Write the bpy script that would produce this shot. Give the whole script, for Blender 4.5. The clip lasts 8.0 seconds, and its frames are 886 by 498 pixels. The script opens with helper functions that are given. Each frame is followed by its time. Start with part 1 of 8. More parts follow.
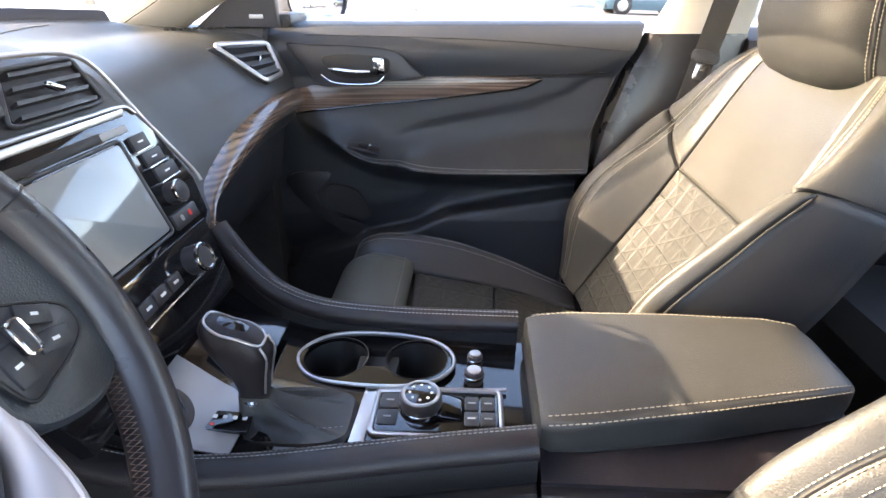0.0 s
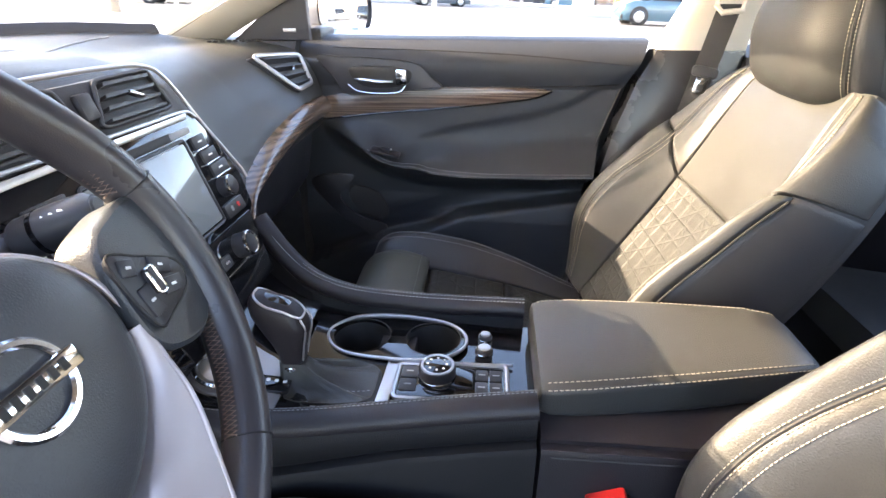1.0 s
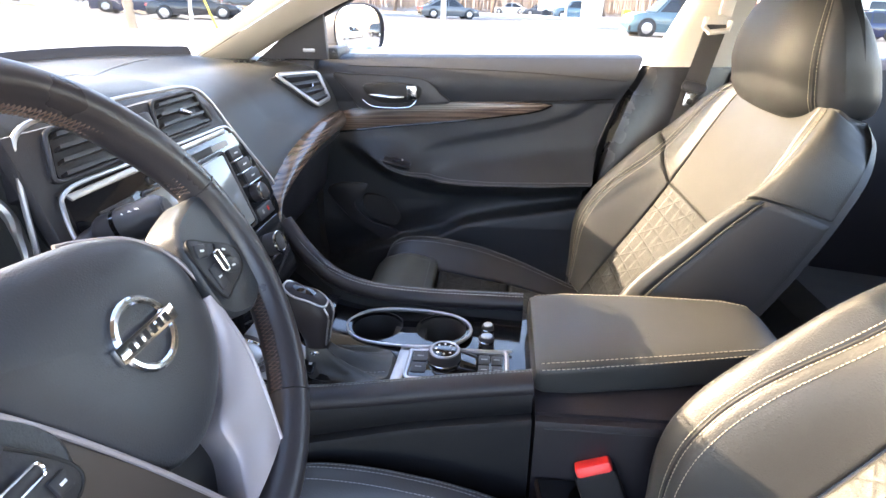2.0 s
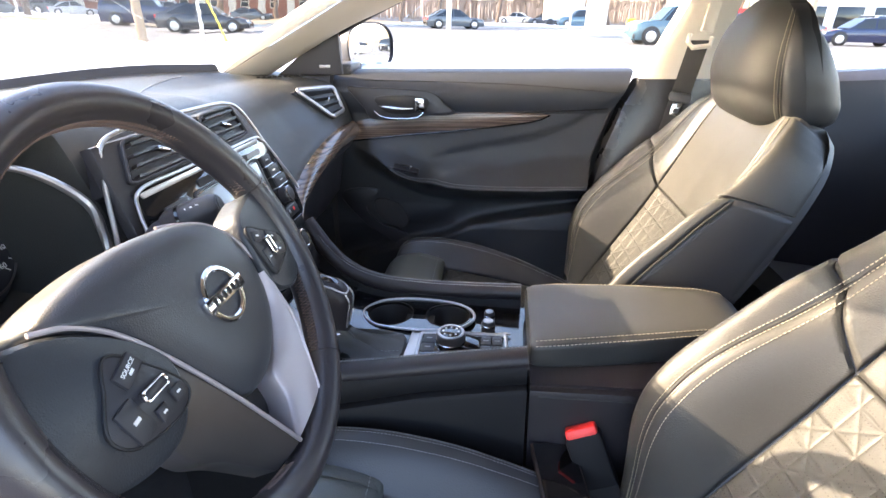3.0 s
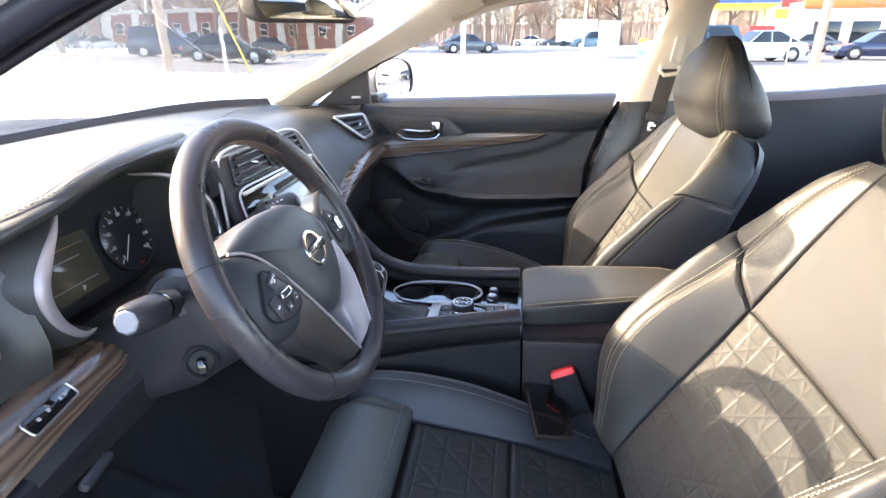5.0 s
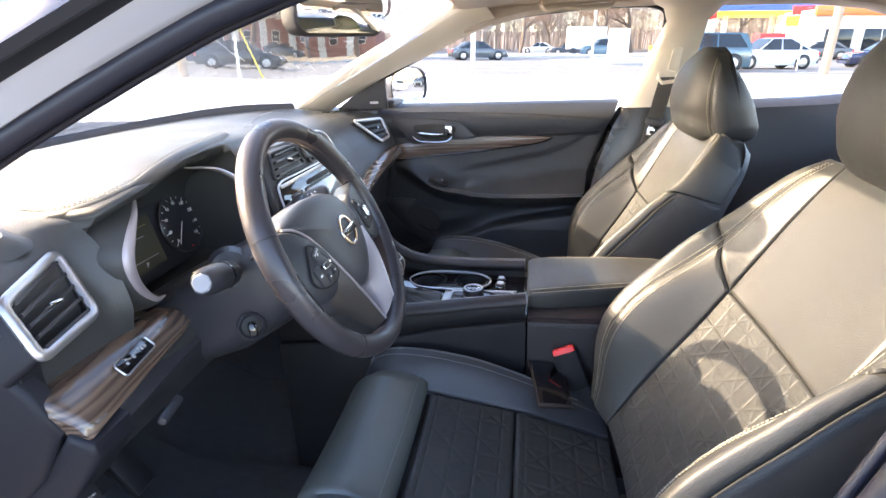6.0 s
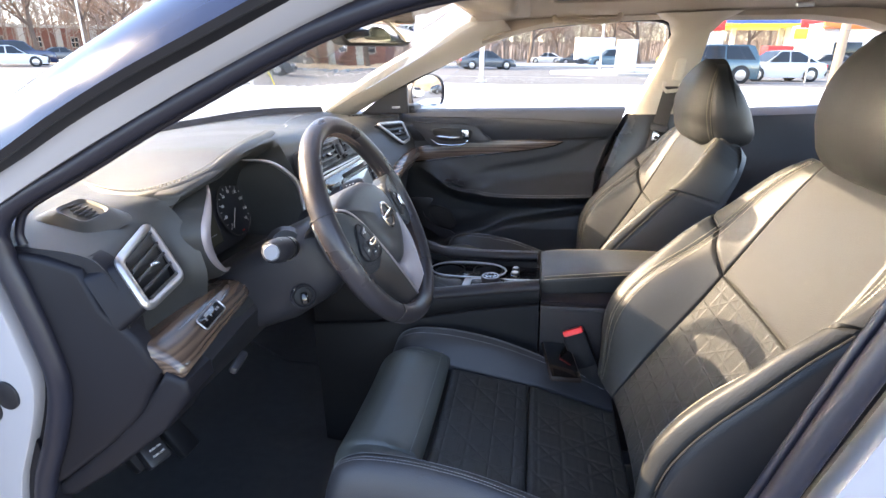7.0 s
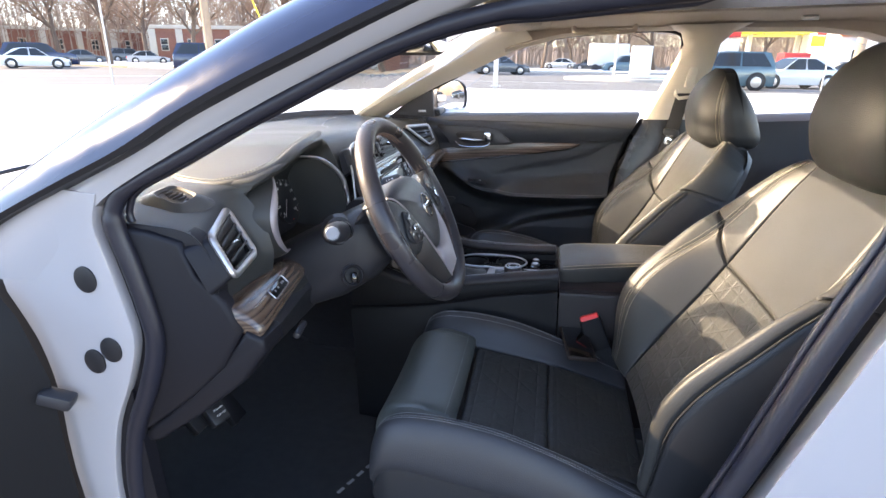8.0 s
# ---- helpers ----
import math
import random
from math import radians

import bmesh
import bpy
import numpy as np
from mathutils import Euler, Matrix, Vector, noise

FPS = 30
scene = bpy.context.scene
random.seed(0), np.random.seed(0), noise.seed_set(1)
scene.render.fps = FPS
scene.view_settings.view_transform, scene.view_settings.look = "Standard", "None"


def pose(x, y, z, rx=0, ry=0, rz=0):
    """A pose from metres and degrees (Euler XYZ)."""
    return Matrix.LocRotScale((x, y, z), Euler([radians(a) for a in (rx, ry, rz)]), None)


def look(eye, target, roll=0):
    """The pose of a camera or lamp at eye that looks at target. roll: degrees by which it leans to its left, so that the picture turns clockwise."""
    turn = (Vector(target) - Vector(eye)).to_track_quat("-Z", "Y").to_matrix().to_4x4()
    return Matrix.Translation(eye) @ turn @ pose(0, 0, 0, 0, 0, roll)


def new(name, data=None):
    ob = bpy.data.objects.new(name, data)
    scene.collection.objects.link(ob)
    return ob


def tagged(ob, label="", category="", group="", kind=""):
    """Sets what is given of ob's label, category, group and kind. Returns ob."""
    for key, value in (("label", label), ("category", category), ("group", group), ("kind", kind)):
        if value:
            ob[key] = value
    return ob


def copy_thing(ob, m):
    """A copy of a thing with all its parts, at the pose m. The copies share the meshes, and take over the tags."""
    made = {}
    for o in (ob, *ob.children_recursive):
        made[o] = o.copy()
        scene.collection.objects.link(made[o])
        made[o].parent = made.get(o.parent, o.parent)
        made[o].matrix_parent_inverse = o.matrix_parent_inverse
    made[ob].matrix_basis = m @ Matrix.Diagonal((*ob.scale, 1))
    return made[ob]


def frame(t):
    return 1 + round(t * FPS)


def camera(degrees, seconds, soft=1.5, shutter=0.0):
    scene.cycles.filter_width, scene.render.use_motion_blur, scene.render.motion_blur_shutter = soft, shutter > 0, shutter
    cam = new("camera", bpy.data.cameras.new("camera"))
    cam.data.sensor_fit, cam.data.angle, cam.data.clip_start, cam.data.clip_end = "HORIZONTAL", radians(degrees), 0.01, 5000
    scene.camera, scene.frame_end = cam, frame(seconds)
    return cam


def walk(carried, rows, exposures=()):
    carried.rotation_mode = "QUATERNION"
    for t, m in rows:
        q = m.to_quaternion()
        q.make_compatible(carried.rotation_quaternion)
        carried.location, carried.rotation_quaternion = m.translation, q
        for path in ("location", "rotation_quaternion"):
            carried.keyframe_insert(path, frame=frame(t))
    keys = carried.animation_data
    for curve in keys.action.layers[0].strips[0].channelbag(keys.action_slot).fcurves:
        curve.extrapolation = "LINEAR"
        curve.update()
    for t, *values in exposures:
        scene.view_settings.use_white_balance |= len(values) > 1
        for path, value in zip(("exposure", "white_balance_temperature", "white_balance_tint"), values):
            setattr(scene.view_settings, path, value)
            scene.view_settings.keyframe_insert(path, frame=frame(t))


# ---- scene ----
import functools

# camera and its way: backwards out of the driver's door
cam = camera(78.3, 8.0)
PATH = [
    (0.0, (0.009, -0.460, 1.083), (-0.099, 1.334, 0.205), -0.3),
    (0.5, (0.008, -0.506, 1.093), (-0.122, 1.292, 0.228), 0.1),
    (1.0, (0.009, -0.548, 1.101), (-0.143, 1.255, 0.248), 0.2),
    (1.5, (0.015, -0.590, 1.111), (-0.157, 1.219, 0.277), 0.0),
    (3.0, (0.031, -0.739, 1.144), (-0.180, 1.087, 0.355), -0.8),
    (3.5, (0.043, -0.797, 1.152), (-0.184, 1.034, 0.381), -1.2),
    (4.0, (0.056, -0.851, 1.161), (-0.186, 0.987, 0.412), -1.7),
    (4.5, (0.064, -0.925, 1.172), (-0.196, 0.919, 0.442), -2.1),
    (6.0, (0.076, -1.112, 1.190), (-0.232, 0.738, 0.497), -2.2),
    (6.5, (0.077, -1.175, 1.188), (-0.243, 0.678, 0.507), -2.0),
    (7.0, (0.059, -1.240, 1.191), (-0.270, 0.618, 0.526), -1.6),
    (7.5, (0.043, -1.303, 1.195), (-0.304, 0.554, 0.538), -1.1),
    (8.0, (0.039, -1.370, 1.200), (-0.330, 0.485, 0.551), -1.2),
]
walk(cam, [(t, look(e, g, r)) for t, e, g, r in PATH], exposures=[(0.0, 3.45, 7250, 20), (1.5, 3.49, 7250, 20), (3.5, 3.22, 7150, 20), (4.5, 3.20, 7050, 20), (6.5, 3.00, 7050, 20), (8.0, 2.62, 7150, 20)])

# daylight: low winter sun ahead of the car, clear sky
world = bpy.data.worlds.new("sky")
scene.world = world
world.use_nodes = True
wn = world.node_tree.nodes
sky = wn.new("ShaderNodeTexSky")
sky.sky_type, sky.sun_disc = "NISHITA", False
sky.sun_elevation, sky.sun_rotation = radians(26), radians(-87)
sky.air_density, sky.dust_density = 0.9, 0.0
world.node_tree.links.new(sky.outputs[0], wn["Background"].inputs[0])
wn["Background"].inputs[1].default_value = 0.15
sun = new("sun", bpy.data.lights.new("sun", "SUN"))
sun.data.energy, sun.data.angle, sun.data.color = 3.1, radians(0.5), (1.0, 0.86, 0.61)
sun.matrix_world = look((-10, 0.50, 5.02), (0, 0, 0))
# ---- building helpers ----
def catmull(pts, n):
    """n points along a smooth curve through pts."""
    P = [np.array(p, float) for p in pts]
    P = [2 * P[0] - P[1]] + P + [2 * P[-1] - P[-2]]
    out = []
    m = len(P) - 3
    for i in range(n):
        s = m * i / (n - 1)
        k = min(int(s), m - 1)
        u = s - k
        a, b, c, d = P[k:k + 4]
        out.append(0.5 * (2 * b + (c - a) * u + (2 * a - 5 * b + 4 * c - d) * u * u + (3 * b - a - 3 * c + d) * u ** 3))
    return out


def ring(pts, n):
    """n points along a smooth closed curve through pts."""
    P = [np.array(p, float) for p in pts]
    k = len(P)
    out = []
    for i in range(n):
        s = k * i / n
        j = int(s) % k
        u = s - int(s)
        a, b, c, d = P[(j - 1) % k], P[j], P[(j + 1) % k], P[(j + 2) % k]
        out.append(0.5 * (2 * b + (c - a) * u + (2 * a - 5 * b + 4 * c - d) * u * u + (3 * b - a - 3 * c + d) * u ** 3))
    return out


def lerp(table, x):
    """Value at x in a table of (x, value...) rows."""
    xs = [r[0] for r in table]
    vals = [float(np.interp(x, xs, [r[i] for r in table])) for i in range(1, len(table[0]))]
    return vals[0] if len(vals) == 1 else vals


def from_py(verts, faces):
    bm = bmesh.new()
    vs = [bm.verts.new(tuple(float(c) for c in v)) for v in verts]
    for f in faces:
        try:
            bm.faces.new([vs[i] for i in f])
        except ValueError:
            pass
    return bm


def loft(loops, closed=True, caps=True):
    """A skin over loops of equal length."""
    n = len(loops[0])
    verts = [p for lp in loops for p in lp]
    faces = []
    for i in range(len(loops) - 1):
        for j in range(n if closed else n - 1):
            a, b = i * n + j, i * n + (j + 1) % n
            faces.append((a, b, b + n, a + n))
    if caps and closed:
        faces.append(tuple(range(n))[::-1])
        faces.append(tuple(range((len(loops) - 1) * n, len(loops) * n)))
    bm = from_py(verts, faces)
    bmesh.ops.recalc_face_normals(bm, faces=bm.faces)
    return bm


def tube(path, r, n=10, closed=False, flat=1.0, up=(0, 0, 1)):
    """A round (or flattened) rod along a path; r a number or one for each point."""
    P = [np.array(p, float) for p in path]
    m = len(P)
    loops = []
    up = np.array(up, float)
    for i in range(m):
        a = P[(i - 1) % m] if closed or i else P[0]
        b = P[(i + 1) % m] if closed or i < m - 1 else P[-1]
        t = b - a
        t /= np.linalg.norm(t) + 1e-12
        s = np.cross(t, up)
        if np.linalg.norm(s) < 1e-3:
            s = np.cross(t, (0.3, 1, 0.1))
        s /= np.linalg.norm(s)
        q = np.cross(s, t)
        rr = r[i] if hasattr(r, "__len__") else r
        loops.append([P[i] + rr * (math.cos(2 * math.pi * k / n) * s + flat * math.sin(2 * math.pi * k / n) * q) for k in range(n)])
    if closed:
        loops.append(loops[0])
        verts = [p for lp in loops[:-1] for p in lp]
        faces = [((i * n + j), (i * n + (j + 1) % n), ((i + 1) % m) * n + (j + 1) % n, ((i + 1) % m) * n + j) for i in range(m) for j in range(n)]
        bm = from_py(verts, faces)
        bmesh.ops.recalc_face_normals(bm, faces=bm.faces)
        return bm
    return loft(loops)


def block(sx, sy, sz, m=None, bevel=0.004, seg=2):
    """A bevelled block of full sizes, centred, then moved by m."""
    bm = bmesh.new()
    bmesh.ops.create_cube(bm, size=1.0)
    bmesh.ops.scale(bm, vec=(sx, sy, sz), verts=bm.verts)
    if bevel:
        bmesh.ops.bevel(bm, geom=bm.edges[:], offset=min(bevel, 0.45 * min(sx, sy, sz)), segments=seg, profile=0.5, affect="EDGES")
    if m is not None:
        bm.transform(m)
    return bm


def plate(outline, depth, m=None, bevel=0.002, seg=2):
    """A 2D outline (x, y) raised by depth along z, with rounded edges on its front."""
    n = len(outline)
    bm = bmesh.new()
    lo = [bm.verts.new((p[0], p[1], 0)) for p in outline]
    hi = [bm.verts.new((p[0], p[1], depth)) for p in outline]
    bm.faces.new(lo[::-1])
    top = bm.faces.new(hi)
    for i in range(n):
        bm.faces.new((lo[i], lo[(i + 1) % n], hi[(i + 1) % n], hi[i]))
    bmesh.ops.recalc_face_normals(bm, faces=bm.faces)
    if bevel:
        bmesh.ops.bevel(bm, geom=list(top.edges), offset=bevel, segments=seg, profile=0.5, affect="EDGES")
    if m is not None:
        bm.transform(m)
    return bm


def rounded(w, h, r, n=5, cx=0.0, cy=0.0):
    """The outline of a rounded rectangle."""
    out = []
    for qx, qy, a0 in ((1, 1, 0), (-1, 1, 90), (-1, -1, 180), (1, -1, 270)):
        for k in range(n + 1):
            a = radians(a0 + 90 * k / n)
            out.append((cx + qx * (w / 2 - r) + r * math.cos(a), cy + qy * (h / 2 - r) + r * math.sin(a)))
    return out


def disc(r, depth, m=None, bevel=0.002, n=28, inner=0.0):
    """A knob or washer along z; with inner, a ring."""
    if inner:
        prof = [(inner, 0), (r, 0), (r, depth - bevel), (r - bevel, depth), (inner + bevel, depth), (inner, depth - bevel)]
        loops = [[(p[0] * math.cos(2 * math.pi * k / n), p[0] * math.sin(2 * math.pi * k / n), p[1]) for p in prof] for k in range(n)]
        k = len(prof)
        bm = from_py([p for lp in loops for p in lp], [(i * k + j, ((i + 1) % n) * k + j, ((i + 1) % n) * k + (j + 1) % k, i * k + (j + 1) % k) for i in range(n) for j in range(k)])
        bmesh.ops.recalc_face_normals(bm, faces=bm.faces)
    else:
        bm = plate([(r * math.cos(2 * math.pi * k / n), r * math.sin(2 * math.pi * k / n)) for k in range(n)], depth, None, bevel)
    if m is not None:
        bm.transform(m)
    return bm


def frame_of(origin, normal, up=(0, 0, 1)):
    """A matrix whose z is normal and whose y is near up."""
    z = Vector(normal).normalized()
    x = Vector(up).cross(z).normalized()
    y = z.cross(x)
    m = Matrix((x, y, z)).transposed().to_4x4()
    m.translation = origin
    return m


def mesh_of(name, bm, material, smooth=True):
    me = bpy.data.meshes.new(name)
    bm.to_mesh(me)
    bm.free()
    me.materials.append(material)
    if smooth:
        for p in me.polygons:
            p.use_smooth = True
        me.set_sharp_from_angle(angle=radians(42))
    return me


def part(name, bm, material, parent, label="", smooth=True):
    """One mesh object under a thing or under a part."""
    ob = new(name, mesh_of(name, bm, material, smooth))
    ob.parent = parent
    ob.matrix_parent_inverse = world_of(parent).inverted()
    return tagged(ob, label)


def world_of(ob):
    m = ob.matrix_parent_inverse @ ob.matrix_basis if ob.parent else ob.matrix_basis.copy()
    return world_of(ob.parent) @ m if ob.parent else m


def thing(name, label, category, at=(0, 0, 0), group="", kind=""):
    ob = new(name)
    ob.matrix_basis = Matrix.Translation(at)
    ob.empty_display_size = 0.05
    return tagged(ob, label, category, group, kind)


def solo(name, bm, material, label, category, group="", kind="", smooth=True):
    return tagged(new(name, mesh_of(name, bm, material, smooth)), label, category, group, kind)


def padded(fn, u0, u1, v0, v1, nu, nv, puff, edge, relief=None, sink=0.008):
    """A stuffed panel over a surface fn(u, v): swollen in the middle, drawn in at its seams, with an optional fine relief."""
    grid = [[np.array(fn(u0 + (u1 - u0) * i / nu, v0 + (v1 - v0) * j / nv)) for j in range(nv + 1)] for i in range(nu + 1)]
    G = np.array(grid)
    du, dv = np.gradient(G, axis=0), np.gradient(G, axis=1)
    N = np.cross(du, dv)
    N /= np.linalg.norm(N, axis=2, keepdims=True) + 1e-12
    lu = np.linalg.norm(du, axis=2).sum(axis=0).mean()
    lv = np.linalg.norm(dv, axis=2).sum(axis=1).mean()
    verts, faces = [], []
    for i in range(nu + 1):
        for j in range(nv + 1):
            d = min(i / nu * lu, (1 - i / nu) * lu, j / nv * lv, (1 - j / nv) * lv)
            e = min(1.0, d / edge)
            h = -sink + (puff + sink) * (1 - (1 - e) ** 2) ** 0.6
            if relief:
                h += relief(u0 + (u1 - u0) * i / nu, v0 + (v1 - v0) * j / nv) * min(1, e * 1.5)
            verts.append(G[i, j] + N[i, j] * h)
    k = nv + 1
    for i in range(nu):
        for j in range(nv):
            faces.append((i * k + j, (i + 1) * k + j, (i + 1) * k + j + 1, i * k + j + 1))
    rim = [(i, 0) for i in range(nu + 1)] + [(nu, j) for j in range(1, nv + 1)] + [(i, nv) for i in range(nu - 1, -1, -1)] + [(0, j) for j in range(nv - 1, 0, -1)]
    base = len(verts)
    for i, j in rim:
        verts.append(G[i, j] - N[i, j] * (sink + 0.02))
    for q in range(len(rim)):
        a, b = rim[q], rim[(q + 1) % len(rim)]
        faces.append((b[0] * k + b[1], a[0] * k + a[1], base + q, base + (q + 1) % len(rim)))
    return from_py(verts, faces)


def stitches(path, pitch=0.0052, length=0.0036, r=0.00055):
    """A row of thread dashes along a path."""
    P = np.array(path, float)
    seg = np.linalg.norm(np.diff(P, axis=0), axis=1)
    cum = np.concatenate([[0], np.cumsum(seg)])
    verts, faces = [], []
    s = 0.0
    while s + length < cum[-1]:
        a = np.array([np.interp(s, cum, P[:, c]) for c in range(3)])
        b = np.array([np.interp(s + length, cum, P[:, c]) for c in range(3)])
        t = (b - a) / (np.linalg.norm(b - a) + 1e-12)
        u = np.cross(t, (0.31, 0.17, 0.93))
        u /= np.linalg.norm(u)
        w = np.cross(t, u)
        k = len(verts)
        for q, f in ((a, 0.6), (a + 0.3 * (b - a), 1), (b - 0.3 * (b - a), 1), (b, 0.6)):
            verts += [q + r * f * u, q + r * f * w, q - r * f * u, q - r * f * w]
        for lv in range(3):
            for c in range(4):
                faces.append((k + lv * 4 + c, k + lv * 4 + (c + 1) % 4, k + lv * 4 + 4 + (c + 1) % 4, k + lv * 4 + 4 + c))
        s += pitch
    return from_py(verts, faces)


def lettering(text, size, m, material, parent, name="lettering", depth=0.0003, align="CENTER"):
    cu = bpy.data.curves.new(name, "FONT")
    cu.body, cu.size, cu.extrude = text, size, depth
    cu.align_x, cu.align_y = align, "CENTER"
    tmp = new("tmp_text", cu)
    dg = bpy.context.evaluated_depsgraph_get()
    me = bpy.data.meshes.new_from_object(tmp.evaluated_get(dg))
    bpy.data.objects.remove(tmp)
    me.transform(m)
    me.materials.clear()
    me.materials.append(material)
    ob = new(name, me)
    ob.parent = parent
    ob.matrix_parent_inverse = world_of(parent).inverted()
    return ob


def cut(ob, bm):
    """Take the shape bm out of a closed mesh."""
    tool = new("tool", mesh_of("tool", bm, DARK, False))
    md = ob.modifiers.new("cut", "BOOLEAN")
    md.operation, md.object, md.solver = "DIFFERENCE", tool, "EXACT"
    bpy.context.view_layer.update()
    me = bpy.data.meshes.new_from_object(ob.evaluated_get(bpy.context.evaluated_depsgraph_get()))
    ob.modifiers.clear()
    ob.data = me
    bpy.data.objects.remove(tool)
# ---- materials ----
def material(name, color, rough=0.5, metal=0.0, bump=0.0, scale=200.0, kind="NOISE", vary=0.0, vscale=6.0, coat=0.0, spec=0.5, rvary=0.0, sheen=0.0):
    """A surface with grain (bump at scale), and slow variation of colour and gloss (vary, rvary at vscale)."""
    m = bpy.data.materials.new(name)
    m.use_nodes = True
    nt = m.node_tree
    b = nt.nodes["Principled BSDF"]
    b.inputs["Base Color"].default_value = (*color, 1)
    b.inputs["Roughness"].default_value = rough
    b.inputs["Metallic"].default_value = metal
    b.inputs["Specular IOR Level"].default_value = spec
    b.inputs["Coat Weight"].default_value = coat
    b.inputs["Sheen Weight"].default_value = sheen
    tc = nt.nodes.new("ShaderNodeTexCoord")
    if vary or rvary:
        nz = nt.nodes.new("ShaderNodeTexNoise")
        nz.inputs["Scale"].default_value, nz.inputs["Detail"].default_value = vscale, 6.0
        nt.links.new(tc.outputs["Object"], nz.inputs["Vector"])
        if vary:
            mx = nt.nodes.new("ShaderNodeMix")
            mx.data_type = "RGBA"
            mx.inputs[6].default_value = (*[c * (1 - vary) for c in color], 1)
            mx.inputs[7].default_value = (*[min(1, c * (1 + vary)) for c in color], 1)
            nt.links.new(nz.outputs["Fac"], mx.inputs[0])
            nt.links.new(mx.outputs[2], b.inputs["Base Color"])
        if rvary:
            mr = nt.nodes.new("ShaderNodeMapRange")
            mr.inputs[1].default_value, mr.inputs[2].default_value = 0.3, 0.7
            mr.inputs[3].default_value, mr.inputs[4].default_value = max(0, rough - rvary), min(1, rough + rvary)
            nt.links.new(nz.outputs["Fac"], mr.inputs[0])
            nt.links.new(mr.outputs[0], b.inputs["Roughness"])
    if bump:
        if kind == "VORONOI":
            g = nt.nodes.new("ShaderNodeTexVoronoi")
            g.feature = "DISTANCE_TO_EDGE"
            out = g.outputs["Distance"]
        else:
            g = nt.nodes.new("ShaderNodeTexNoise")
            g.inputs["Detail"].default_value = 4.0
            out = g.outputs["Fac"]
        g.inputs["Scale"].default_value = scale
        nt.links.new(tc.outputs["Object"], g.inputs["Vector"])
        bp = nt.nodes.new("ShaderNodeBump")
        bp.inputs["Strength"].default_value, bp.inputs["Distance"].default_value = bump, 0.001
        nt.links.new(out, bp.inputs["Height"])
        nt.links.new(bp.outputs[0], b.inputs["Normal"])
    return m


def perforated(name, color, rough):
    """Leather with rows of tiny punched holes."""
    m = material(name, color, rough, spec=0.30, bump=0.25, scale=420, kind="VORONOI", vary=0.15, vscale=9)
    nt = m.node_tree
    b = nt.nodes["Principled BSDF"]
    tc = nt.nodes.new("ShaderNodeTexCoord")
    vo = nt.nodes.new("ShaderNodeTexVoronoi")
    vo.inputs["Scale"].default_value = 230.0
    vo.inputs["Randomness"].default_value = 0.0
    nt.links.new(tc.outputs["Object"], vo.inputs["Vector"])
    mr = nt.nodes.new("ShaderNodeMapRange")
    mr.inputs[1].default_value, mr.inputs[2].default_value = 0.16, 0.26
    nt.links.new(vo.outputs["Distance"], mr.inputs[0])
    mx = nt.nodes.new("ShaderNodeMix")
    mx.data_type = "RGBA"
    mx.inputs[6].default_value = (0.006, 0.006, 0.006, 1)
    src = b.inputs["Base Color"].links[0].from_socket
    nt.links.new(mr.outputs[0], mx.inputs[0])
    nt.links.new(src, mx.inputs[7])
    nt.links.new(mx.outputs[2], b.inputs["Base Color"])
    return m


def grained_wood(name, dark, light, rough, axis="X", scale=28.0):
    """Lacquered veneer with long wavering bands."""
    m = material(name, light, rough, coat=0.5)
    nt = m.node_tree
    b = nt.nodes["Principled BSDF"]
    b.inputs["Coat Roughness"].default_value = 0.16
    tc = nt.nodes.new("ShaderNodeTexCoord")
    mp = nt.nodes.new("ShaderNodeMapping")
    mp.inputs["Scale"].default_value = (1.1, 0.10, 2.6) if axis == "Y" else (0.10, 1.6, 2.6)
    mp.inputs["Rotation"].default_value = (0.25, 0.18, 0.1)
    nt.links.new(tc.outputs["Object"], mp.inputs["Vector"])
    nz = nt.nodes.new("ShaderNodeTexNoise")
    nz.inputs["Scale"].default_value, nz.inputs["Detail"].default_value, nz.inputs["Distortion"].default_value = scale, 5.0, 1.6
    nt.links.new(mp.outputs[0], nz.inputs["Vector"])
    wv = nt.nodes.new("ShaderNodeTexWave")
    wv.bands_direction = "Z"
    wv.inputs["Scale"].default_value, wv.inputs["Distortion"].default_value, wv.inputs["Detail"].default_value = 16.0, 11.0, 4.0
    nt.links.new(mp.outputs[0], wv.inputs["Vector"])
    ad = nt.nodes.new("ShaderNodeMath")
    ad.operation = "MULTIPLY"
    nt.links.new(nz.outputs["Fac"], ad.inputs[0])
    nt.links.new(wv.outputs["Fac"], ad.inputs[1])
    cr = nt.nodes.new("ShaderNodeValToRGB")
    cr.color_ramp.elements[0].position, cr.color_ramp.elements[0].color = 0.0, (*dark, 1)
    cr.color_ramp.elements[1].position, cr.color_ramp.elements[1].color = 0.50, (*light, 1)
    nt.links.new(ad.outputs[0], cr.inputs[0])
    nt.links.new(cr.outputs[0], b.inputs["Base Color"])
    return m


def clear_glass(name, tint=(1, 1, 1), rough=0.0):
    m = bpy.data.materials.new(name)
    m.use_nodes = True
    b = m.node_tree.nodes["Principled BSDF"]
    b.inputs["Base Color"].default_value = (*tint, 1)
    b.inputs["Transmission Weight"].default_value = 1.0
    b.inputs["Roughness"].default_value = rough
    b.inputs["IOR"].default_value = 1.45
    return m


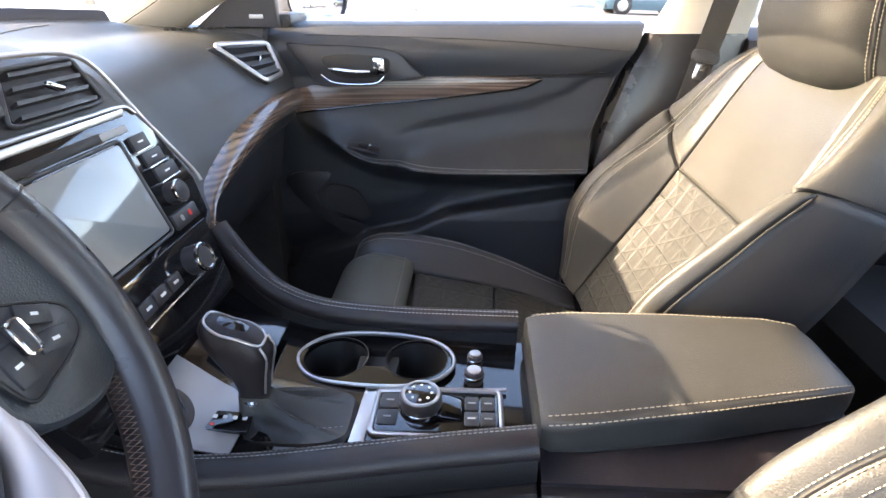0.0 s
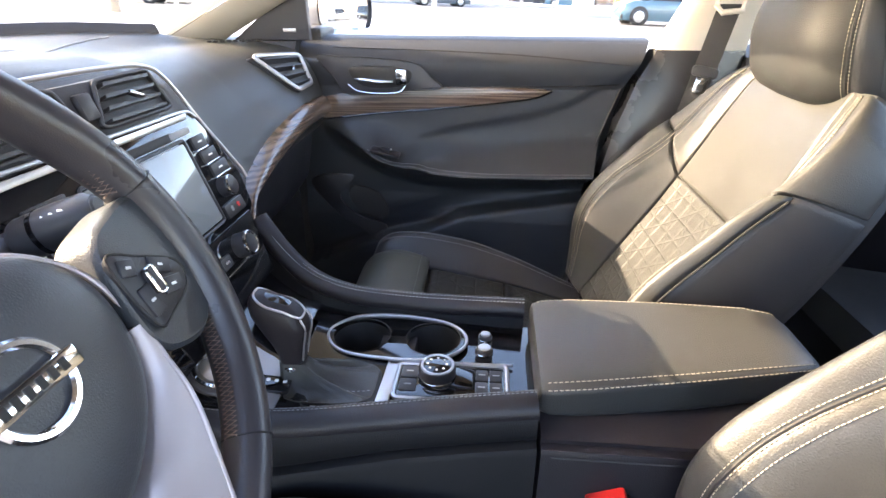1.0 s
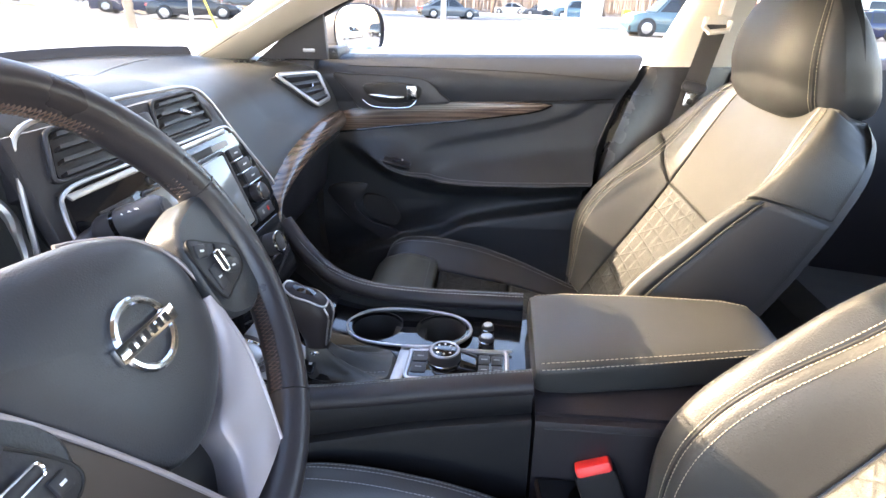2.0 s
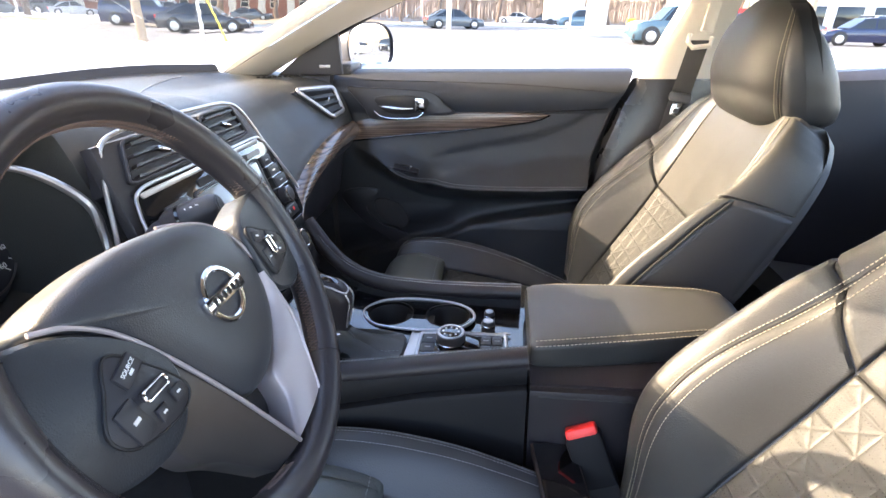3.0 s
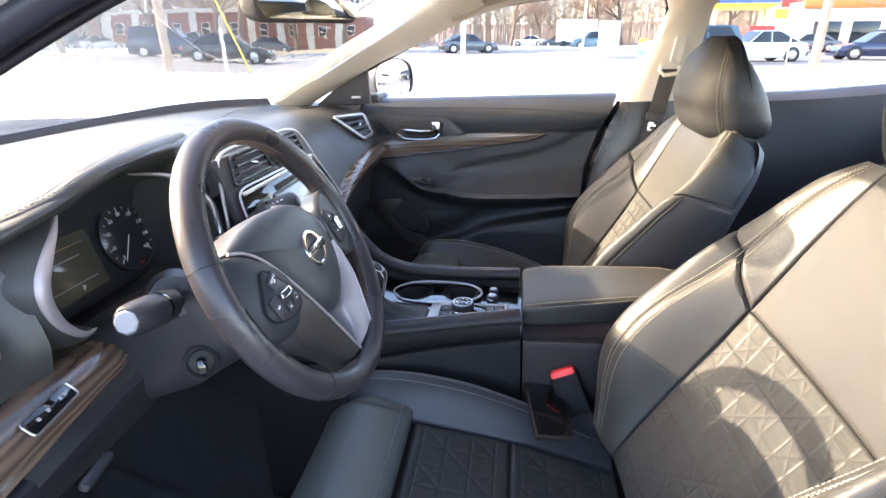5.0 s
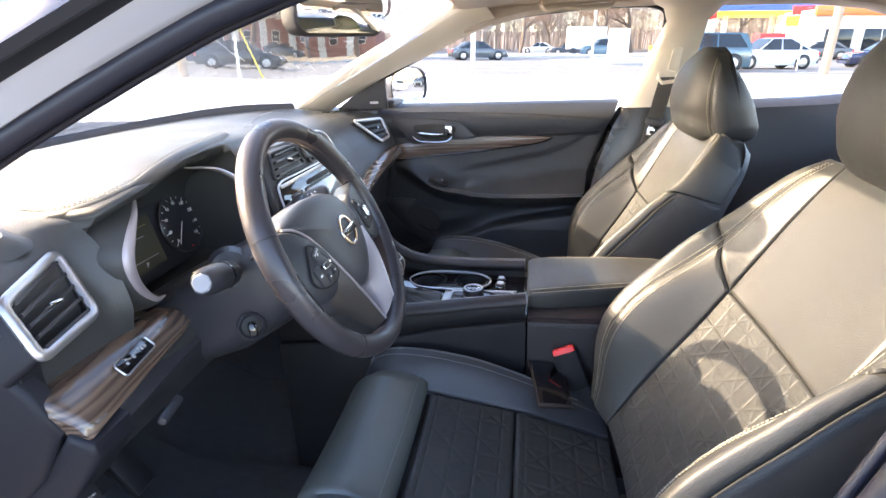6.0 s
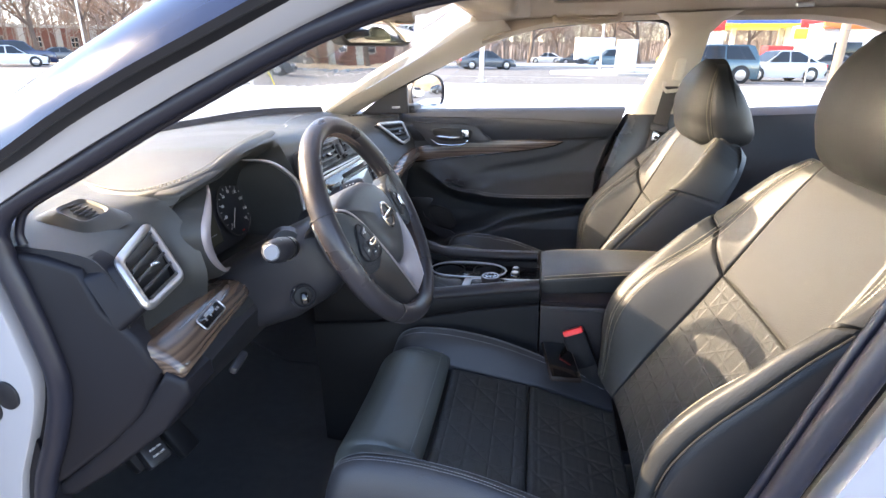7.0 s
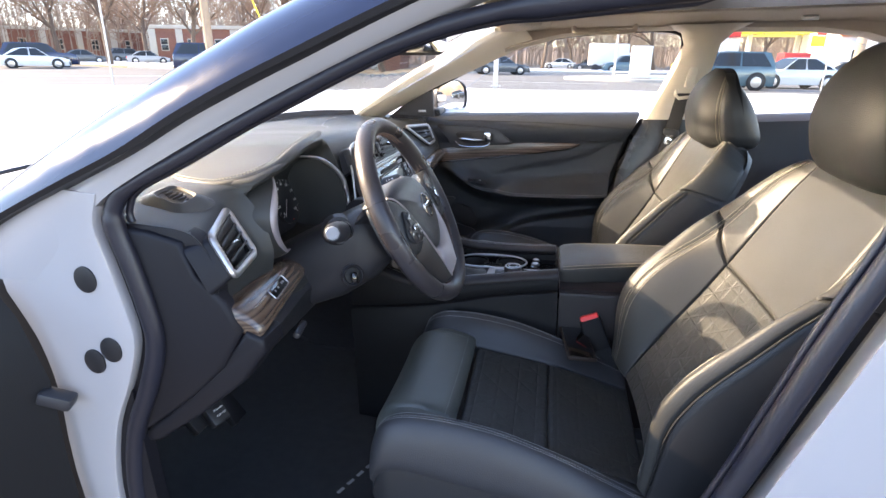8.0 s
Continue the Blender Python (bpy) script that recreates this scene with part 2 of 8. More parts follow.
LEATHER = material("black_leather", (0.0315, 0.0320, 0.0312), 0.43, spec=0.42, bump=0.35, scale=330, kind="VORONOI", vary=0.12, vscale=7, rvary=0.07)
SMOOTHHIDE = material("smooth_black_leather", (0.036, 0.036, 0.040), 0.44, bump=0.3, scale=300, kind="VORONOI", vary=0.12, vscale=7, rvary=0.07, spec=0.5)
# lighter, greenish copy of the black leather: the pad's sheen is in the colour
SHEENHIDE = material("sheen_painted_leather", (0.080, 0.088, 0.080), 0.46, bump=0.3, scale=300, kind="VORONOI", vary=0.12, vscale=7, rvary=0.06, spec=0.9)
SIDEHIDE = material("black_side_vinyl", (0.0085, 0.0085, 0.0100), 0.60, spec=0.22, bump=0.3, scale=420, kind="VORONOI", vary=0.12, vscale=8, rvary=0.05)
SEATSIDE = material("seat_side_vinyl", (0.0190, 0.0196, 0.0220), 0.46, spec=0.50, bump=0.3, scale=420, kind="VORONOI", vary=0.12, vscale=8, rvary=0.05)
# darker copy of the seat leather: roof shade on the headrests is in the colour
HEADSHADE = material("shaded_headrest_leather", (0.0150, 0.0160, 0.0168), 0.56, bump=0.35, scale=330, kind="VORONOI", vary=0.12, vscale=7, rvary=0.05, spec=0.22)
# near-black: shade on the door-side faces of the dash is put into this colour
ENDSHADE = material("shaded_end_plastic", (0.0105, 0.0100, 0.0135), 0.50, spec=0.28, bump=0.2, scale=700, vary=0.1, vscale=8, rvary=0.06)
QUILT = perforated("perforated_leather", (0.0340, 0.0352, 0.0345), 0.45)
RIMLEATHER = material("rim_leather", (0.036, 0.032, 0.036), 0.32, bump=0.10, scale=700, kind="VORONOI", vary=0.2, vscale=12, rvary=0.08)
ARMHIDE = material("wheel_arm_skin", (0.028, 0.032, 0.038), 0.35, bump=0.3, scale=520, kind="VORONOI", vary=0.12, vscale=14, rvary=0.06)
PADHIDE = material("console_leather", (0.0145, 0.0120, 0.0150), 0.45, spec=0.4, bump=0.3, scale=360, kind="VORONOI", vary=0.12, vscale=9, rvary=0.06)
SOFT = material("soft_black_plastic", (0.019, 0.018, 0.022), 0.48, bump=0.35, scale=520, kind="VORONOI", vary=0.10, vscale=5, rvary=0.06)
DASHSKIN = material("dash_skin", (0.035, 0.0362, 0.0360), 0.43, spec=0.5, bump=0.4, scale=420, kind="VORONOI", vary=0.10, vscale=5, rvary=0.06)
DOORSKIN = material("door_skin", (0.0215, 0.0240, 0.0290), 0.44, bump=0.35, scale=480, kind="VORONOI", vary=0.1, vscale=5, rvary=0.05)
HARD = material("hard_black_plastic", (0.026, 0.026, 0.031), 0.42, bump=0.15, scale=900, vary=0.12, vscale=8, rvary=0.06)
# near-black for seams, and for throats, wells and bowls whose shade it paints
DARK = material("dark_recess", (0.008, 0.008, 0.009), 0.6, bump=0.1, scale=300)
PIANO = material("gloss_black", (0.006, 0.006, 0.007), 0.06, coat=0.6, rvary=0.03, vscale=30)
SILVER = material("satin_silver", (0.50, 0.485, 0.485), 0.33, metal=0.85, vary=0.05, vscale=20, rvary=0.05)
BRUSHED = material("brushed_silver", (0.36, 0.35, 0.35), 0.42, metal=0.8, bump=0.2, scale=500, vary=0.12, vscale=25, rvary=0.08)
# pink tint of the reflections is put into the silver's base colour
SATIN = material("satin_trim_tinted", (0.40, 0.365, 0.385), 0.50, metal=0.6, vary=0.06, vscale=20, rvary=0.05)
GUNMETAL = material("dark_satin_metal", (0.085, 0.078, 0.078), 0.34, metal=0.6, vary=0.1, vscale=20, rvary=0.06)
COVERSKIN = material("airbag_skin", (0.040, 0.043, 0.050), 0.36, bump=0.25, scale=520, kind="VORONOI", vary=0.08, vscale=9, rvary=0.05)
LITCAP = material("lit_cap_plastic", (0.26, 0.26, 0.28), 0.45, vary=0.08, vscale=30)
CHROME = material("chrome", (0.80, 0.80, 0.81), 0.10, metal=1.0, rvary=0.05, vscale=40)
THREAD = material("cream_thread", (0.31, 0.28, 0.225), 0.7, bump=0.2, scale=900)
DTHREAD = material("brown_thread", (0.17, 0.115, 0.095), 0.7, bump=0.2, scale=900)
WOOD = grained_wood("brown_wood_veneer", (0.060, 0.042, 0.034), (0.135, 0.094, 0.074), 0.24)
WOODY = grained_wood("brown_wood_veneer_cross", (0.052, 0.033, 0.025), (0.135, 0.090, 0.064), 0.20, axis="Y")
LINING = material("beige_headlining", (0.38, 0.325, 0.27), 0.85, bump=0.3, scale=700, vary=0.07, vscale=10)
PILLAR = material("beige_pillar_plastic", (0.55, 0.50, 0.43), 0.50, bump=0.2, scale=600, vary=0.05, vscale=8)
CARPET = material("black_carpet", (0.030, 0.0295, 0.031), 0.95, bump=0.9, scale=650, vary=0.35, vscale=40)
RUBBER = material("black_rubber", (0.014, 0.014, 0.017), 0.45, bump=0.15, scale=500, vary=0.15, vscale=20)
PAINT = material("white_car_paint", (0.40, 0.387, 0.400), 0.20, coat=0.8, vary=0.03, vscale=4, rvary=0.04)
# blue of the reflected sky is mixed into this black base
BLACKPAINT = material("gloss_black_paint_sky_tint", (0.012, 0.018, 0.045), 0.16, spec=0.4, coat=0.0, vary=0.1, vscale=15, rvary=0.04)
TRIMGLOSS = material("glossy_black_trim", (0.022, 0.022, 0.024), 0.26, bump=0.1, scale=700, vary=0.1, vscale=8, rvary=0.06)
WEBBING = material("belt_webbing", (0.020, 0.020, 0.022), 0.7, bump=0.6, scale=900)
# bluish cast of the sky's reflection is put into the rubber's colour
SEALRUBBER = material("seal_rubber_sky_tint", (0.015, 0.015, 0.024), 0.40, bump=0.15, scale=500, vary=0.15, vscale=20)
RED = material("red_plastic", (0.80, 0.035, 0.03), 0.35, rvary=0.05, vscale=60)
WHITEPRINT = material("white_print", (0.75, 0.75, 0.75), 0.6)
GREYPRINT = material("grey_print", (0.30, 0.31, 0.32), 0.6)
GLASS = clear_glass("window_glass", (0.97, 0.99, 0.98))
MIRROR = material("mirror_glass", (0.85, 0.86, 0.87), 0.01, metal=1.0)
# pale base colour paints the bright reflection on the dark screen
SCREEN = material("screen_painted_reflection", (0.22, 0.235, 0.24), 0.09, coat=0.5, vary=0.1, vscale=4)
# ---- car shell seen from inside: floor, roof, pillars, glass, door openings ----
FLOOR = thing("car_floor", "black carpeted car floor with black mats", "floor", (0, 0, 0.22), kind="structure")
part("carpet", loft([[np.array((x, y, z)) for x, z in ((1.15, 0.26), (0.4, 0.25), (-0.3, 0.25), (-0.75, 0.27), (-0.95, 0.40), (-1.10, 0.62), (-1.12, 0.60), (-0.96, 0.36), (-0.75, 0.22), (1.15, 0.20))] for y in np.linspace(-0.70, 0.70, 8)]), CARPET, FLOOR, "black carpet")
for y0, y1, lab in ((-0.66, -0.15, "black driver floor mat with light script"), (0.20, 0.66, "black passenger floor mat")):
    mat_ = part("floor_mat", loft([[np.array((x, y, z)) for x, z in ((-0.12, 0.262), (-0.72, 0.276), (-0.90, 0.375), (-0.905, 0.368), (-0.72, 0.262), (-0.12, 0.254))] for y in (y0, y0 + 0.01, y1 - 0.01, y1)]), CARPET, FLOOR, lab)
    if y0 < 0:
        for k in range(6):
            part("mat_mark", block(0.020, 0.008, 0.001, pose(-0.40 + 0.013 * k, -0.43 + 0.030 * k, 0.2715 - 0.02 * (0.013 * k), 0, 0, 65), 0, 1), GREYPRINT, mat_)
solo("firewall", block(0.05, 1.44, 0.76, pose(-1.12, 0, 0.55), 0.01), CARPET, "black carpeted bulkhead under the dashboard", "bulkhead", kind="structure")
PEDALS = thing("pedals", "black foot pedals under the dashboard", "pedal", (-0.75, -0.42, 0.30))
for y, w, z in ((-0.335, 0.055, 0.42), (-0.43, 0.085, 0.45)):
    part("pedal", block(0.02, w, 0.09 if w > 0.06 else 0.15, pose(-0.74, y, z, 0, -35, 0), 0.006), RUBBER, PEDALS, "black rubber pedal")
    part("pedal_arm", tube([(-0.75, y, z), (-0.84, y, z + 0.20)], 0.008, 8), HARD, PEDALS)
part("parking_pedal", block(0.022, 0.044, 0.048, pose(-0.600, -0.545, 0.540, 0, -40, -15), 0.006), RUBBER, PEDALS, "black parking brake pedal with white lettering")
PBM = frame_of((-0.588, -0.548, 0.549), (0.76, -0.2, 0.62))
part("pedal_arm", tube([(-0.61, -0.545, 0.535), (-0.80, -0.545, 0.66)], 0.009, 8), HARD, PEDALS)
lettering("PUSH ON", 0.0052, PBM @ Matrix.Translation((0, 0.005, 0.001)), WHITEPRINT, PEDALS)
lettering("PUSH OFF", 0.0052, PBM @ Matrix.Translation((0, -0.007, 0.001)), WHITEPRINT, PEDALS)

# roof
ROOF = thing("ceiling", "beige fabric headlining with a dark sunroof opening", "ceiling", (0.4, 0, 1.33), kind="structure")


def roof_z(x, y):
    return 1.348 - 0.050 * (abs(y) / 0.68) ** 3.0 - 0.012 * max(0, (0.10 - x) / 0.24) ** 2 - 0.10 * max(0, (x - 0.9) / 0.5) ** 2


loops = []
for x in np.linspace(-0.16, 1.25, 24):
    loops.append([np.array((x, y, roof_z(x, y))) for y in np.linspace(-0.69, 0.69, 31)] + [np.array((x, 0.70, roof_z(x, 0) + 0.012)), np.array((x, -0.70, roof_z(x, 0) + 0.012))])
part("headlining", loft(loops), LINING, ROOF, "beige fabric headlining")
part("sunroof_blind", block(0.84, 0.92, 0.012, pose(0.52, 0.0, 1.336), 0.005), DARK, ROOF, "dark sunroof opening")
part("sunroof_rim", tube([(0.52 + x, y, 1.331) for x, y in rounded(0.86, 0.94, 0.05)], 0.008, 8, True), LINING, ROOF)
for sg in (-1, 1):
    part("sun_visor", loft([[np.array((x, sg * y, roof_z(x, y) - 0.014 + dz)) for x, dz in ((-0.13, -0.006), (-0.10, -0.010), (0.02, -0.008), (0.03, 0.0), (0.02, 0.010), (-0.12, 0.008))] for y in (0.16, 0.18, 0.40, 0.53, 0.55)]), LINING, ROOF, "beige sun visor")
    part("grab_handle", tube(catmull([(0.10, sg * 0.630, 1.300), (0.115, sg * 0.612, 1.284), (0.20, sg * 0.608, 1.282), (0.285, sg * 0.612, 1.284), (0.30, sg * 0.630, 1.300)], 24), 0.008, 10), LINING, ROOF, "beige grab handle")
    part("coat_lamp", block(0.045, 0.018, 0.010, pose(0.80, sg * 0.600, 1.306, sg * 25, 0, 0), 0.003), WHITEPRINT, ROOF, "small courtesy lamp lens")
part("overhead_console", block(0.13, 0.16, 0.035, pose(-0.055, 0, 1.300, 0, 12, 0), 0.012, 3), LINING, ROOF, "beige overhead console")

# pillars, passenger side; the driver's side mirrors the front one
for sg, nm in ((1, "pillar_right_front"), (-1, "pillar_left_front")):
    hi = catmull([(-0.74, 0.664, 0.985), (-0.68, 0.657, 1.030), (-0.49, 0.639, 1.142), (-0.34, 0.627, 1.216), (-0.15, 0.614, 1.306), (-0.10, 0.610, 1.325)], 24)
    lo = catmull([(-0.66, 0.772, 0.972), (-0.585, 0.764, 1.016), (-0.393, 0.737, 1.112), (-0.262, 0.720, 1.164), (-0.105, 0.699, 1.230), (-0.030, 0.690, 1.256)], 24)
    loops = []
    for a, b in list(zip(hi, lo))[0 if sg > 0 else 6:]:
        if sg < 0:
            a, b = a * np.array((1, 0.95, 1)) + np.array((0, 0, 0.012)), b * np.array((1, 0.90, 1)) + np.array((0, 0, 0.022))
        lp = [a + (b - a) * u + np.array((0.010, -0.020, 0.004)) * math.sin(math.pi * u) ** 0.7 for u in np.linspace(0, 1, 9)]
        lp += [b + np.array((-0.004, 0.030, 0.012)), a + np.array((-0.020, 0.035, 0.012))]
        loops.append([np.array((p[0], sg * p[1], p[2])) for p in lp])
    solo(nm, loft(loops), PILLAR, "beige windscreen pillar trim", "pillar", kind="structure")
BP = thing("pillar_right_middle", "beige and black door pillar trim behind the passenger door", "pillar", (0.45, 0.75, 0.3), kind="structure")
up = []
for z, xl, xr, y in ((0.985, 0.368, 0.560, 0.765), (1.05, 0.396, 0.565, 0.752), (1.15, 0.438, 0.570, 0.725), (1.24, 0.470, 0.580, 0.690), (1.275, 0.455, 0.610, 0.670), (1.30, 0.40, 0.66, 0.650)):
    up.append([np.array((xl, y + 0.03, z)), np.array((xl + 0.012, y, z)), np.array((xl + 0.035, y - 0.008, z)), np.array((xr - 0.03, y - 0.008, z)), np.array((xr, y, z)), np.array((xr, y + 0.03, z))])
part("upper_trim", loft(up), PILLAR, BP, "beige upper pillar trim")
lo = []
for z, xl, xr, y in ((0.22, 0.23, 0.46, 0.74), (0.45, 0.24, 0.48, 0.735), (0.66, 0.255, 0.50, 0.735), (0.80, 0.285, 0.52, 0.745), (0.92, 0.326, 0.55, 0.755), (0.988, 0.362, 0.562, 0.763)):
    lo.append([np.array((xl, y + 0.035, z)), np.array((xl + 0.012, y + 0.004, z)), np.array((xl + 0.04, y - 0.008, z)), np.array((xr - 0.03, y - 0.008, z)), np.array((xr, y, z)), np.array((xr, y + 0.03, z))])
part("lower_trim", loft(lo), TRIMGLOSS, BP, "glossy black lower pillar trim")
part("belt_slider", block(0.030, 0.012, 0.13, pose(0.510, 0.715, 1.160, -13, 12, 0), 0.005), PILLAR, BP, "beige belt height slider")
# seat belt
SBELT = thing("seat_belt", "black seat belt with grey tongue on the door pillar", "seat belt", (0.50, 0.70, 0.35))
lo_, hi_ = np.array((0.370, 0.700, 0.52)), np.array((0.485, 0.700, 1.082))
part("webbing", loft([[c + np.array((-0.022, 0.004, 0)), c + np.array((0.022, -0.004, 0)), c + np.array((0.022, -0.002, 0.0)), c + np.array((-0.022, 0.006, 0))] for c in (lo_, lo_ * 0.5 + hi_ * 0.5 + np.array((0, -0.006, 0)), hi_)]), WEBBING, SBELT, "black belt webbing")
part("anchor", tube([(0.462, 0.705, 1.096), (0.458, 0.700, 1.078), (0.469, 0.694, 1.066), (0.507, 0.694, 1.070), (0.512, 0.700, 1.088)], 0.006, 8), PILLAR, SBELT, "beige belt loop")
TG = frame_of((0.452, 0.684, 0.936), (-0.15, -1, 0.1), (0.18, 0, 1))
part("tongue_grip", plate(rounded(0.052, 0.022, 0.008), 0.012, TG @ Matrix.Translation((0, 0.016, -0.004)), 0.003), HARD, SBELT)
tong = plate(rounded(0.026, 0.032, 0.003, 3, 0, -0.012), 0.004, TG, 0.0008)
tg = part("tongue", tong, CHROME, SBELT, "metal belt tongue")
cut(tg, block(0.012, 0.012, 0.02, TG @ Matrix.Translation((0, -0.016, 0)), 0))

# kick panels that close the footwells
# the left one takes the near-black plastic with shade in its colour
for sg, nm, w in ((1, "kick_panel_right", 0.80), (-1, "kick_panel_left", 0.73)):
    solo(nm, loft([[np.array((x, sg * 0.700, 0.24)), np.array((x, sg * 0.706, 0.60)), np.array((x, sg * 0.706, z)), np.array((x, sg * w, z)), np.array((x, sg * w, 0.24))] for x, z in ((-1.10, 0.97), (-0.80, 0.97), (-0.62, 0.96), (-0.455 if sg > 0 else -0.60, 0.80 if sg > 0 else 0.90))]), CARPET if sg > 0 else ENDSHADE, "black carpeted footwell side", "panel", kind="structure")
# glass
def pane(name, pts, nu, label):
    """A curved sheet between two border curves, 4 mm thick."""
    A_, B_ = catmull(pts[0], nu), catmull(pts[1], nu)
    rows = [[a + (b - a) * u for u in np.linspace(0, 1, 8)] for a, b in zip(A_, B_)]
    G = np.array(rows)
    n = np.cross(np.gradient(G, axis=0), np.gradient(G, axis=1))
    n /= np.linalg.norm(n, axis=2, keepdims=True)
    H = G + n * 0.004
    loops = [list(G[i]) + list(H[i][::-1]) for i in range(len(G))]
    ob = solo(name, loft(loops), GLASS, label, "window", kind="structure")
    ob.visible_shadow = False
    return ob


pane("window_windscreen", ([(-0.72, -0.66, 1.0), (-0.96, -0.40, 0.995), (-1.04, 0, 0.995), (-0.96, 0.40, 0.995), (-0.72, 0.66, 1.0)], [(-0.13, -0.62, 1.300), (-0.17, -0.35, 1.325), (-0.18, 0, 1.332), (-0.17, 0.35, 1.325), (-0.13, 0.62, 1.300)]), 24, "clear curved windscreen")
pane("window_passenger", ([(-0.44, 0.795, 0.985), (-0.1, 0.80, 0.985), (0.38, 0.80, 0.975)], [(-0.36, 0.775, 1.06), (0.05, 0.72, 1.285), (0.49, 0.715, 1.27)]), 12, "clear passenger side window")
pane("window_rear_right", ([(0.56, 0.80, 1.0), (0.8, 0.80, 1.0), (1.10, 0.78, 1.02)], [(0.60, 0.715, 1.26), (0.8, 0.712, 1.268), (1.05, 0.71, 1.22)]), 12, "clear rear side window")

# body side panels with window openings, passenger side
BODY = thing("body_right", "white car body side round the passenger windows", "car body", (0, 0.85, 0.3), kind="structure")
WIN = [(-0.44, 1.090), (-0.396, 1.112), (-0.254, 1.176), (-0.084, 1.246), (0.038, 1.273), (0.173, 1.284), (0.304, 1.288), (0.425, 1.284), (0.468, 1.255), (0.459, 1.174), (0.418, 1.056), (0.376, 0.975)]
gask = [(x, 0.805 - 0.33 * (z - 1.0), z) for x, z in WIN]
part("window_seal", tube(catmull(gask, 60), 0.007, 8), RUBBER, BODY, "black window seal")
part("header", loft([[np.array((x, 0.665, z + 0.012)), np.array((x, 0.700, z)), np.array((x, 0.715, z)), np.array((x, 0.735, z + 0.05)), np.array((x, 0.68, z + 0.07))] for x, z in ((-0.13, 1.224), (-0.06, 1.245), (0.0, 1.259), (0.06, 1.271), (0.16, 1.280), (0.26, 1.285), (0.44, 1.284), (0.62, 1.276), (0.85, 1.270), (1.0, 1.250), (1.15, 1.20))]), LINING, BODY, "beige roof side trim")
part("outer_skin", loft([[np.array((x, 0.86, 0.18)), np.array((x, 0.90, 0.5)), np.array((x, 0.89, 0.80)), np.array((x, 0.855, 0.97)), np.array((x, 0.83, 0.97)), np.array((x, 0.84, 0.18))] for x in (-2.0, -1.2, -0.5, 0.3, 1.0, 1.8)]), PAINT, BODY, "white outer body side")
part("rocker", block(2.4, 0.10, 0.26, pose(0.1, 0.80, 0.26), 0.02), PAINT, BODY, "white sill")
# rear door trim and rear bench behind the seats
RD = thing("rear_door", "black rear door trim below the window", "car door", (0.85, 0.78, 0.3))
part("trim", loft([[np.array((x, 0.75, 0.30)), np.array((x, 0.735, 0.60)), np.array((x, 0.715, 0.80)), np.array((x, 0.730, 0.86)), np.array((x, 0.735, 0.93)), np.array((x, 0.750, z - 0.02)), np.array((x, 0.80, z)), np.array((x, 0.84, z)), np.array((x, 0.84, 0.3))] for x, z in ((0.56, 0.995), (0.75, 1.000), (0.95, 1.006), (1.20, 1.02))]), PADHIDE, RD, "black grained rear door panel")
RB = thing("rear_bench", "black leather rear bench", "car seat", (1.05, 0, 0.3))
part("bench_cushion", loft([[np.array((x, y, z)) for x, z in ((0.70, 0.36), (0.68, 0.50), (0.72, 0.54), (1.05, 0.50), (1.15, 0.50), (1.15, 0.34))] for y in (-0.66, -0.62, 0, 0.62, 0.66)]), LEATHER, RB, "black leather bench cushion")
part("bench_back", loft([[np.array((x, y, z)) for x, z in ((1.08, 0.48), (1.05, 0.55), (1.20, 0.93), (1.26, 0.97), (1.34, 0.95), (1.30, 0.45))] for y in (-0.66, -0.62, 0, 0.62, 0.66)]), LEATHER, RB, "black leather bench back")
solo("bulkhead_rear", block(0.04, 1.44, 0.75, pose(1.36, 0, 0.60), 0.01), CARPET, "black carpeted panel behind the rear bench", "panel", kind="structure")
solo("window_shelf", block(0.5, 1.3, 0.02, pose(1.56, 0, 0.98), 0.006), SOFT, "black parcel shelf", "shelf", kind="structure")
# driver's side rear part of the body
LB = thing("body_left", "white car body round the open driver door", "car body", (0, -0.8, 0.3), kind="structure")
OPEN = [(-0.650, 0.36), (-0.662, 0.46), (-0.656, 0.55), (-0.630, 0.650), (-0.588, 0.735), (-0.562, 0.805), (-0.564, 0.860), (-0.576, 0.930), (-0.588, 0.990), (-0.572, 1.030), (-0.541, 1.056), (-0.453, 1.098), (-0.367, 1.141), (-0.286, 1.178), (-0.212, 1.211), (-0.141, 1.238), (0.0, 1.277), (0.16, 1.292), (0.36, 1.296), (0.475, 1.275), (0.500, 1.21), (0.470, 1.10), (0.437, 1.0), (0.388, 0.871), (0.318, 0.664), (0.255, 0.50), (0.205, 0.40), (0.10, 0.345), (-0.3, 0.335), (-0.58, 0.335)]


def open_line(off, y, n=140):
    """The door opening's outline, set out by off and laid at y, leaning in with height."""
    P = np.array(ring(OPEN, n))
    t = np.roll(P, -1, axis=0) - np.roll(P, 1, axis=0)
    t /= np.linalg.norm(t, axis=1, keepdims=True) + 1e-9
    nrm = np.stack([-t[:, 1], t[:, 0]], 1)
    slim = 1.0 - 0.42 * np.clip((P[:, 1] - 0.99) / 0.06, 0, 1) * np.clip((0.05 - P[:, 0]) / 0.15, 0, 1)
    slim = slim * np.where(P[:, 0] > 0.2, 0.70, 1.0)
    Q = P + nrm * (off * slim)[:, None]
    return [np.array((x, y + 0.10 * max(0, z - 1.0), z)) for x, z in Q]


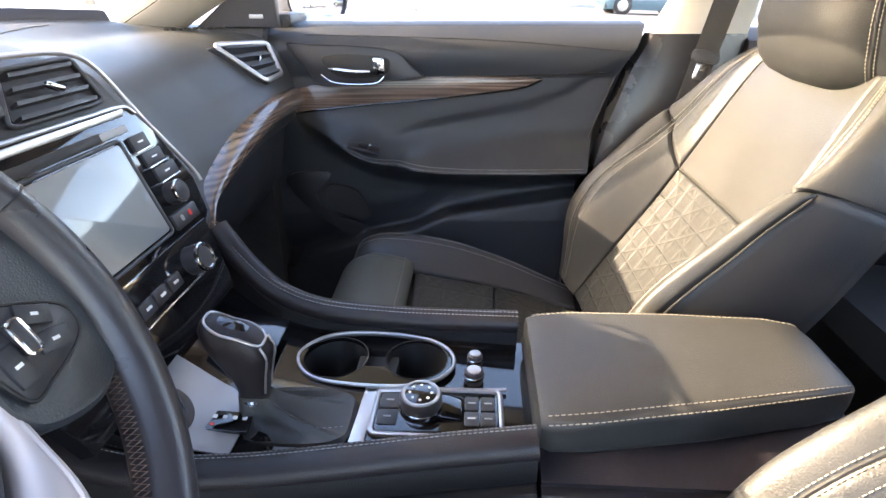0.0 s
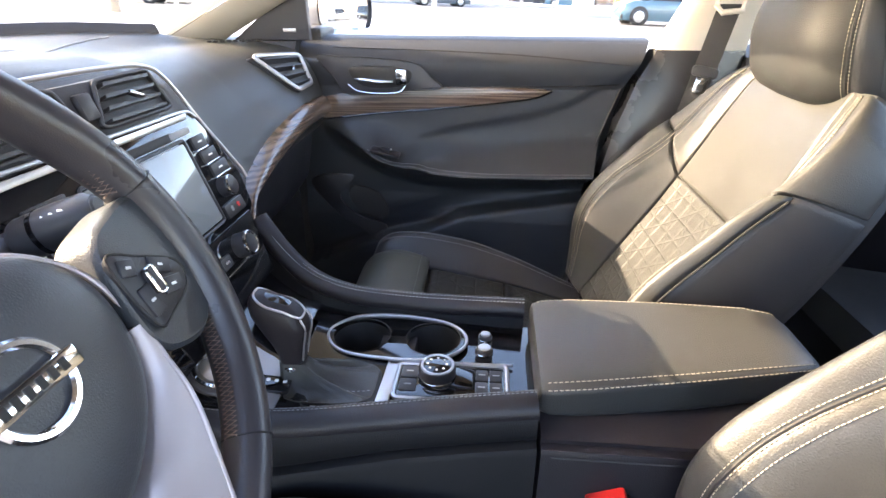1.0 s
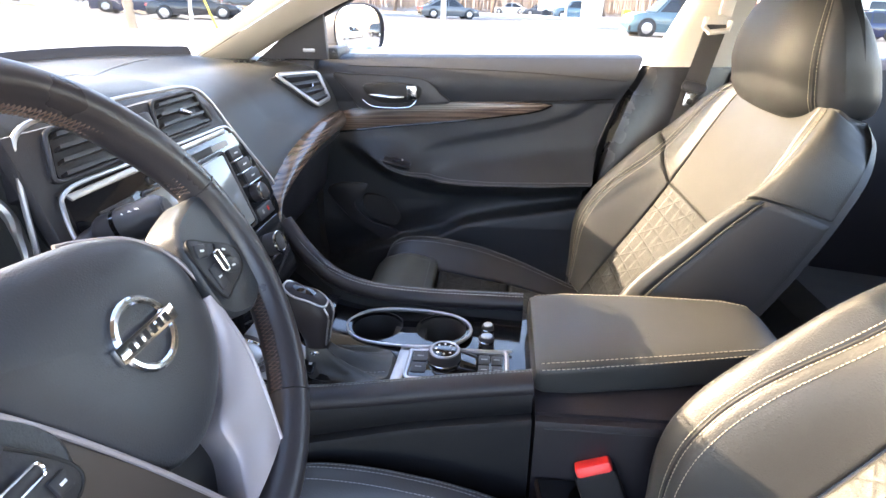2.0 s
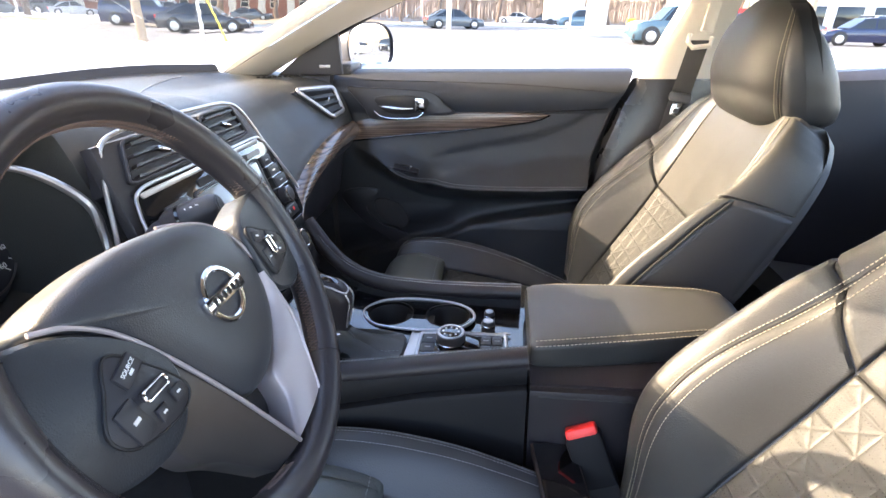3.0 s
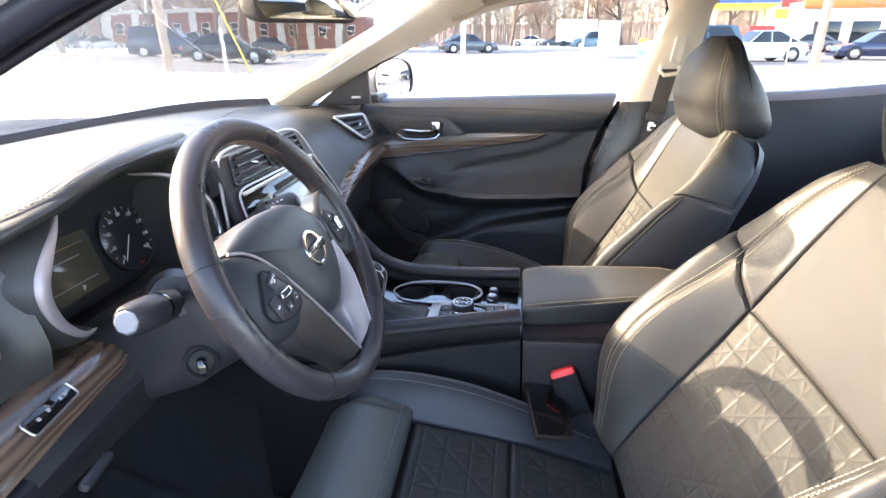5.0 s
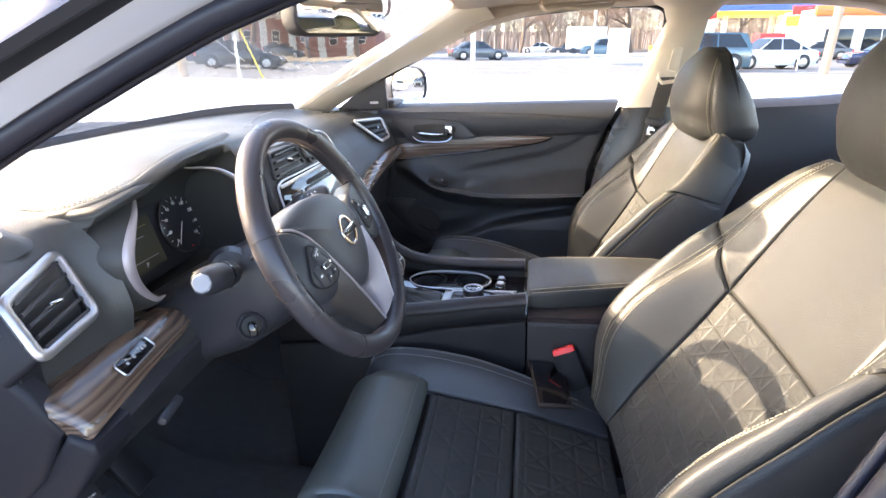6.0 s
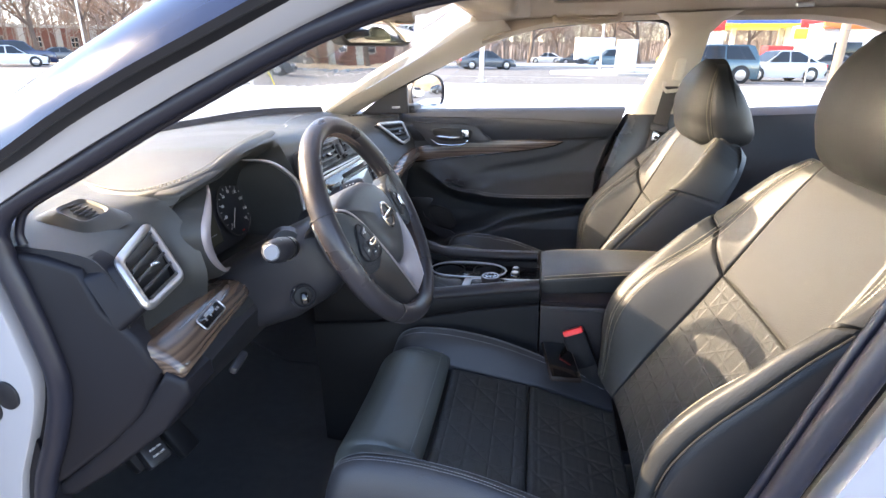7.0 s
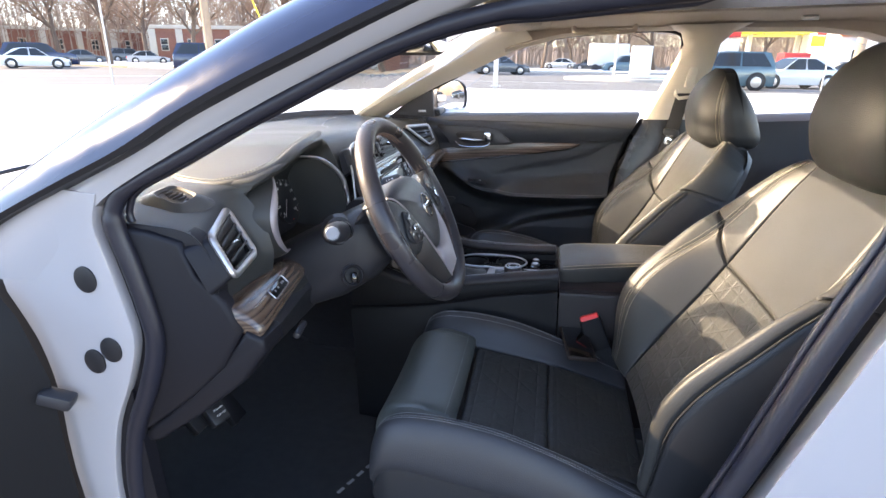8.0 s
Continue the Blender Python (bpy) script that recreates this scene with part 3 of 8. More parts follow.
for off, y, r in ((-0.0235, -0.728, 0.0150), (-0.036, -0.708, 0.006)):
    line_ = open_line(off, y)
    part("door_seal", tube(line_, [r * (0.70 if p[2] > 1.04 and p[0] < 0.0 else 0.85 if p[2] > 1.0 and p[0] < 0.0 else 1.0) for p in line_], 12, True, 0.9, (0, 1, 0)), SEALRUBBER, LB, "black rubber door seal")
HINGE = [tuple(p) for p in catmull([(-0.655, 0.28), (-0.664, 0.46), (-0.658, 0.55), (-0.632, 0.650), (-0.590, 0.735), (-0.564, 0.805), (-0.566, 0.860), (-0.578, 0.930), (-0.588, 0.990), (-0.572, 1.038)], 30)] + [(-0.64, 1.045), (-0.74, 1.000), (-0.775, 0.955)] + [tuple(p) for p in catmull([(-0.770, 0.880), (-0.748, 0.830), (-0.734, 0.784), (-0.727, 0.700), (-0.738, 0.553), (-0.726, 0.28)], 16)]
def xz_plate(outline, y0, y1, bevel):
    """An outline in (x, z) spanning y0 to y1, rounded on its y1 face."""
    m = Matrix(((1, 0, 0, 0), (0, 0, 1 if y1 > y0 else -1, y0), (0, 1, 0, 0), (0, 0, 0, 1)))
    return plate(outline, abs(y1 - y0), m, bevel, 3)


hinge = part("hinge_pillar", xz_plate(HINGE, -0.720, -0.7425, 0.0015), PAINT, LB, "white hinge pillar with black plugs")
for x, z in ((-0.621, 0.909), (-0.640, 0.771), (-0.606, 0.794)):
    part("plug", disc(0.019, 0.003, frame_of((x, -0.7425, z), (0, -1, 0)) @ Matrix.Diagonal((0.95, 1.1, 1, 1)), 0.001, 28), RUBBER, hinge, "round black plug")
part("door_check", block(0.05, 0.03, 0.022, pose(-0.700, -0.770, 0.715, 0, 25, 20), 0.006), HARD, LB, "dark door check arm")
# dark outer windscreen pillar and its base
E_OUT = catmull([(-0.90, -0.672, 0.965), (-0.819, -0.670, 1.010), (-0.693, -0.670, 1.083), (-0.579, -0.670, 1.145), (-0.478, -0.670, 1.193), (-0.386, -0.668, 1.234), (-0.301, -0.665, 1.272), (-0.17, -0.655, 1.320), (0.0, -0.645, 1.365)], 50)
E_LOW = catmull([(-0.880, -0.760, 0.925), (-0.799, -0.762, 0.969), (-0.715, -0.762, 1.012), (-0.608, -0.762, 1.059), (-0.511, -0.762, 1.100), (-0.420, -0.762, 1.146), (-0.338, -0.762, 1.183), (-0.262, -0.760, 1.214), (-0.134, -0.755, 1.265), (0.007, -0.750, 1.314)], 50)
E_MID = catmull([(-0.900, -0.737, 0.905), (-0.828, -0.737, 0.946), (-0.751, -0.737, 0.989), (-0.640, -0.737, 1.034), (-0.536, -0.737, 1.083), (-0.441, -0.737, 1.133), (-0.355, -0.737, 1.173), (-0.276, -0.737, 1.205), (-0.135, -0.735, 1.259), (0.006, -0.733, 1.306)], 50)
E_IN = catmull([(-0.70, -0.742, 0.900), (-0.640, -0.742, 0.960), (-0.600, -0.740, 1.000), (-0.560, -0.738, 1.034), (-0.500, -0.733, 1.068), (-0.420, -0.729, 1.108), (-0.340, -0.724, 1.146), (-0.265, -0.720, 1.180), (-0.130, -0.714, 1.236), (0.006, -0.709, 1.285)], 50)
loops = []
for a, b in zip(E_OUT, E_LOW):
    lp = []
    for u in np.linspace(0, 1, 13):
        p = a + (b - a) * u
        lp.append(p + np.array((-0.006, -0.010, 0.010)) * math.sin(math.pi * u) ** 0.8)
    lp += [b + np.array((0.0, 0.02, 0.004)), a + np.array((0.02, 0.05, -0.01))]
    loops.append(lp)
part("outer_pillar", loft(loops), BLACKPAINT, LB, "glossy black windscreen pillar, sky tint in its colour")
part("pillar_gap", loft([[a, a + np.array((0.004, 0.004, -0.006)), b + np.array((0.0, 0.004, 0.0)), b + np.array((0.01, 0.03, -0.01)), a + np.array((0.01, 0.03, -0.01))] for a, b in zip(E_LOW, E_MID)]), RUBBER, LB, "black joint")
loops = []
for a, b in zip(E_MID, E_IN):
    lp = []
    for u in np.linspace(0, 1, 9):
        p = a + (b - a) * u
        lp.append(p + np.array((0.0, -0.004, 0.0)) * math.sin(math.pi * u))
    lp += [b + np.array((0.0, 0.04, 0.0)), a + np.array((0.02, 0.04, -0.02))]
    loops.append(lp)
part("door_frame", loft(loops), PAINT, LB, "white painted door frame")
# middle pillar, driver's side: black trim inside, white outside
bl = []
for z, xl in ((0.30, 0.19), (0.45, 0.235), (0.664, 0.320), (0.871, 0.396), (1.0, 0.445), (1.12, 0.48), (1.22, 0.51), (1.30, 0.50)):
    t_ = 0.10 * max(0, z - 1)
    bl.append([np.array((xl, -0.76 + t_, z)), np.array((xl + 0.05, -0.775 + t_, z)), np.array((xl + 0.14, -0.79 + t_, z)), np.array((xl + 0.26, -0.80 + t_, z)), np.array((xl + 0.26, -0.72 + t_, z)), np.array((xl + 0.02, -0.71 + t_, z))])
part("middle_pillar", loft(bl), PAINT, LB, "white door pillar")
bi = []
for z, xl in ((0.26, 0.165), (0.45, 0.230), (0.664, 0.313), (0.871, 0.390), (1.0, 0.440), (1.12, 0.475), (1.22, 0.505), (1.30, 0.495)):
    t_ = 0.10 * max(0, z - 1)
    bi.append([np.array((xl + 0.02, -0.735 + t_, z)), np.array((xl + 0.03, -0.70 + t_, z)), np.array((xl + 0.16, -0.69 + t_, z)), np.array((xl + 0.18, -0.735 + t_, z))])
part("pillar_trim", loft(bi), HARD, LB, "dark pillar trim")
part("sill", block(1.3, 0.13, 0.10, pose(-0.2, -0.755, 0.285), 0.015), PAINT, LB, "white door sill")
part("rear_quarter", loft([[np.array((x, -0.72, 0.25)), np.array((x, -0.80, 0.3)), np.array((x, -0.80, z)), np.array((x, -0.70, z)), np.array((x, -0.70, 0.5))] for x, z in ((0.62, 1.0), (0.9, 1.0), (1.35, 1.02))]), PAINT, LB, "white rear side")
part("roof_rail", loft([[np.array((x, -0.62, 1.315)), np.array((x, -0.70, 1.30)), np.array((x, -0.735, 1.315)), np.array((x, -0.72, 1.36)), np.array((x, -0.62, 1.39))] for x in (-0.05, 0.15, 0.5, 0.9, 1.2)]), PAINT, LB, "white roof rail")
solo("roof", loft([[np.array((x, y, 1.44 - 0.06 * (y / 0.7) ** 2 - 0.35 * max(0, (0.0 - x)) - 0.06 * max(0, x - 0.9))) for y in np.linspace(-0.68, 0.68, 12)] + [np.array((x, 0.68, 1.36 - 0.3 * max(0, 0.0 - x))), np.array((x, -0.68, 1.36 - 0.3 * max(0, 0.0 - x)))] for x in (-0.14, 0.0, 0.3, 0.8, 1.3)]), PAINT, "white car roof panel", "roof", kind="structure")
# bonnet and cowl ahead of the windscreen
BN = thing("bonnet", "white car bonnet with wiper arms at the windscreen", "bonnet", (-1.4, 0, 0.9))
part("bonnet_panel", loft([[np.array((x, y, z - 0.06 * (y / 0.75) ** 2)) for y in np.linspace(-0.76, 0.76, 15)] + [np.array((x, 0.76, 0.5)), np.array((x, -0.76, 0.5))] for x, z in ((-1.12, 0.955), (-1.4, 0.925), (-1.75, 0.86), (-2.0, 0.77), (-2.1, 0.68))]), PAINT, BN, "white bonnet")
part("cowl", loft([[np.array((x, y, z)) for x, z in ((-1.02 + 0.34 * (y / 0.68) ** 2, 0.985), (-1.10 + 0.30 * (y / 0.68) ** 2, 0.985), (-1.16 + 0.26 * (y / 0.68) ** 2, 0.955), (-1.16 + 0.26 * (y / 0.68) ** 2, 0.90), (-1.02 + 0.34 * (y / 0.68) ** 2, 0.93))] for y in np.linspace(-0.68, 0.68, 16)]), HARD, BN, "black cowl")
for y in (-0.30, 0.35):
    part("wiper", tube(catmull([(-1.12, y - 0.28, 0.985), (-1.15, y, 0.990), (-1.10, y + 0.25, 0.988)], 14), 0.005, 6), RUBBER, BN, "black wiper")
# open driver door: dark inner trim reaching forward of the hinge pillar
DD = thing("driver_door", "open driver door, dark inner trim seen edge-on", "car door", (-0.75, -0.80, 0.3))
hx = [(-0.750, 0.28), (-0.752, 0.60), (-0.742, 0.744), (-0.770, 0.850), (-0.80, 0.90)]
part("door_trim", loft([[np.array((x + 0.034, -0.766, z)), np.array((x + 0.010, -0.785, z)), np.array((x - 0.16, -1.10, z)), np.array((x - 0.45, -1.66, z)), np.array((x - 0.52, -1.64, z)), np.array((x - 0.06, -0.785, z))] for x, z in hx]), SIDEHIDE, DD, "dark door trim")

# ---- passenger door ----
PD = thing("passenger_door", "black closed passenger door with wood strip, armrest and chrome handle", "car door", (-0.05, 0.78, 0.3))
LEDGE = [(-0.47, 0.83), (-0.36, 0.800), (-0.30, 0.762), (-0.23, 0.728), (-0.14, 0.708), (0.0, 0.702), (0.36, 0.708)]


CREASE = [(-0.30, 0.735), (-0.222, 0.761), (-0.118, 0.794), (0.0, 0.818), (0.118, 0.841), (0.20, 0.870), (0.256, 0.905), (0.36, 0.96)]
WING = [(0.0, 0.735), (0.047, 0.748), (0.145, 0.770), (0.255, 0.778), (0.36, 0.782)]
POCKET = [(-0.47, 0.445), (-0.304, 0.515), (-0.205, 0.537), (-0.108, 0.561), (-0.081, 0.586), (0.025, 0.608), (0.219, 0.641), (0.36, 0.665)]


def step(d, soft):
    """0 to 1 as d passes zero, over a width of soft."""
    return 1 / (1 + math.exp(-max(-40.0, min(40.0, d / soft))))


def door_y(x, z):
    """The door's inner skin: shoulder, hollow under a crease, armrest with a pull cup, map pocket below."""
    zl = sum(lerp(LEDGE, x + d) for d in (-0.04, -0.02, 0, 0.02, 0.04)) / 5
    amp = 0.070 * min(1, max(0, (x + 0.40) / 0.14)) ** 1.2
    if z > zl:
        d = amp * math.exp(-((z - zl) / 0.040) ** 1.4)
    else:
        d = amp * max(0.0, 1 - (zl - z) / 0.055) ** 1.5
    y = 0.760 - d
    y += 0.0065 * step(lerp(CREASE, x) - z, 0.005) * step(z - zl - 0.02, 0.008) * step(x + 0.235, 0.02)
    y -= 0.010 * step(lerp(WING, x) - z, 0.006) * step(z - zl - 0.012, 0.008) * step(x - 0.03, 0.018)
    y += 0.030 * math.exp(-(((x + 0.152) / 0.040) ** 2 * 1.0 + ((z - 0.722 - 0.1 * (x + 0.15)) / 0.020) ** 2))
    if z > 0.90:
        y += -0.014 * math.sin(min(1, (z - 0.90) / 0.05) * math.pi / 2) + 0.055 * max(0, (z - 0.955) / 0.05) ** 1.6
    if z < 0.64:
        y -= 0.012 * min(1, (0.64 - z) / 0.06)
    pz = sum(lerp(POCKET, x + d) for d in (-0.03, -0.015, 0, 0.015, 0.03)) / 5
    y += 0.020 * step(z - pz, 0.003) * step(pz + 0.055 - z, 0.012)
    y -= 0.026 * step(pz - z, 0.0025)
    return y


xs_, zs_ = np.linspace(-0.47, 0.345, 110), np.concatenate([np.linspace(0.30, 0.48, 16), np.linspace(0.484, 1.005, 150)])
rows = []
for x in xs_:
    rear = lambda z: lerp([(0.30, 0.20), (0.60, 0.235), (0.78, 0.268), (0.91, 0.310), (1.005, 0.362)], z)
    lp = []
    for z in zs_:
        xx = min(x, 10) if x < 0.1 else 0.1 + (x - 0.1) * (rear(z) - 0.1) / 0.245
        lp.append(np.array((xx, door_y(xx, z), z)))
    lp += [lp[-1] + (0, 0.045, 0.004), lp[-1] + (0, 0.055, -0.02), np.array((lp[0][0], 0.83, 0.30))]
    rows.append(lp)
part("door_panel", loft(rows), DOORSKIN, PD, "black grained door panel")
part("panel_seam", tube([(lerp([(0.30, 0.20), (0.60, 0.232), (0.78, 0.262), (0.91, 0.304)], z), 0.752, z) for z in np.linspace(0.66, 0.905, 12)], 0.0022, 6), DARK, PD)
line = [(-0.36, 0.9075), (-0.11, 0.9015), (0.146, 0.906), (0.30, 0.912)]
part("panel_seam", tube([(x, door_y(x, z) - 0.0005, z) for x, z in catmull(line, 40)], 0.0018, 6), DARK, PD)
crease = catmull([(-0.36, 0.985), (-0.10, 0.980), (0.10, 0.972), (0.32, 0.955)], 40)
part("panel_seam", tube([(x, door_y(x, z) - 0.0002, z) for x, z in crease[::1]], 0.0010, 5), DARK, PD)


def on_door(pts, n, lift):
    return [np.array((x, door_y(x, z) - lift, z)) for x, z in catmull(pts, n)]


tp, bt_ = on_door([(-0.412, 0.868), (-0.34, 0.884), (-0.22, 0.897), (-0.10, 0.901), (0.04, 0.903), (0.150, 0.899)], 50, 0.004), on_door([(-0.395, 0.822), (-0.34, 0.830), (-0.22, 0.842), (-0.08, 0.855), (0.05, 0.870), (0.115, 0.881), (0.150, 0.896)], 50, 0.004)
wl = []
for a, b in zip(tp, bt_):
    m_ = (a + b) / 2 + np.array((0, -0.005, 0))
    wl.append([a + (0, 0.010, 0), a, m_ * 0.7 + a * 0.3, m_ * 0.7 + b * 0.3, b, b + (0, 0.010, 0)])
part("wood_strip", loft(wl), WOOD, PD, "glossy brown wood strip")
part("strip_edge", tube([p + (0, -0.001, 0) for p in bt_], 0.0022, 6), PIANO, PD, "dark strip edge")
# handle bowl
DF = Matrix(((1, 0, 0, 0), (0, 0, -1, 0.757), (0, 1, 0, 0), (0, 0, 0, 1)))
bez = [(-0.392, 0.968), (-0.34, 0.968), (-0.26, 0.966), (-0.165, 0.956), (-0.128, 0.925), (-0.108, 0.901), (-0.20, 0.895), (-0.325, 0.886), (-0.352, 0.918)]
part("handle_bezel", plate([tuple(p) for p in ring(bez, 48)], 0.018, DF, 0.003), HARD, PD, "dark handle surround")
part("bezel_edge", tube([(p[0], 0.738, p[1]) for p in ring(bez, 48)], 0.0014, 6, True), DARK, PD)
# flat near-black plate paints the bowl's shade
part("handle_bowl", plate([tuple(p) for p in ring([(-0.315, 0.945), (-0.19, 0.945), (-0.175, 0.920), (-0.20, 0.903), (-0.285, 0.903)], 30)], 0.021, DF, 0.002), DARK, PD, "handle recess, its shade painted on a flat plate")
part("inside_handle", tube(catmull([(-0.303, 0.732, 0.921), (-0.285, 0.725, 0.920), (-0.25, 0.724, 0.916), (-0.215, 0.728, 0.916)], 20), [0.0042 + 0.0038 * math.sin(math.pi * k / 19) for k in range(20)], 12, False, 0.7), CHROME, PD, "chrome inside handle")
part("handle_rim", tube(catmull([(-0.322, 0.736, 0.908), (-0.300, 0.735, 0.893), (-0.255, 0.735, 0.888), (-0.205, 0.735, 0.891), (-0.187, 0.736, 0.905)], 24), 0.0020, 8), CHROME, PD, "thin chrome rim of the handle bowl")
part("lock_lever", block(0.026, 0.014, 0.036, pose(-0.196, 0.733, 0.926), 0.004), CHROME, PD, "chrome lock lever")
# switches, armrest edge stitching, grille and pocket
part("switch_panel", block(0.070, 0.026, 0.006, pose(-0.235, 0.704, 0.757, 14, 12, 0), 0.002), HARD, PD, "gloss black window switch")
part("switch", block(0.022, 0.014, 0.008, pose(-0.235, 0.704, 0.763, 14, 12, 0), 0.002), HARD, PD)
part("switch_mark", block(0.004, 0.003, 0.002, pose(-0.220, 0.700, 0.765, 14, 12, 0), 0, 1), WHITEPRINT, PD)
for k in (0.0, 0.006):
    part("stitching", stitches([(x, door_y(x, lerp(LEDGE, x) + 0.004 + k) - 0.001, lerp(LEDGE, x) + 0.004 + k) for x in np.linspace(-0.28, 0.25, 50)], 0.006, 0.004), GREYPRINT, PD, "grey stitching")
GR = ring([(-0.436, 0.668), (-0.401, 0.683), (-0.330, 0.681), (-0.352, 0.652), (-0.366, 0.622), (-0.316, 0.573), (-0.252, 0.545), (-0.270, 0.520), (-0.300, 0.522), (-0.371, 0.579), (-0.430, 0.640)], 60)
part("speaker_frame", loft([[np.array((x, door_y(x, z) + dy, z)) for x, z in [(sum(p[0] for p in GR) / 60 * (1 - k) + q[0] * k, sum(p[1] for p in GR) / 60 * (1 - k) + q[1] * k) for q in GR]] for dy, k in ((0.012, 1.0), (-0.006, 1.0), (-0.010, 0.94))]), HARD, PD, "dark grey speaker surround")
SPK = ring([(-0.330, 0.655), (-0.270, 0.640), (-0.240, 0.590), (-0.262, 0.562), (-0.318, 0.590), (-0.345, 0.630)], 40)
part("speaker_grille", loft([[np.array((x, door_y(x, z) - 0.001, z)) for x, z in SPK], [np.array((x, door_y(x, z) - 0.006, z)) for x, z in [(-0.292 + (p[0] + 0.292) * 0.94, 0.610 + (p[1] - 0.610) * 0.94) for p in SPK]]]), WEBBING, PD, "dark woven speaker grille")
part("door_shoulder", loft([[np.array((x, 0.738, 0.88)), np.array((x, 0.738, 0.985)), np.array((x, 0.748, 0.999)), np.array((x, 0.835, 1.003)), np.array((x, 0.835, 0.88))] for x in (-0.70, -0.60, -0.50, -0.44)]), DOORSKIN, PD, "black door shoulder below the corner panel")
# sail panel, tweeter, outside mirror
part("sail_panel", xz_plate([(-0.590, 1.000), (-0.410, 1.000), (-0.412, 1.128), (-0.428, 1.122)], 0.775, 0.757, 0.003), HARD, PD, "black corner panel with a speaker")
part("tweeter_badge", block(0.030, 0.003, 0.008, pose(-0.455, 0.756, 1.022), 0.001), SILVER, PD, "small silver badge")
OM = thing("door_mirror", "black door mirror with snow on its glass", "mirror", (-0.33, 0.90, 1.0))
OMM = frame_of((-0.372, 0.95, 1.060), (0.85, -0.52, 0.0))
lens_ = lambda k: [(k * 0.092 * math.copysign(abs(math.cos(a)) ** 0.8, math.cos(a)), k * 0.066 * math.copysign(abs(math.sin(a)) ** 0.75, math.sin(a))) for a in np.linspace(0, 2 * math.pi, 44, endpoint=False)]
part("housing", loft([[OMM @ Vector((p[0], p[1], z)) for p in lens_(k)] for z, k in ((-0.10, 0.35), (-0.09, 0.62), (-0.065, 0.88), (-0.03, 1.05), (0.004, 1.06), (0.006, 1.02), (-0.004, 0.99))]), HARD, OM, "black mirror housing")
part("mirror_glass", loft([[OMM @ Vector((p[0], p[1], z)) for p in lens_(k)] for k, z in [(0.985, -0.006)] + [(k, 0.0012 - (k * 0.08) ** 2 / 2.6) for k in (0.985, 0.88, 0.76, 0.64, 0.52, 0.40, 0.28, 0.16, 0.02)]]), MIRROR, OM, "slightly domed mirror glass")
part("arm", block(0.06, 0.12, 0.035, pose(-0.42, 0.85, 1.01), 0.01), HARD, OM)
SNOW0 = material("packed_snow", (0.85, 0.87, 0.90), 0.7, bump=0.8, scale=60, vary=0.04, vscale=8)
sn = []
for k in range(14):
    u = k / 13
    sn.append([np.array((-0.395 + 0.09 * u + 0.014 * math.cos(a) * (1 - abs(2 * u - 1) ** 3 + 0.1), 0.885 + 0.13 * u, 1.002 + (0.014 + 0.006 * math.sin(9 * u)) * math.sin(a) * (1.1 - abs(2 * u - 1) ** 2))) for a in np.linspace(0, 2 * math.pi, 10, endpoint=False)])
part("snow", loft(sn), SNOW0, OM, "packed snow on the mirror")
# rear-view mirror
RV = thing("rear_view_mirror", "black rear-view mirror on the windscreen", "mirror", (-0.22, 0.0, 1.25))
RM = frame_of((-0.272, -0.046, 1.258), (0.93, -0.36, -0.10))
part("housing", plate(rounded(0.260, 0.084, 0.032, 6), 0.030, RM @ Matrix.Translation((0, 0, -0.030)), 0.006), HARD, RV, "black mirror housing")
part("mirror_glass", plate(rounded(0.246, 0.070, 0.027, 6), 0.0015, RM @ Matrix.Translation((0, 0, 0.0002)), 0.0003), MIRROR, RV, "mirror glass")
part("stem", tube([RM @ Vector((0, 0.0, -0.02)), (-0.275, 0.0, 1.275), (-0.25, 0.0, 1.300)], 0.012, 10), HARD, RV)
# ---- loose things ----
BK = thing("belt_buckle", "black belt buckle with red release beside the driver seat", "belt buckle", (0.17, -0.085, 0.45))
BM = pose(0.168, -0.124, 0.560, -20, -22, 0)
BUCKLE = material("buckle_plastic", (0.010, 0.010, 0.0115), 0.6, spec=0.15, bump=0.1, scale=600)
part("buckle_body", block(0.052, 0.032, 0.080, BM, 0.006), BUCKLE, BK, "black buckle body")
part("release_button", block(0.045, 0.029, 0.024, BM @ Matrix.Translation((0, 0, 0.038)), 0.004), RED, BK, "red release button")
part("stalk", block(0.048, 0.028, 0.14, BM @ Matrix.Translation((0.003, 0, -0.09)), 0.006), BUCKLE, BK)
CASE = material("brown_phone_case", (0.022, 0.012, 0.009), 0.5, bump=0.3, scale=300, vary=0.2, vscale=20)
PH = thing("mobile_phone", "black mobile phone in a dark brown case between seat and console", "phone", (0.13, -0.125, 0.50))
PHX = Vector((0.135, -0.99, -0.04)).normalized()
PHN = Vector((0.10, -0.06, 0.99))
PHN = (PHN - PHX * PHN.dot(PHX)).normalized()
PM = Matrix((PHX, PHN.cross(PHX), PHN)).transposed().to_4x4()
PM.translation = (0.124, -0.172, 0.556)
part("case", block(0.142, 0.066, 0.011, PM, 0.004), CASE, PH, "dark brown case")
part("screen", block(0.135, 0.059, 0.002, PM @ Matrix.Translation((0, 0, 0.0052)), 0.0005), PIANO, PH, "black phone screen")
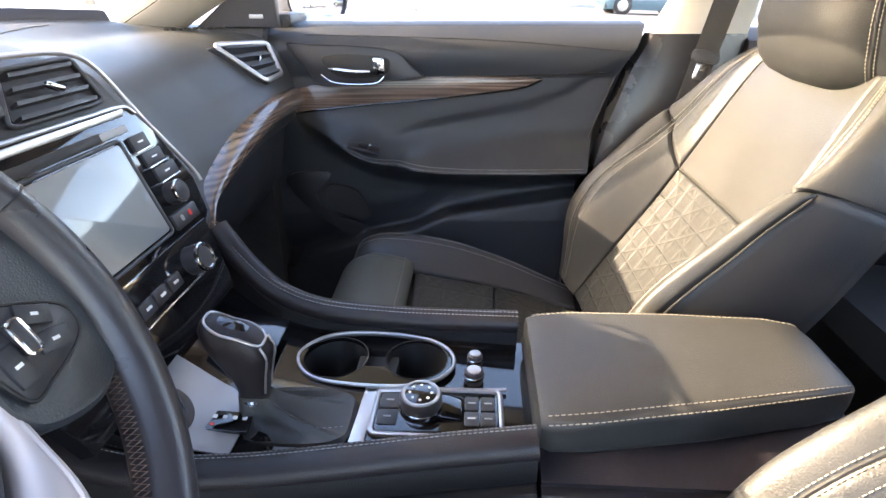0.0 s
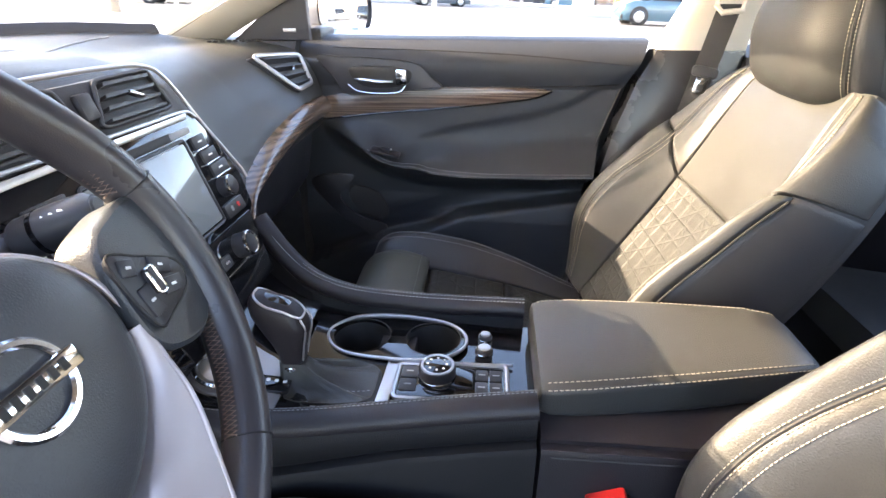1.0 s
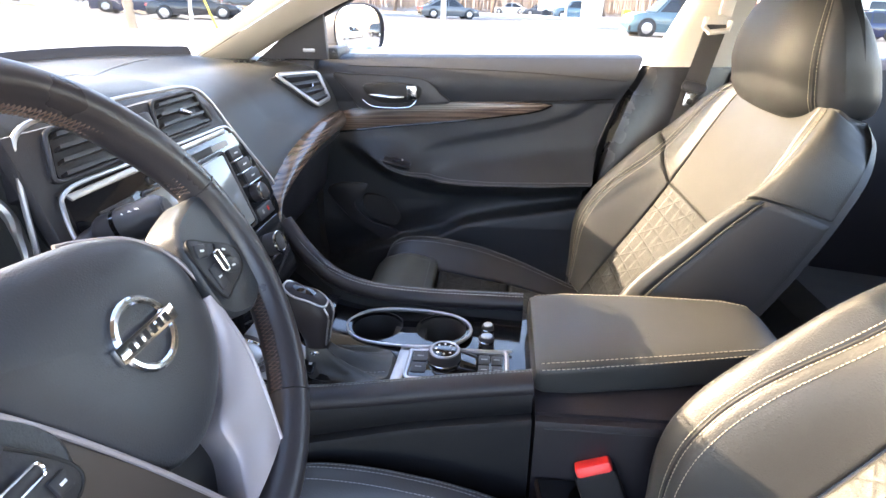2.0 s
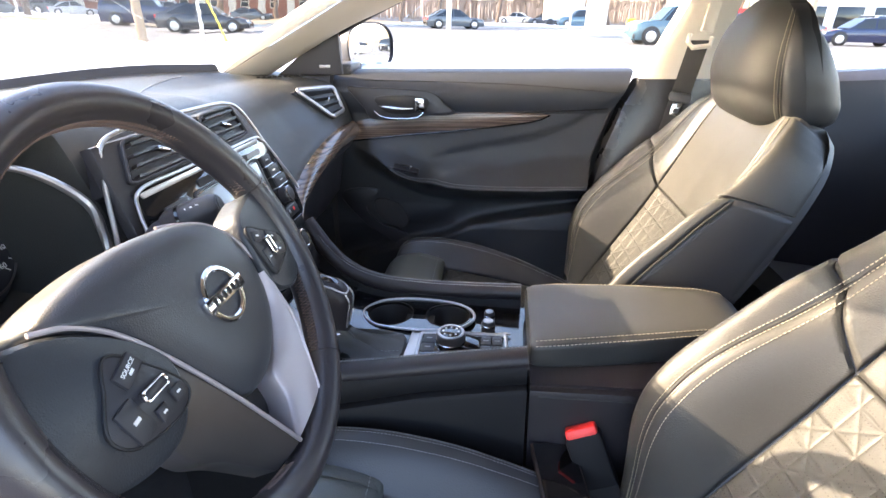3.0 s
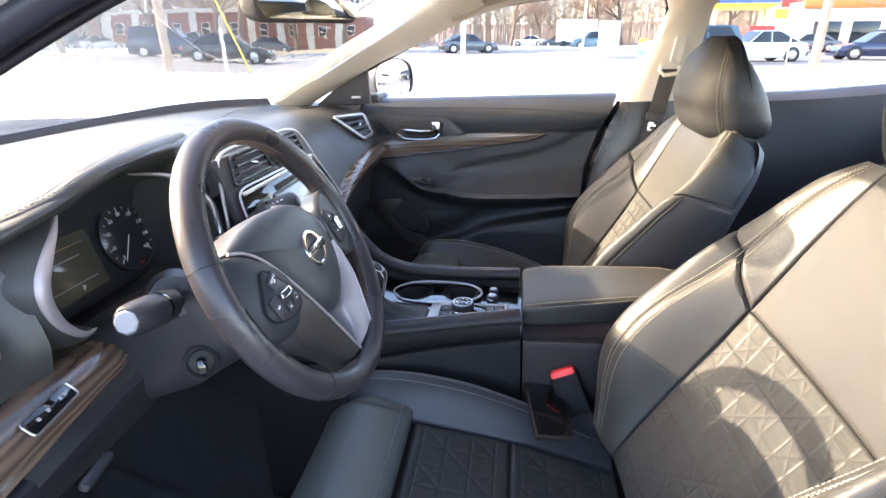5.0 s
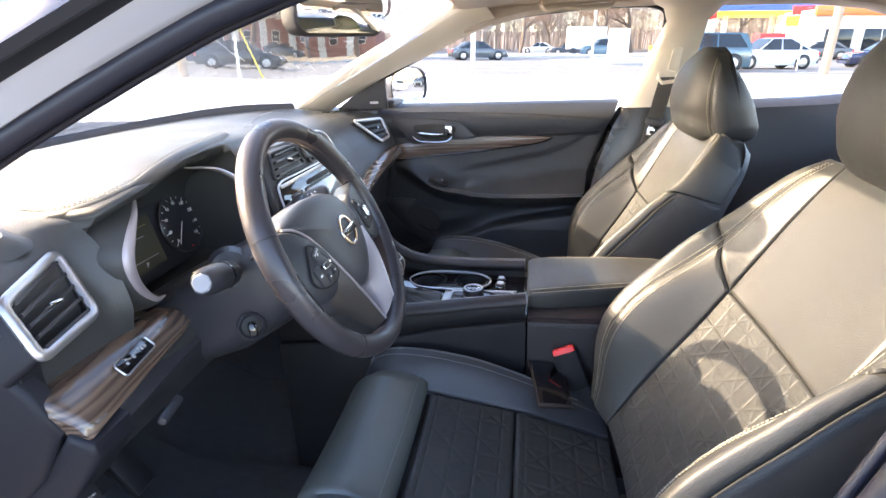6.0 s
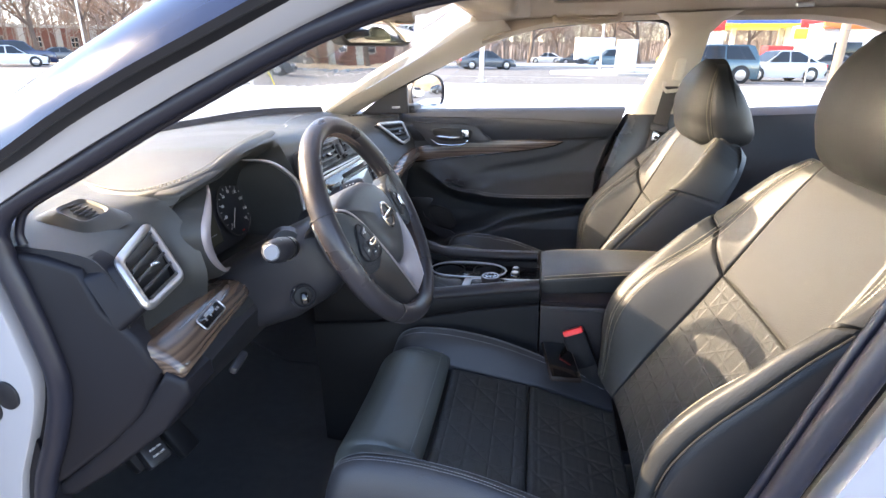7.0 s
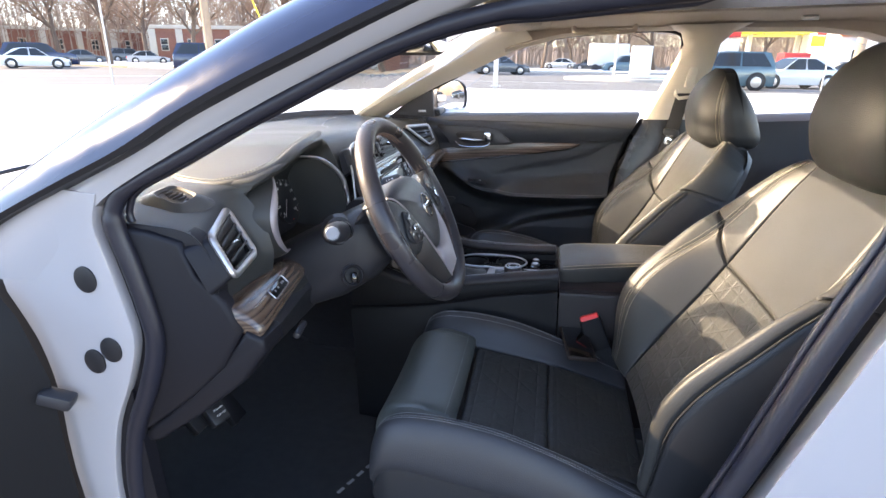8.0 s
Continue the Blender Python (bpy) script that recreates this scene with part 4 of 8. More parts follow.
# ---- front seats ----
BACK = [(-0.12, 0.222, 0.490), (0.0, 0.262, 0.555), (0.2, 0.322, 0.643), (0.4, 0.385, 0.735), (0.6, 0.443, 0.835), (0.8, 0.493, 0.925), (0.93, 0.528, 0.985), (1.0, 0.552, 1.014)]
INSERT = [(-0.12, 0.150), (0.0, 0.155), (0.5, 0.1625), (0.75, 0.156), (1.0, 0.140)]
CREST = [(-0.12, 0.195), (0.0, 0.203), (0.25, 0.214), (0.62, 0.216), (0.80, 0.209), (0.92, 0.190), (1.0, 0.155)]
BACKW = [(-0.12, 0.236), (0.0, 0.250), (0.15, 0.262), (0.5, 0.262), (0.7, 0.255), (0.85, 0.241), (0.94, 0.218), (1.0, 0.172)]
BOLSTER = [(-0.12, 0.015), (-0.04, 0.035), (0.03, 0.060), (0.12, 0.090), (0.22, 0.100), (0.32, 0.097), (0.41, 0.085), (0.49, 0.064), (0.57, 0.043), (0.68, 0.030), (0.83, 0.020), (0.95, 0.008), (1.0, 0.0)]
LIP = [(-0.12, 0.004), (0.05, 0.012), (0.2, 0.014), (0.4, 0.015), (0.5, 0.026), (0.58, 0.034), (0.66, 0.020), (0.8, 0.008), (1.0, 0.0)]
CUSH = [(0.0, -0.262, 0.480), (0.06, -0.256, 0.540), (0.14, -0.220, 0.566), (0.35, -0.098, 0.545), (0.7, 0.080, 0.512), (1.0, 0.250, 0.460)]


def smooth_row(table, x):
    """Table value at x, rounded over the knots."""
    k = 0.06
    vals = [np.array(lerp(table, min(max(x + d, table[0][0]), table[-1][0]))) for d in (-k, -k / 2, 0, k / 2, k)]
    return sum(vals) / 5


@functools.lru_cache(maxsize=None)
def back_row(w):
    x, z = smooth_row(BACK, w)
    x2, z2 = smooth_row(BACK, min(1, w + 0.02))
    x1, z1 = smooth_row(BACK, max(-0.12, w - 0.02))
    ln = math.hypot(x2 - x1, z2 - z1)
    return (x, z, -(z2 - z1) / ln, (x2 - x1) / ln, float(smooth_row(INSERT, w)), float(smooth_row(CREST, w)), float(smooth_row(BACKW, w)), float(smooth_row(BOLSTER, w)), float(smooth_row(LIP, w)))


def back_point(q, w):
    """Seat back at height fraction w: q runs 0 (middle), 0.6 (edge of the insert), 0.86 (crest of the bolster), 1.2 (round the side)."""
    x, z, nx, nz, h, n, hw, b, e = back_row(round(w, 4))
    a = abs(q)
    if a <= 0.6:
        off, d = h * a / 0.6, -0.010 * (1 - (a / 0.6) ** 2)
    elif a <= 0.86:
        u = (a - 0.6) / 0.26
        off, d = h + (n - h) * u, b * math.sin(u * math.pi / 2) ** 1.25
    else:
        s = min(1.0, (a - 0.86) / 0.34)
        off, top = n + (hw - n) * math.sin(s * math.pi / 2), b + e
        d = b + e * math.sin(s / 0.35 * math.pi / 2) if s < 0.35 else top - (top + 0.070) * (1 - math.cos((s - 0.35) / 0.65 * math.pi / 2)) ** 1.1
    return np.array((x + nx * d, math.copysign(off, q), z + nz * d))


def cushion_point(q, v):
    x, z = smooth_row(CUSH, v)
    hw = lerp([(0, 0.240), (0.12, 0.256), (1, 0.258)], v)
    a = abs(q)
    b = float(smooth_row([(0, 0.012), (0.10, 0.036), (0.30, 0.058), (0.5, 0.058), (0.7, 0.040), (1, 0.012)], v))
    d = -0.006 * (1 - min(1, a / 0.6) ** 2)
    if a > 0.62:
        d += b * math.sin(min(1, (a - 0.62) / 0.22) * math.pi / 2) ** 1.3
    if a > 0.84:
        d -= (b + 0.045) * ((a - 0.84) / 0.16) ** 2.0
    side = a if a < 0.9 else 0.9 + 0.07 * math.sin((a - 0.9) / 0.1 * math.pi / 2)
    return np.array((x, math.copysign(side * hw, q), z + d))


def quilt(pitch, depth, soft=0.0034):
    """Quilting in stuffed triangles: two slanted families of grooves, one level and one upright."""
    def h(s, w):
        g = 0.0
        for c in ((s + w) / pitch, (s - w) / pitch, w / pitch * 2 + 0.5, s / pitch * 2 + 0.5):
            d = abs(c - round(c)) * pitch * 0.7
            g = max(g, 0.6 * math.exp(-(d / soft)) + 0.5 * math.exp(-(d / 0.0013) ** 2))
        return -depth * g
    return h


def seam_level(q):
    """Height at which the seam between bolster and shoulder crosses q: it climbs outwards."""
    a = abs(q)
    return 0.500 + 0.115 * min(1, max(0, (a - 0.60) / 0.26)) + 0.10 * max(0, a - 0.86) / 0.34


def seat(name, label, cy, dx, dz, lean, head_dx, head_dz):
    T = thing(name, label, "car seat", (0.0 + dx, cy, 0.20))
    o = np.array((dx, cy, dz))
    bk = lambda q, w: back_point(q, w) + o + np.array((lean * max(0, w) ** 1.5, 0, 0))
    cu = lambda q, v: cushion_point(q, v) + o
    quilt_back = quilt(0.074, 0.0011)
    # the stuffed panels of the back
    part("back_panel", padded(lambda a, b: bk(-a, b), -0.6005, 0.6005, -0.10, 0.4995, 200, 200, 0.0016, 0.005, lambda u, v: quilt_back(u * 0.27, v * 0.60), 0.003), QUILT, T, "quilted perforated black leather panel")
    part("upper_back_panel", padded(lambda a, b: bk(-a, b), -0.6005, 0.6005, 0.5005, 0.99, 80, 80, 0.0020, 0.007, None, 0.0026), LEATHER, T, "smooth black leather upper panel")
    for sg in (-1, 1):
        def lower(a, b):
            q = -a if sg < 0 else 1.663 - a
            return bk(q, -0.11 + b * (seam_level(q) - 0.002 + 0.11))
        def upper(a, b):
            q = -a if sg < 0 else 1.803 - a
            bot = seam_level(q) + 0.002
            return bk(q, bot + (0.99 - bot) * b)
        def flank(a, b):
            q = -a if sg < 0 else 2.265 - a
            return bk(q, -0.11 + b * (seam_level(q) - 0.002 + 0.11))
        part("side_panel", padded(flank, 1.065, 1.20, 0.0, 1.0, 16, 64, 0.0010, 0.004, None, 0.002), SEATSIDE, T, "black vinyl side panel")
        part("bolster", padded(lower, 0.603, 1.06, 0.0, 1.0, 54, 64, 0.0016, 0.006, None, 0.003), LEATHER, T, "black leather side bolster with double stitching")
        part("shoulder", padded(upper, 0.603, 1.20, 0.0, 1.0, 64, 52, 0.0016, 0.006, None, 0.003), LEATHER, T, "black leather shoulder of the seat")
    # core and back shell
    loops = []
    for k in range(30):
        w = -0.12 + 1.12 * k / 29
        x, z = smooth_row(BACK, w)
        deep = lerp([(-0.12, 0.13), (0.5, 0.130), (0.8, 0.105), (0.93, 0.085), (1, 0.05)], w)
        front = [bk(q, w) + np.array((0.010, 0, -0.004)) for q in np.linspace(-1.195, 1.195, 31)]
        hw = float(smooth_row(BACKW, w))
        rear = [np.array((x + lean * max(0, w) ** 1.5 + 0.045 + (deep - 0.045) * max(0.0, math.cos(a)) ** 0.6, hw * 0.985 * math.sin(a), z - 0.02)) + o for a in np.linspace(1.40, -1.40, 15)]
        loops.append(front + rear)
    part("back_shell", loft(loops), SEATSIDE, T, "black vinyl seat back and side")
    # cushion
    quilt_seat = quilt(0.086, 0.0013)

    def thigh(a, b):
        p = cu(-a * 0.86, b * 0.325)
        return p + np.array((0, 0, 0.012 * math.sin(math.pi * b) ** 0.5))
    part("thigh_pad", padded(thigh, -0.80, 0.80, 0.0, 1.0, 48, 44, 0.022, 0.040), SHEENHIDE, T, "black leather front cushion pad with sheen painted in")
    part("cushion_panel", padded(lambda a, b: cu(-a, b), -0.612, 0.612, 0.331, 0.657, 120, 86, 0.005, 0.010, lambda u, v: quilt_seat(u * 0.258, v * 0.53), 0.004), QUILT, T, "quilted black leather cushion panel")
    part("rear_cushion_panel", padded(lambda a, b: cu(-a, b), -0.612, 0.612, 0.659, 1.0, 120, 86, 0.005, 0.010, lambda u, v: quilt_seat(u * 0.258, v * 0.53), 0.004), QUILT, T, "quilted black leather cushion panel")
    for sg in (-1, 1):
        fn = (lambda a, b: cu(-a, b)) if sg < 0 else (lambda a, b: cu(1.615 - a, b))
        part("cushion_bolster", padded(fn, 0.6145, 1.0, 0.03, 1.0, 26, 60, 0.005, 0.010, None, 0.004), SMOOTHHIDE, T, "black leather cushion bolster with double stitching")
    loops = []
    for k in range(16):
        v = k / 15
        x, z = smooth_row(CUSH, v)
        top = [cu(q, v) + np.array((0.004, 0, -0.014)) for q in np.linspace(-0.99, 0.99, 19)]
        bot = [np.array((x + 0.03 * (1 - v), y, 0.35 + 0.02 * math.cos(v * 6))) + o for y in np.linspace(0.235, -0.235, 9)]
        loops.append(top + bot)
    part("seat_base", loft(loops), SEATSIDE, T, "black leather cushion side")
    for sg in (-1, 1):
        part("valance", block(0.46, 0.045, 0.12, pose(0.02 + dx, cy + sg * 0.232, 0.345 + dz), 0.02, 3), HARD, T, "black plastic seat side cover")
        part("seat_rail", block(0.60, 0.05, 0.10, pose(0.02 + dx, cy + sg * 0.19, 0.275 + dz), 0.006), HARD, T)
    # head restraint: a fin in profile, upright front face, two dark cheeks
    oh = o + np.array((head_dx, 0, head_dz))
    H = [(0.972, 0.540, 0.632, 0.104), (0.978, 0.520, 0.650, 0.125), (0.990, 0.502, 0.658, 0.137), (1.012, 0.488, 0.659, 0.144), (1.061, 0.479, 0.642, 0.147), (1.092, 0.481, 0.626, 0.144), (1.120, 0.488, 0.609, 0.137), (1.145, 0.499, 0.591, 0.125), (1.165, 0.512, 0.574, 0.108), (1.180, 0.526, 0.560, 0.086), (1.190, 0.537, 0.550, 0.056), (1.194, 0.543, 0.546, 0.022)]

    def head_point(z, a, lift=0.0):
        f, r, hw = (float(v) for v in (0.25 * np.array(lerp(H, z - 0.006)) + 0.5 * np.array(lerp(H, z)) + 0.25 * np.array(lerp(H, z + 0.006))))
        cx, hx = (f + r) / 2, (r - f) / 2
        c, s = math.cos(a), math.sin(a)
        e = 0.60
        bow = 0.030 * abs(s) ** 2.2 if c < 0 else 0.0
        return np.array((cx + (hx + lift) * math.copysign(abs(c) ** e, c) + bow, (hw + lift) * math.copysign(abs(s) ** 0.55, s), z)) + oh

    heights = [0.972, 0.975, 0.979, 0.985, 0.992] + list(np.linspace(1.0, 1.165, 20)) + [1.171, 1.177, 1.182, 1.186, 1.189, 1.192, 1.194]
    hr = part("head_restraint", loft([[head_point(z, 2 * math.pi * k / 56) for k in range(56)] for z in heights]), HEADSHADE, T, "black leather head restraint with stitched seams")
    for sg in (-1, 1):
        angles = [math.pi + sg * a for a in np.linspace(1.03, 2.75, 20)]
        cheek = [[head_point(z, a, 0.0016 if 0 < k < 19 else -0.002) for k, a in enumerate(angles)] + [head_point(z, a, -0.006) for a in angles[::-1]] for z in heights[2:-4]]
        part("cheek", loft(cheek), SEATSIDE, hr, "black vinyl cheek of the head restraint")
        part("post", tube([np.array((0.585, sg * 0.062, 0.90)) + oh, np.array((0.585, sg * 0.062, 1.02)) + oh], 0.006), CHROME, T, "chrome head restraint post")
        for off in (-0.045, 0.045):
            part("stitching", stitches([head_point(z, math.pi + sg * (1.00 + off), 0.0016) for z in np.linspace(0.980, 1.188, 44)]), THREAD, hr, "cream stitching")
        part("seam", tube([head_point(z, math.pi + sg * 1.00, 0.0006) for z in np.linspace(0.976, 1.190, 44)], 0.0014, 5), DARK, hr, "dark seam")
    # welts and stitching along the bolsters
    for sg in (-1, 1):
        for dq, puff in ((0.800, 0.0026), (0.846, 0.0030), (0.880, 0.0030)):
            part("stitching", stitches([offset_on(bk, sg * dq, w, puff) for w in np.linspace(-0.08, 0.97, 76)]), THREAD, T, "cream stitching")
        part("welt", tube([offset_on(bk, sg * 0.862, w, 0.0018) for w in np.linspace(-0.08, 0.97, 76)], 0.0018, 6), DARK, T, "dark seam")
        part("side_seam", tube([offset_on(bk, sg * 1.06, w, 0.0014) for w in np.linspace(-0.05, 0.655, 44)], 0.0016, 6), DARK, T, "dark side seam")
        for dq in (0.79, 0.835, 0.85):
            part("stitching", stitches([offset_on(cu, sg * dq, v, 0.0058) for v in np.linspace(0.09, 0.97, 60)]), GREYPRINT, T, "grey stitching")
    part("stitching", stitches([thigh(a, 0.90) + np.array((0, 0, 0.0225)) for a in np.linspace(-0.74, 0.74, 30)], 0.006, 0.004, 0.0004), GREYPRINT, T, "grey stitching")
    return T


def offset_on(fn, q, w, h):
    """A point h above the surface fn at (q, w)."""
    p = fn(q, w)
    e = 0.01
    du = fn(q + e if q < 0 else q, w) - fn(q if q < 0 else q - e, w)
    dv = fn(q, min(1, w + e)) - fn(q, max(-0.12, w - e))
    n = np.cross(du, dv)
    n /= np.linalg.norm(n) + 1e-12
    if n[0] > 0 and n[2] < 0.2 or n[2] < 0:
        n = -n
    return p + n * h


seat("driver_seat", "black quilted leather driver seat with cream stitching", -0.372, 0.0, 0.0, 0.0, 0.0, 0.022)
seat("passenger_seat", "black quilted leather passenger seat with cream stitching", 0.411, -0.002, -0.026, -0.030, -0.034, 0.0)
# ---- steering wheel and column ----
WC = Vector((-0.210, -0.381, 0.934))
WT = radians(25.8)
WM = Matrix(((0, -math.sin(WT), math.cos(WT)), (1, 0, 0), (0, math.cos(WT), math.sin(WT)))).to_4x4()
WM.translation = WC        # local x: to the passenger, y: up the wheel, z: to the driver


SW = thing("steering_wheel", "black leather steering wheel with satin silver trim and round chrome emblem", "steering wheel", tuple(WC))
rim_path = []
for k in range(96):
    a = 2 * math.pi * k / 96
    rim_path.append((0.1715 * math.cos(a), 0.1715 * math.sin(a), 0.0))
verts, faces = [], []
for k in range(96):
    a = 2 * math.pi * k / 96
    thumb = max(0.0, 1 - abs(((math.degrees(a) + 180) % 180) - 38) / 18) if math.sin(a) > -0.2 else 0
    for j in range(18):
        b = 2 * math.pi * j / 18
        rr = 0.0158 + 0.0018 * thumb * max(0, -math.cos(b))
        r = 0.1715 + 0.0158 * math.cos(b) - 0.003 * thumb * max(0, -math.cos(b))
        verts.append(WM @ Vector((r * math.cos(a), r * math.sin(a), 1.12 * rr * math.sin(b))))
for k in range(96):
    for j in range(18):
        faces.append((k * 18 + j, ((k + 1) % 96) * 18 + j, ((k + 1) % 96) * 18 + (j + 1) % 18, k * 18 + (j + 1) % 18))
rim = part("rim", from_py(verts, faces), RIMLEATHER, SW, "worn black leather rim")
# laced thread along the inside of the rim
for a0, a1 in ((20, 160), (-50, -8), (188, 200), (248, 262)):
    n = 2 * int((a1 - a0) / 2.4)
    for ph in (0, 1):
        lace = []
        for k in range(n + 1):
            a = radians(a0 + (a1 - a0) * k / n)
            b = radians(180 + (17 if (k + ph) % 2 else -17))
            lace.append(WM @ Vector(((0.1715 + 0.0164 * math.cos(b)) * math.cos(a), (0.1715 + 0.0164 * math.cos(b)) * math.sin(a), 0.0184 * math.sin(b))))
        part("lacing", tube(lace, 0.00075, 5), DTHREAD, rim, "brown laced stitching")
for a in (-50, 230, 18, 162):
    ar = radians(a)
    part("rim_seam", tube([WM @ Vector(((0.1715 + 0.0161 * math.cos(b)) * math.cos(ar), (0.1715 + 0.0161 * math.cos(b)) * math.sin(ar), 0.0180 * math.sin(b))) for b in np.linspace(0, 2 * math.pi, 20)], 0.0006, 5), DARK, rim)
# airbag cover: a domed shield
hub_out = ring([(0, 0.067), (0.035, 0.061), (0.066, 0.047), (0.086, 0.022), (0.089, -0.010), (0.078, -0.042), (0.054, -0.068), (0.020, -0.086), (-0.012, -0.086), (-0.036, -0.068), (-0.058, -0.028), (-0.080, 0.014), (-0.101, 0.037), (-0.120, 0.050), (-0.112, 0.059), (-0.080, 0.067), (-0.040, 0.070)], 96)
loops = []
for sc, z in ((0.96, -0.050), (1.0, -0.030), (1.0, -0.006), (0.993, 0.000), (0.975, 0.0040), (0.94, 0.0080), (0.87, 0.0115), (0.77, 0.0145), (0.64, 0.0166), (0.48, 0.0180), (0.28, 0.0188), (0.02, 0.0191)):
    loops.append([WM @ Vector((p[0] * sc, p[1] * sc, z)) for p in hub_out])
hub = part("airbag_cover", loft(loops), COVERSKIN, SW, "domed dark grey airbag cover")
part("hub_back", loft([[WM @ Vector((p[0] * s, p[1] * s, z)) for p in hub_out] for s, z in ((0.55, -0.10), (0.8, -0.055), (0.92, -0.03))]), HARD, SW)
# emblem: a ring with a flat bar across
EM = WM @ Matrix.Translation((0.009, -0.003, 0.0178))
part("emblem_ring", disc(0.0245, 0.004, EM @ Matrix.Translation((0, 0, 0.001)), 0.0015, 40, 0.0190), CHROME, hub, "round chrome emblem")
part("emblem_bar", block(0.056, 0.0112, 0.005, EM @ Matrix.Translation((0, 0, 0.004)), 0.0015), CHROME, hub, "chrome emblem bar")
for k in range(6):
    part("emblem_mark", block(0.0040, 0.0062, 0.0008, EM @ Matrix.Translation((-0.0175 + 0.0070 * k, 0, 0.0066)), 0.0002, 1), DARK, hub)
# side arms with switch pods
LEFT_ARM = (-1, [(-0.160, 0.050), (-0.124, 0.048), (-0.088, 0.024), (-0.064, -0.010), (-0.072, -0.042), (-0.095, -0.058), (-0.130, -0.056), (-0.158, -0.040), (-0.167, 0.0)],
         [(-0.105, 0.018), (-0.085, -0.003), (-0.070, -0.033), (-0.088, -0.044), (-0.124, -0.038), (-0.135, -0.021), (-0.121, 0.0)],
         [(-0.100, 0.003, 0.022, 0.013, 20), (-0.117, -0.024, 0.017, 0.026, 8), (-0.098, -0.033, 0.010, 0.010, 0), (-0.081, -0.030, 0.010, 0.010, 0)], (-0.095, -0.0165, 0.022, 0.007))
RIGHT_ARM = (1, [(0.160, 0.046), (0.120, 0.044), (0.096, 0.030), (0.090, -0.010), (0.092, -0.036), (0.108, -0.048), (0.135, -0.052), (0.158, -0.038), (0.167, 0.0)],
         [(0.095, 0.023), (0.120, 0.014), (0.146, -0.002), (0.143, -0.018), (0.115, -0.026), (0.097, -0.024)],
         [(0.103, 0.013, 0.012, 0.011, -20), (0.104, -0.011, 0.011, 0.020, 0), (0.128, 0.003, 0.018, 0.010, -30), (0.128, -0.012, 0.018, 0.011, -15)], (0.114, -0.002, 0.007, 0.018))
for sg, arm, pod, keys, rocker in (LEFT_ARM, RIGHT_ARM):
    out = ring(arm, 48)
    loops = [[WM @ Vector((p[0], p[1], z + 0.06 * (0.16 - abs(p[0])))) for p in out] for z in (-0.024, -0.004, 0.004)]
    mx = sum(p[0] for p in out) / 48
    loops.append([WM @ Vector((mx + (p[0] - mx) * 0.94, p[1] * 0.94, 0.007 + 0.06 * (0.16 - abs(p[0])))) for p in out])
    armob = part("arm", loft(loops), ARMHIDE, SW, "dark grey leather arm")
    out = ring(pod, 44)
    mx, my = sum(p[0] for p in out) / 44, sum(p[1] for p in out) / 44
    loops = [[WM @ Vector((p[0], p[1], z + 0.06 * (0.16 - abs(p[0])))) for p in out] for z in (0.004, 0.0095)]
    loops.append([WM @ Vector((mx + (p[0] - mx) * 0.94, my + (p[1] - my) * 0.94, 0.0105 + 0.06 * (0.16 - abs(p[0])))) for p in out])
    podob = part("switch_pod", loft(loops), HARD, SW, "black switch pod")
    part("pod_groove", tube([WM @ Vector((p[0], p[1], 0.0098 + 0.06 * (0.16 - abs(p[0])))) for p in out], 0.0011, 6, True), DARK, podob)
    for bx, by, bw, bh, an in keys:
        B = WM @ Matrix.Translation((bx, by, 0.0112 + 0.06 * (0.16 - abs(bx)))) @ Matrix.Rotation(radians(an), 4, "Z")
        part("button", block(bw, bh, 0.003, B, 0.001), HARD, podob)
        part("button_mark", block(min(bw, bh) * 0.36, min(bw, bh) * 0.16, 0.0006, B @ Matrix.Translation((0, -0.002 if bw > 0.02 else 0, 0.0016)), 0, 1), WHITEPRINT, podob)
    bx, by, bw, bh = rocker
    B = WM @ Matrix.Translation((bx, by, 0.0130 + 0.06 * (0.16 - abs(bx))))
    part("rocker", block(bw, bh, 0.006, B, 0.002), HARD, podob)
    part("rocker_rim", tube([B @ Vector((x, y, 0.0022)) for x, y in rounded(bw, bh, 0.0025)], 0.0010, 6, True), CHROME, podob, "chrome switch rim")
lettering("SOURCE", 0.0042, WM @ Matrix.Translation((-0.100, 0.0045, 0.0128 + 0.06 * 0.06)) @ Matrix.Rotation(radians(20), 4, "Z"), WHITEPRINT, SW)


def leg(inner, outer, material, label, n=30):
    """A lower spoke: a slightly crowned band between two edges, with a drop on both sides."""
    I_, O_ = catmull(inner, n), catmull(outer, n)
    rows = []
    for a, b in zip(I_, O_):
        lp = [a + (0, 0, -0.024), a + (0, 0, -0.0015)]
        for u in np.linspace(0.03, 0.97, 7):
            p = a + (b - a) * u
            lp.append(p + np.array((0, 0, 0.0022 * math.sin(math.pi * u))))
        lp += [b + (0, 0, -0.0015), b + (0, 0, -0.024)]
        rows.append([WM @ Vector(p) for p in lp])
    return part("trim_arm", loft(rows), material, SW, label)


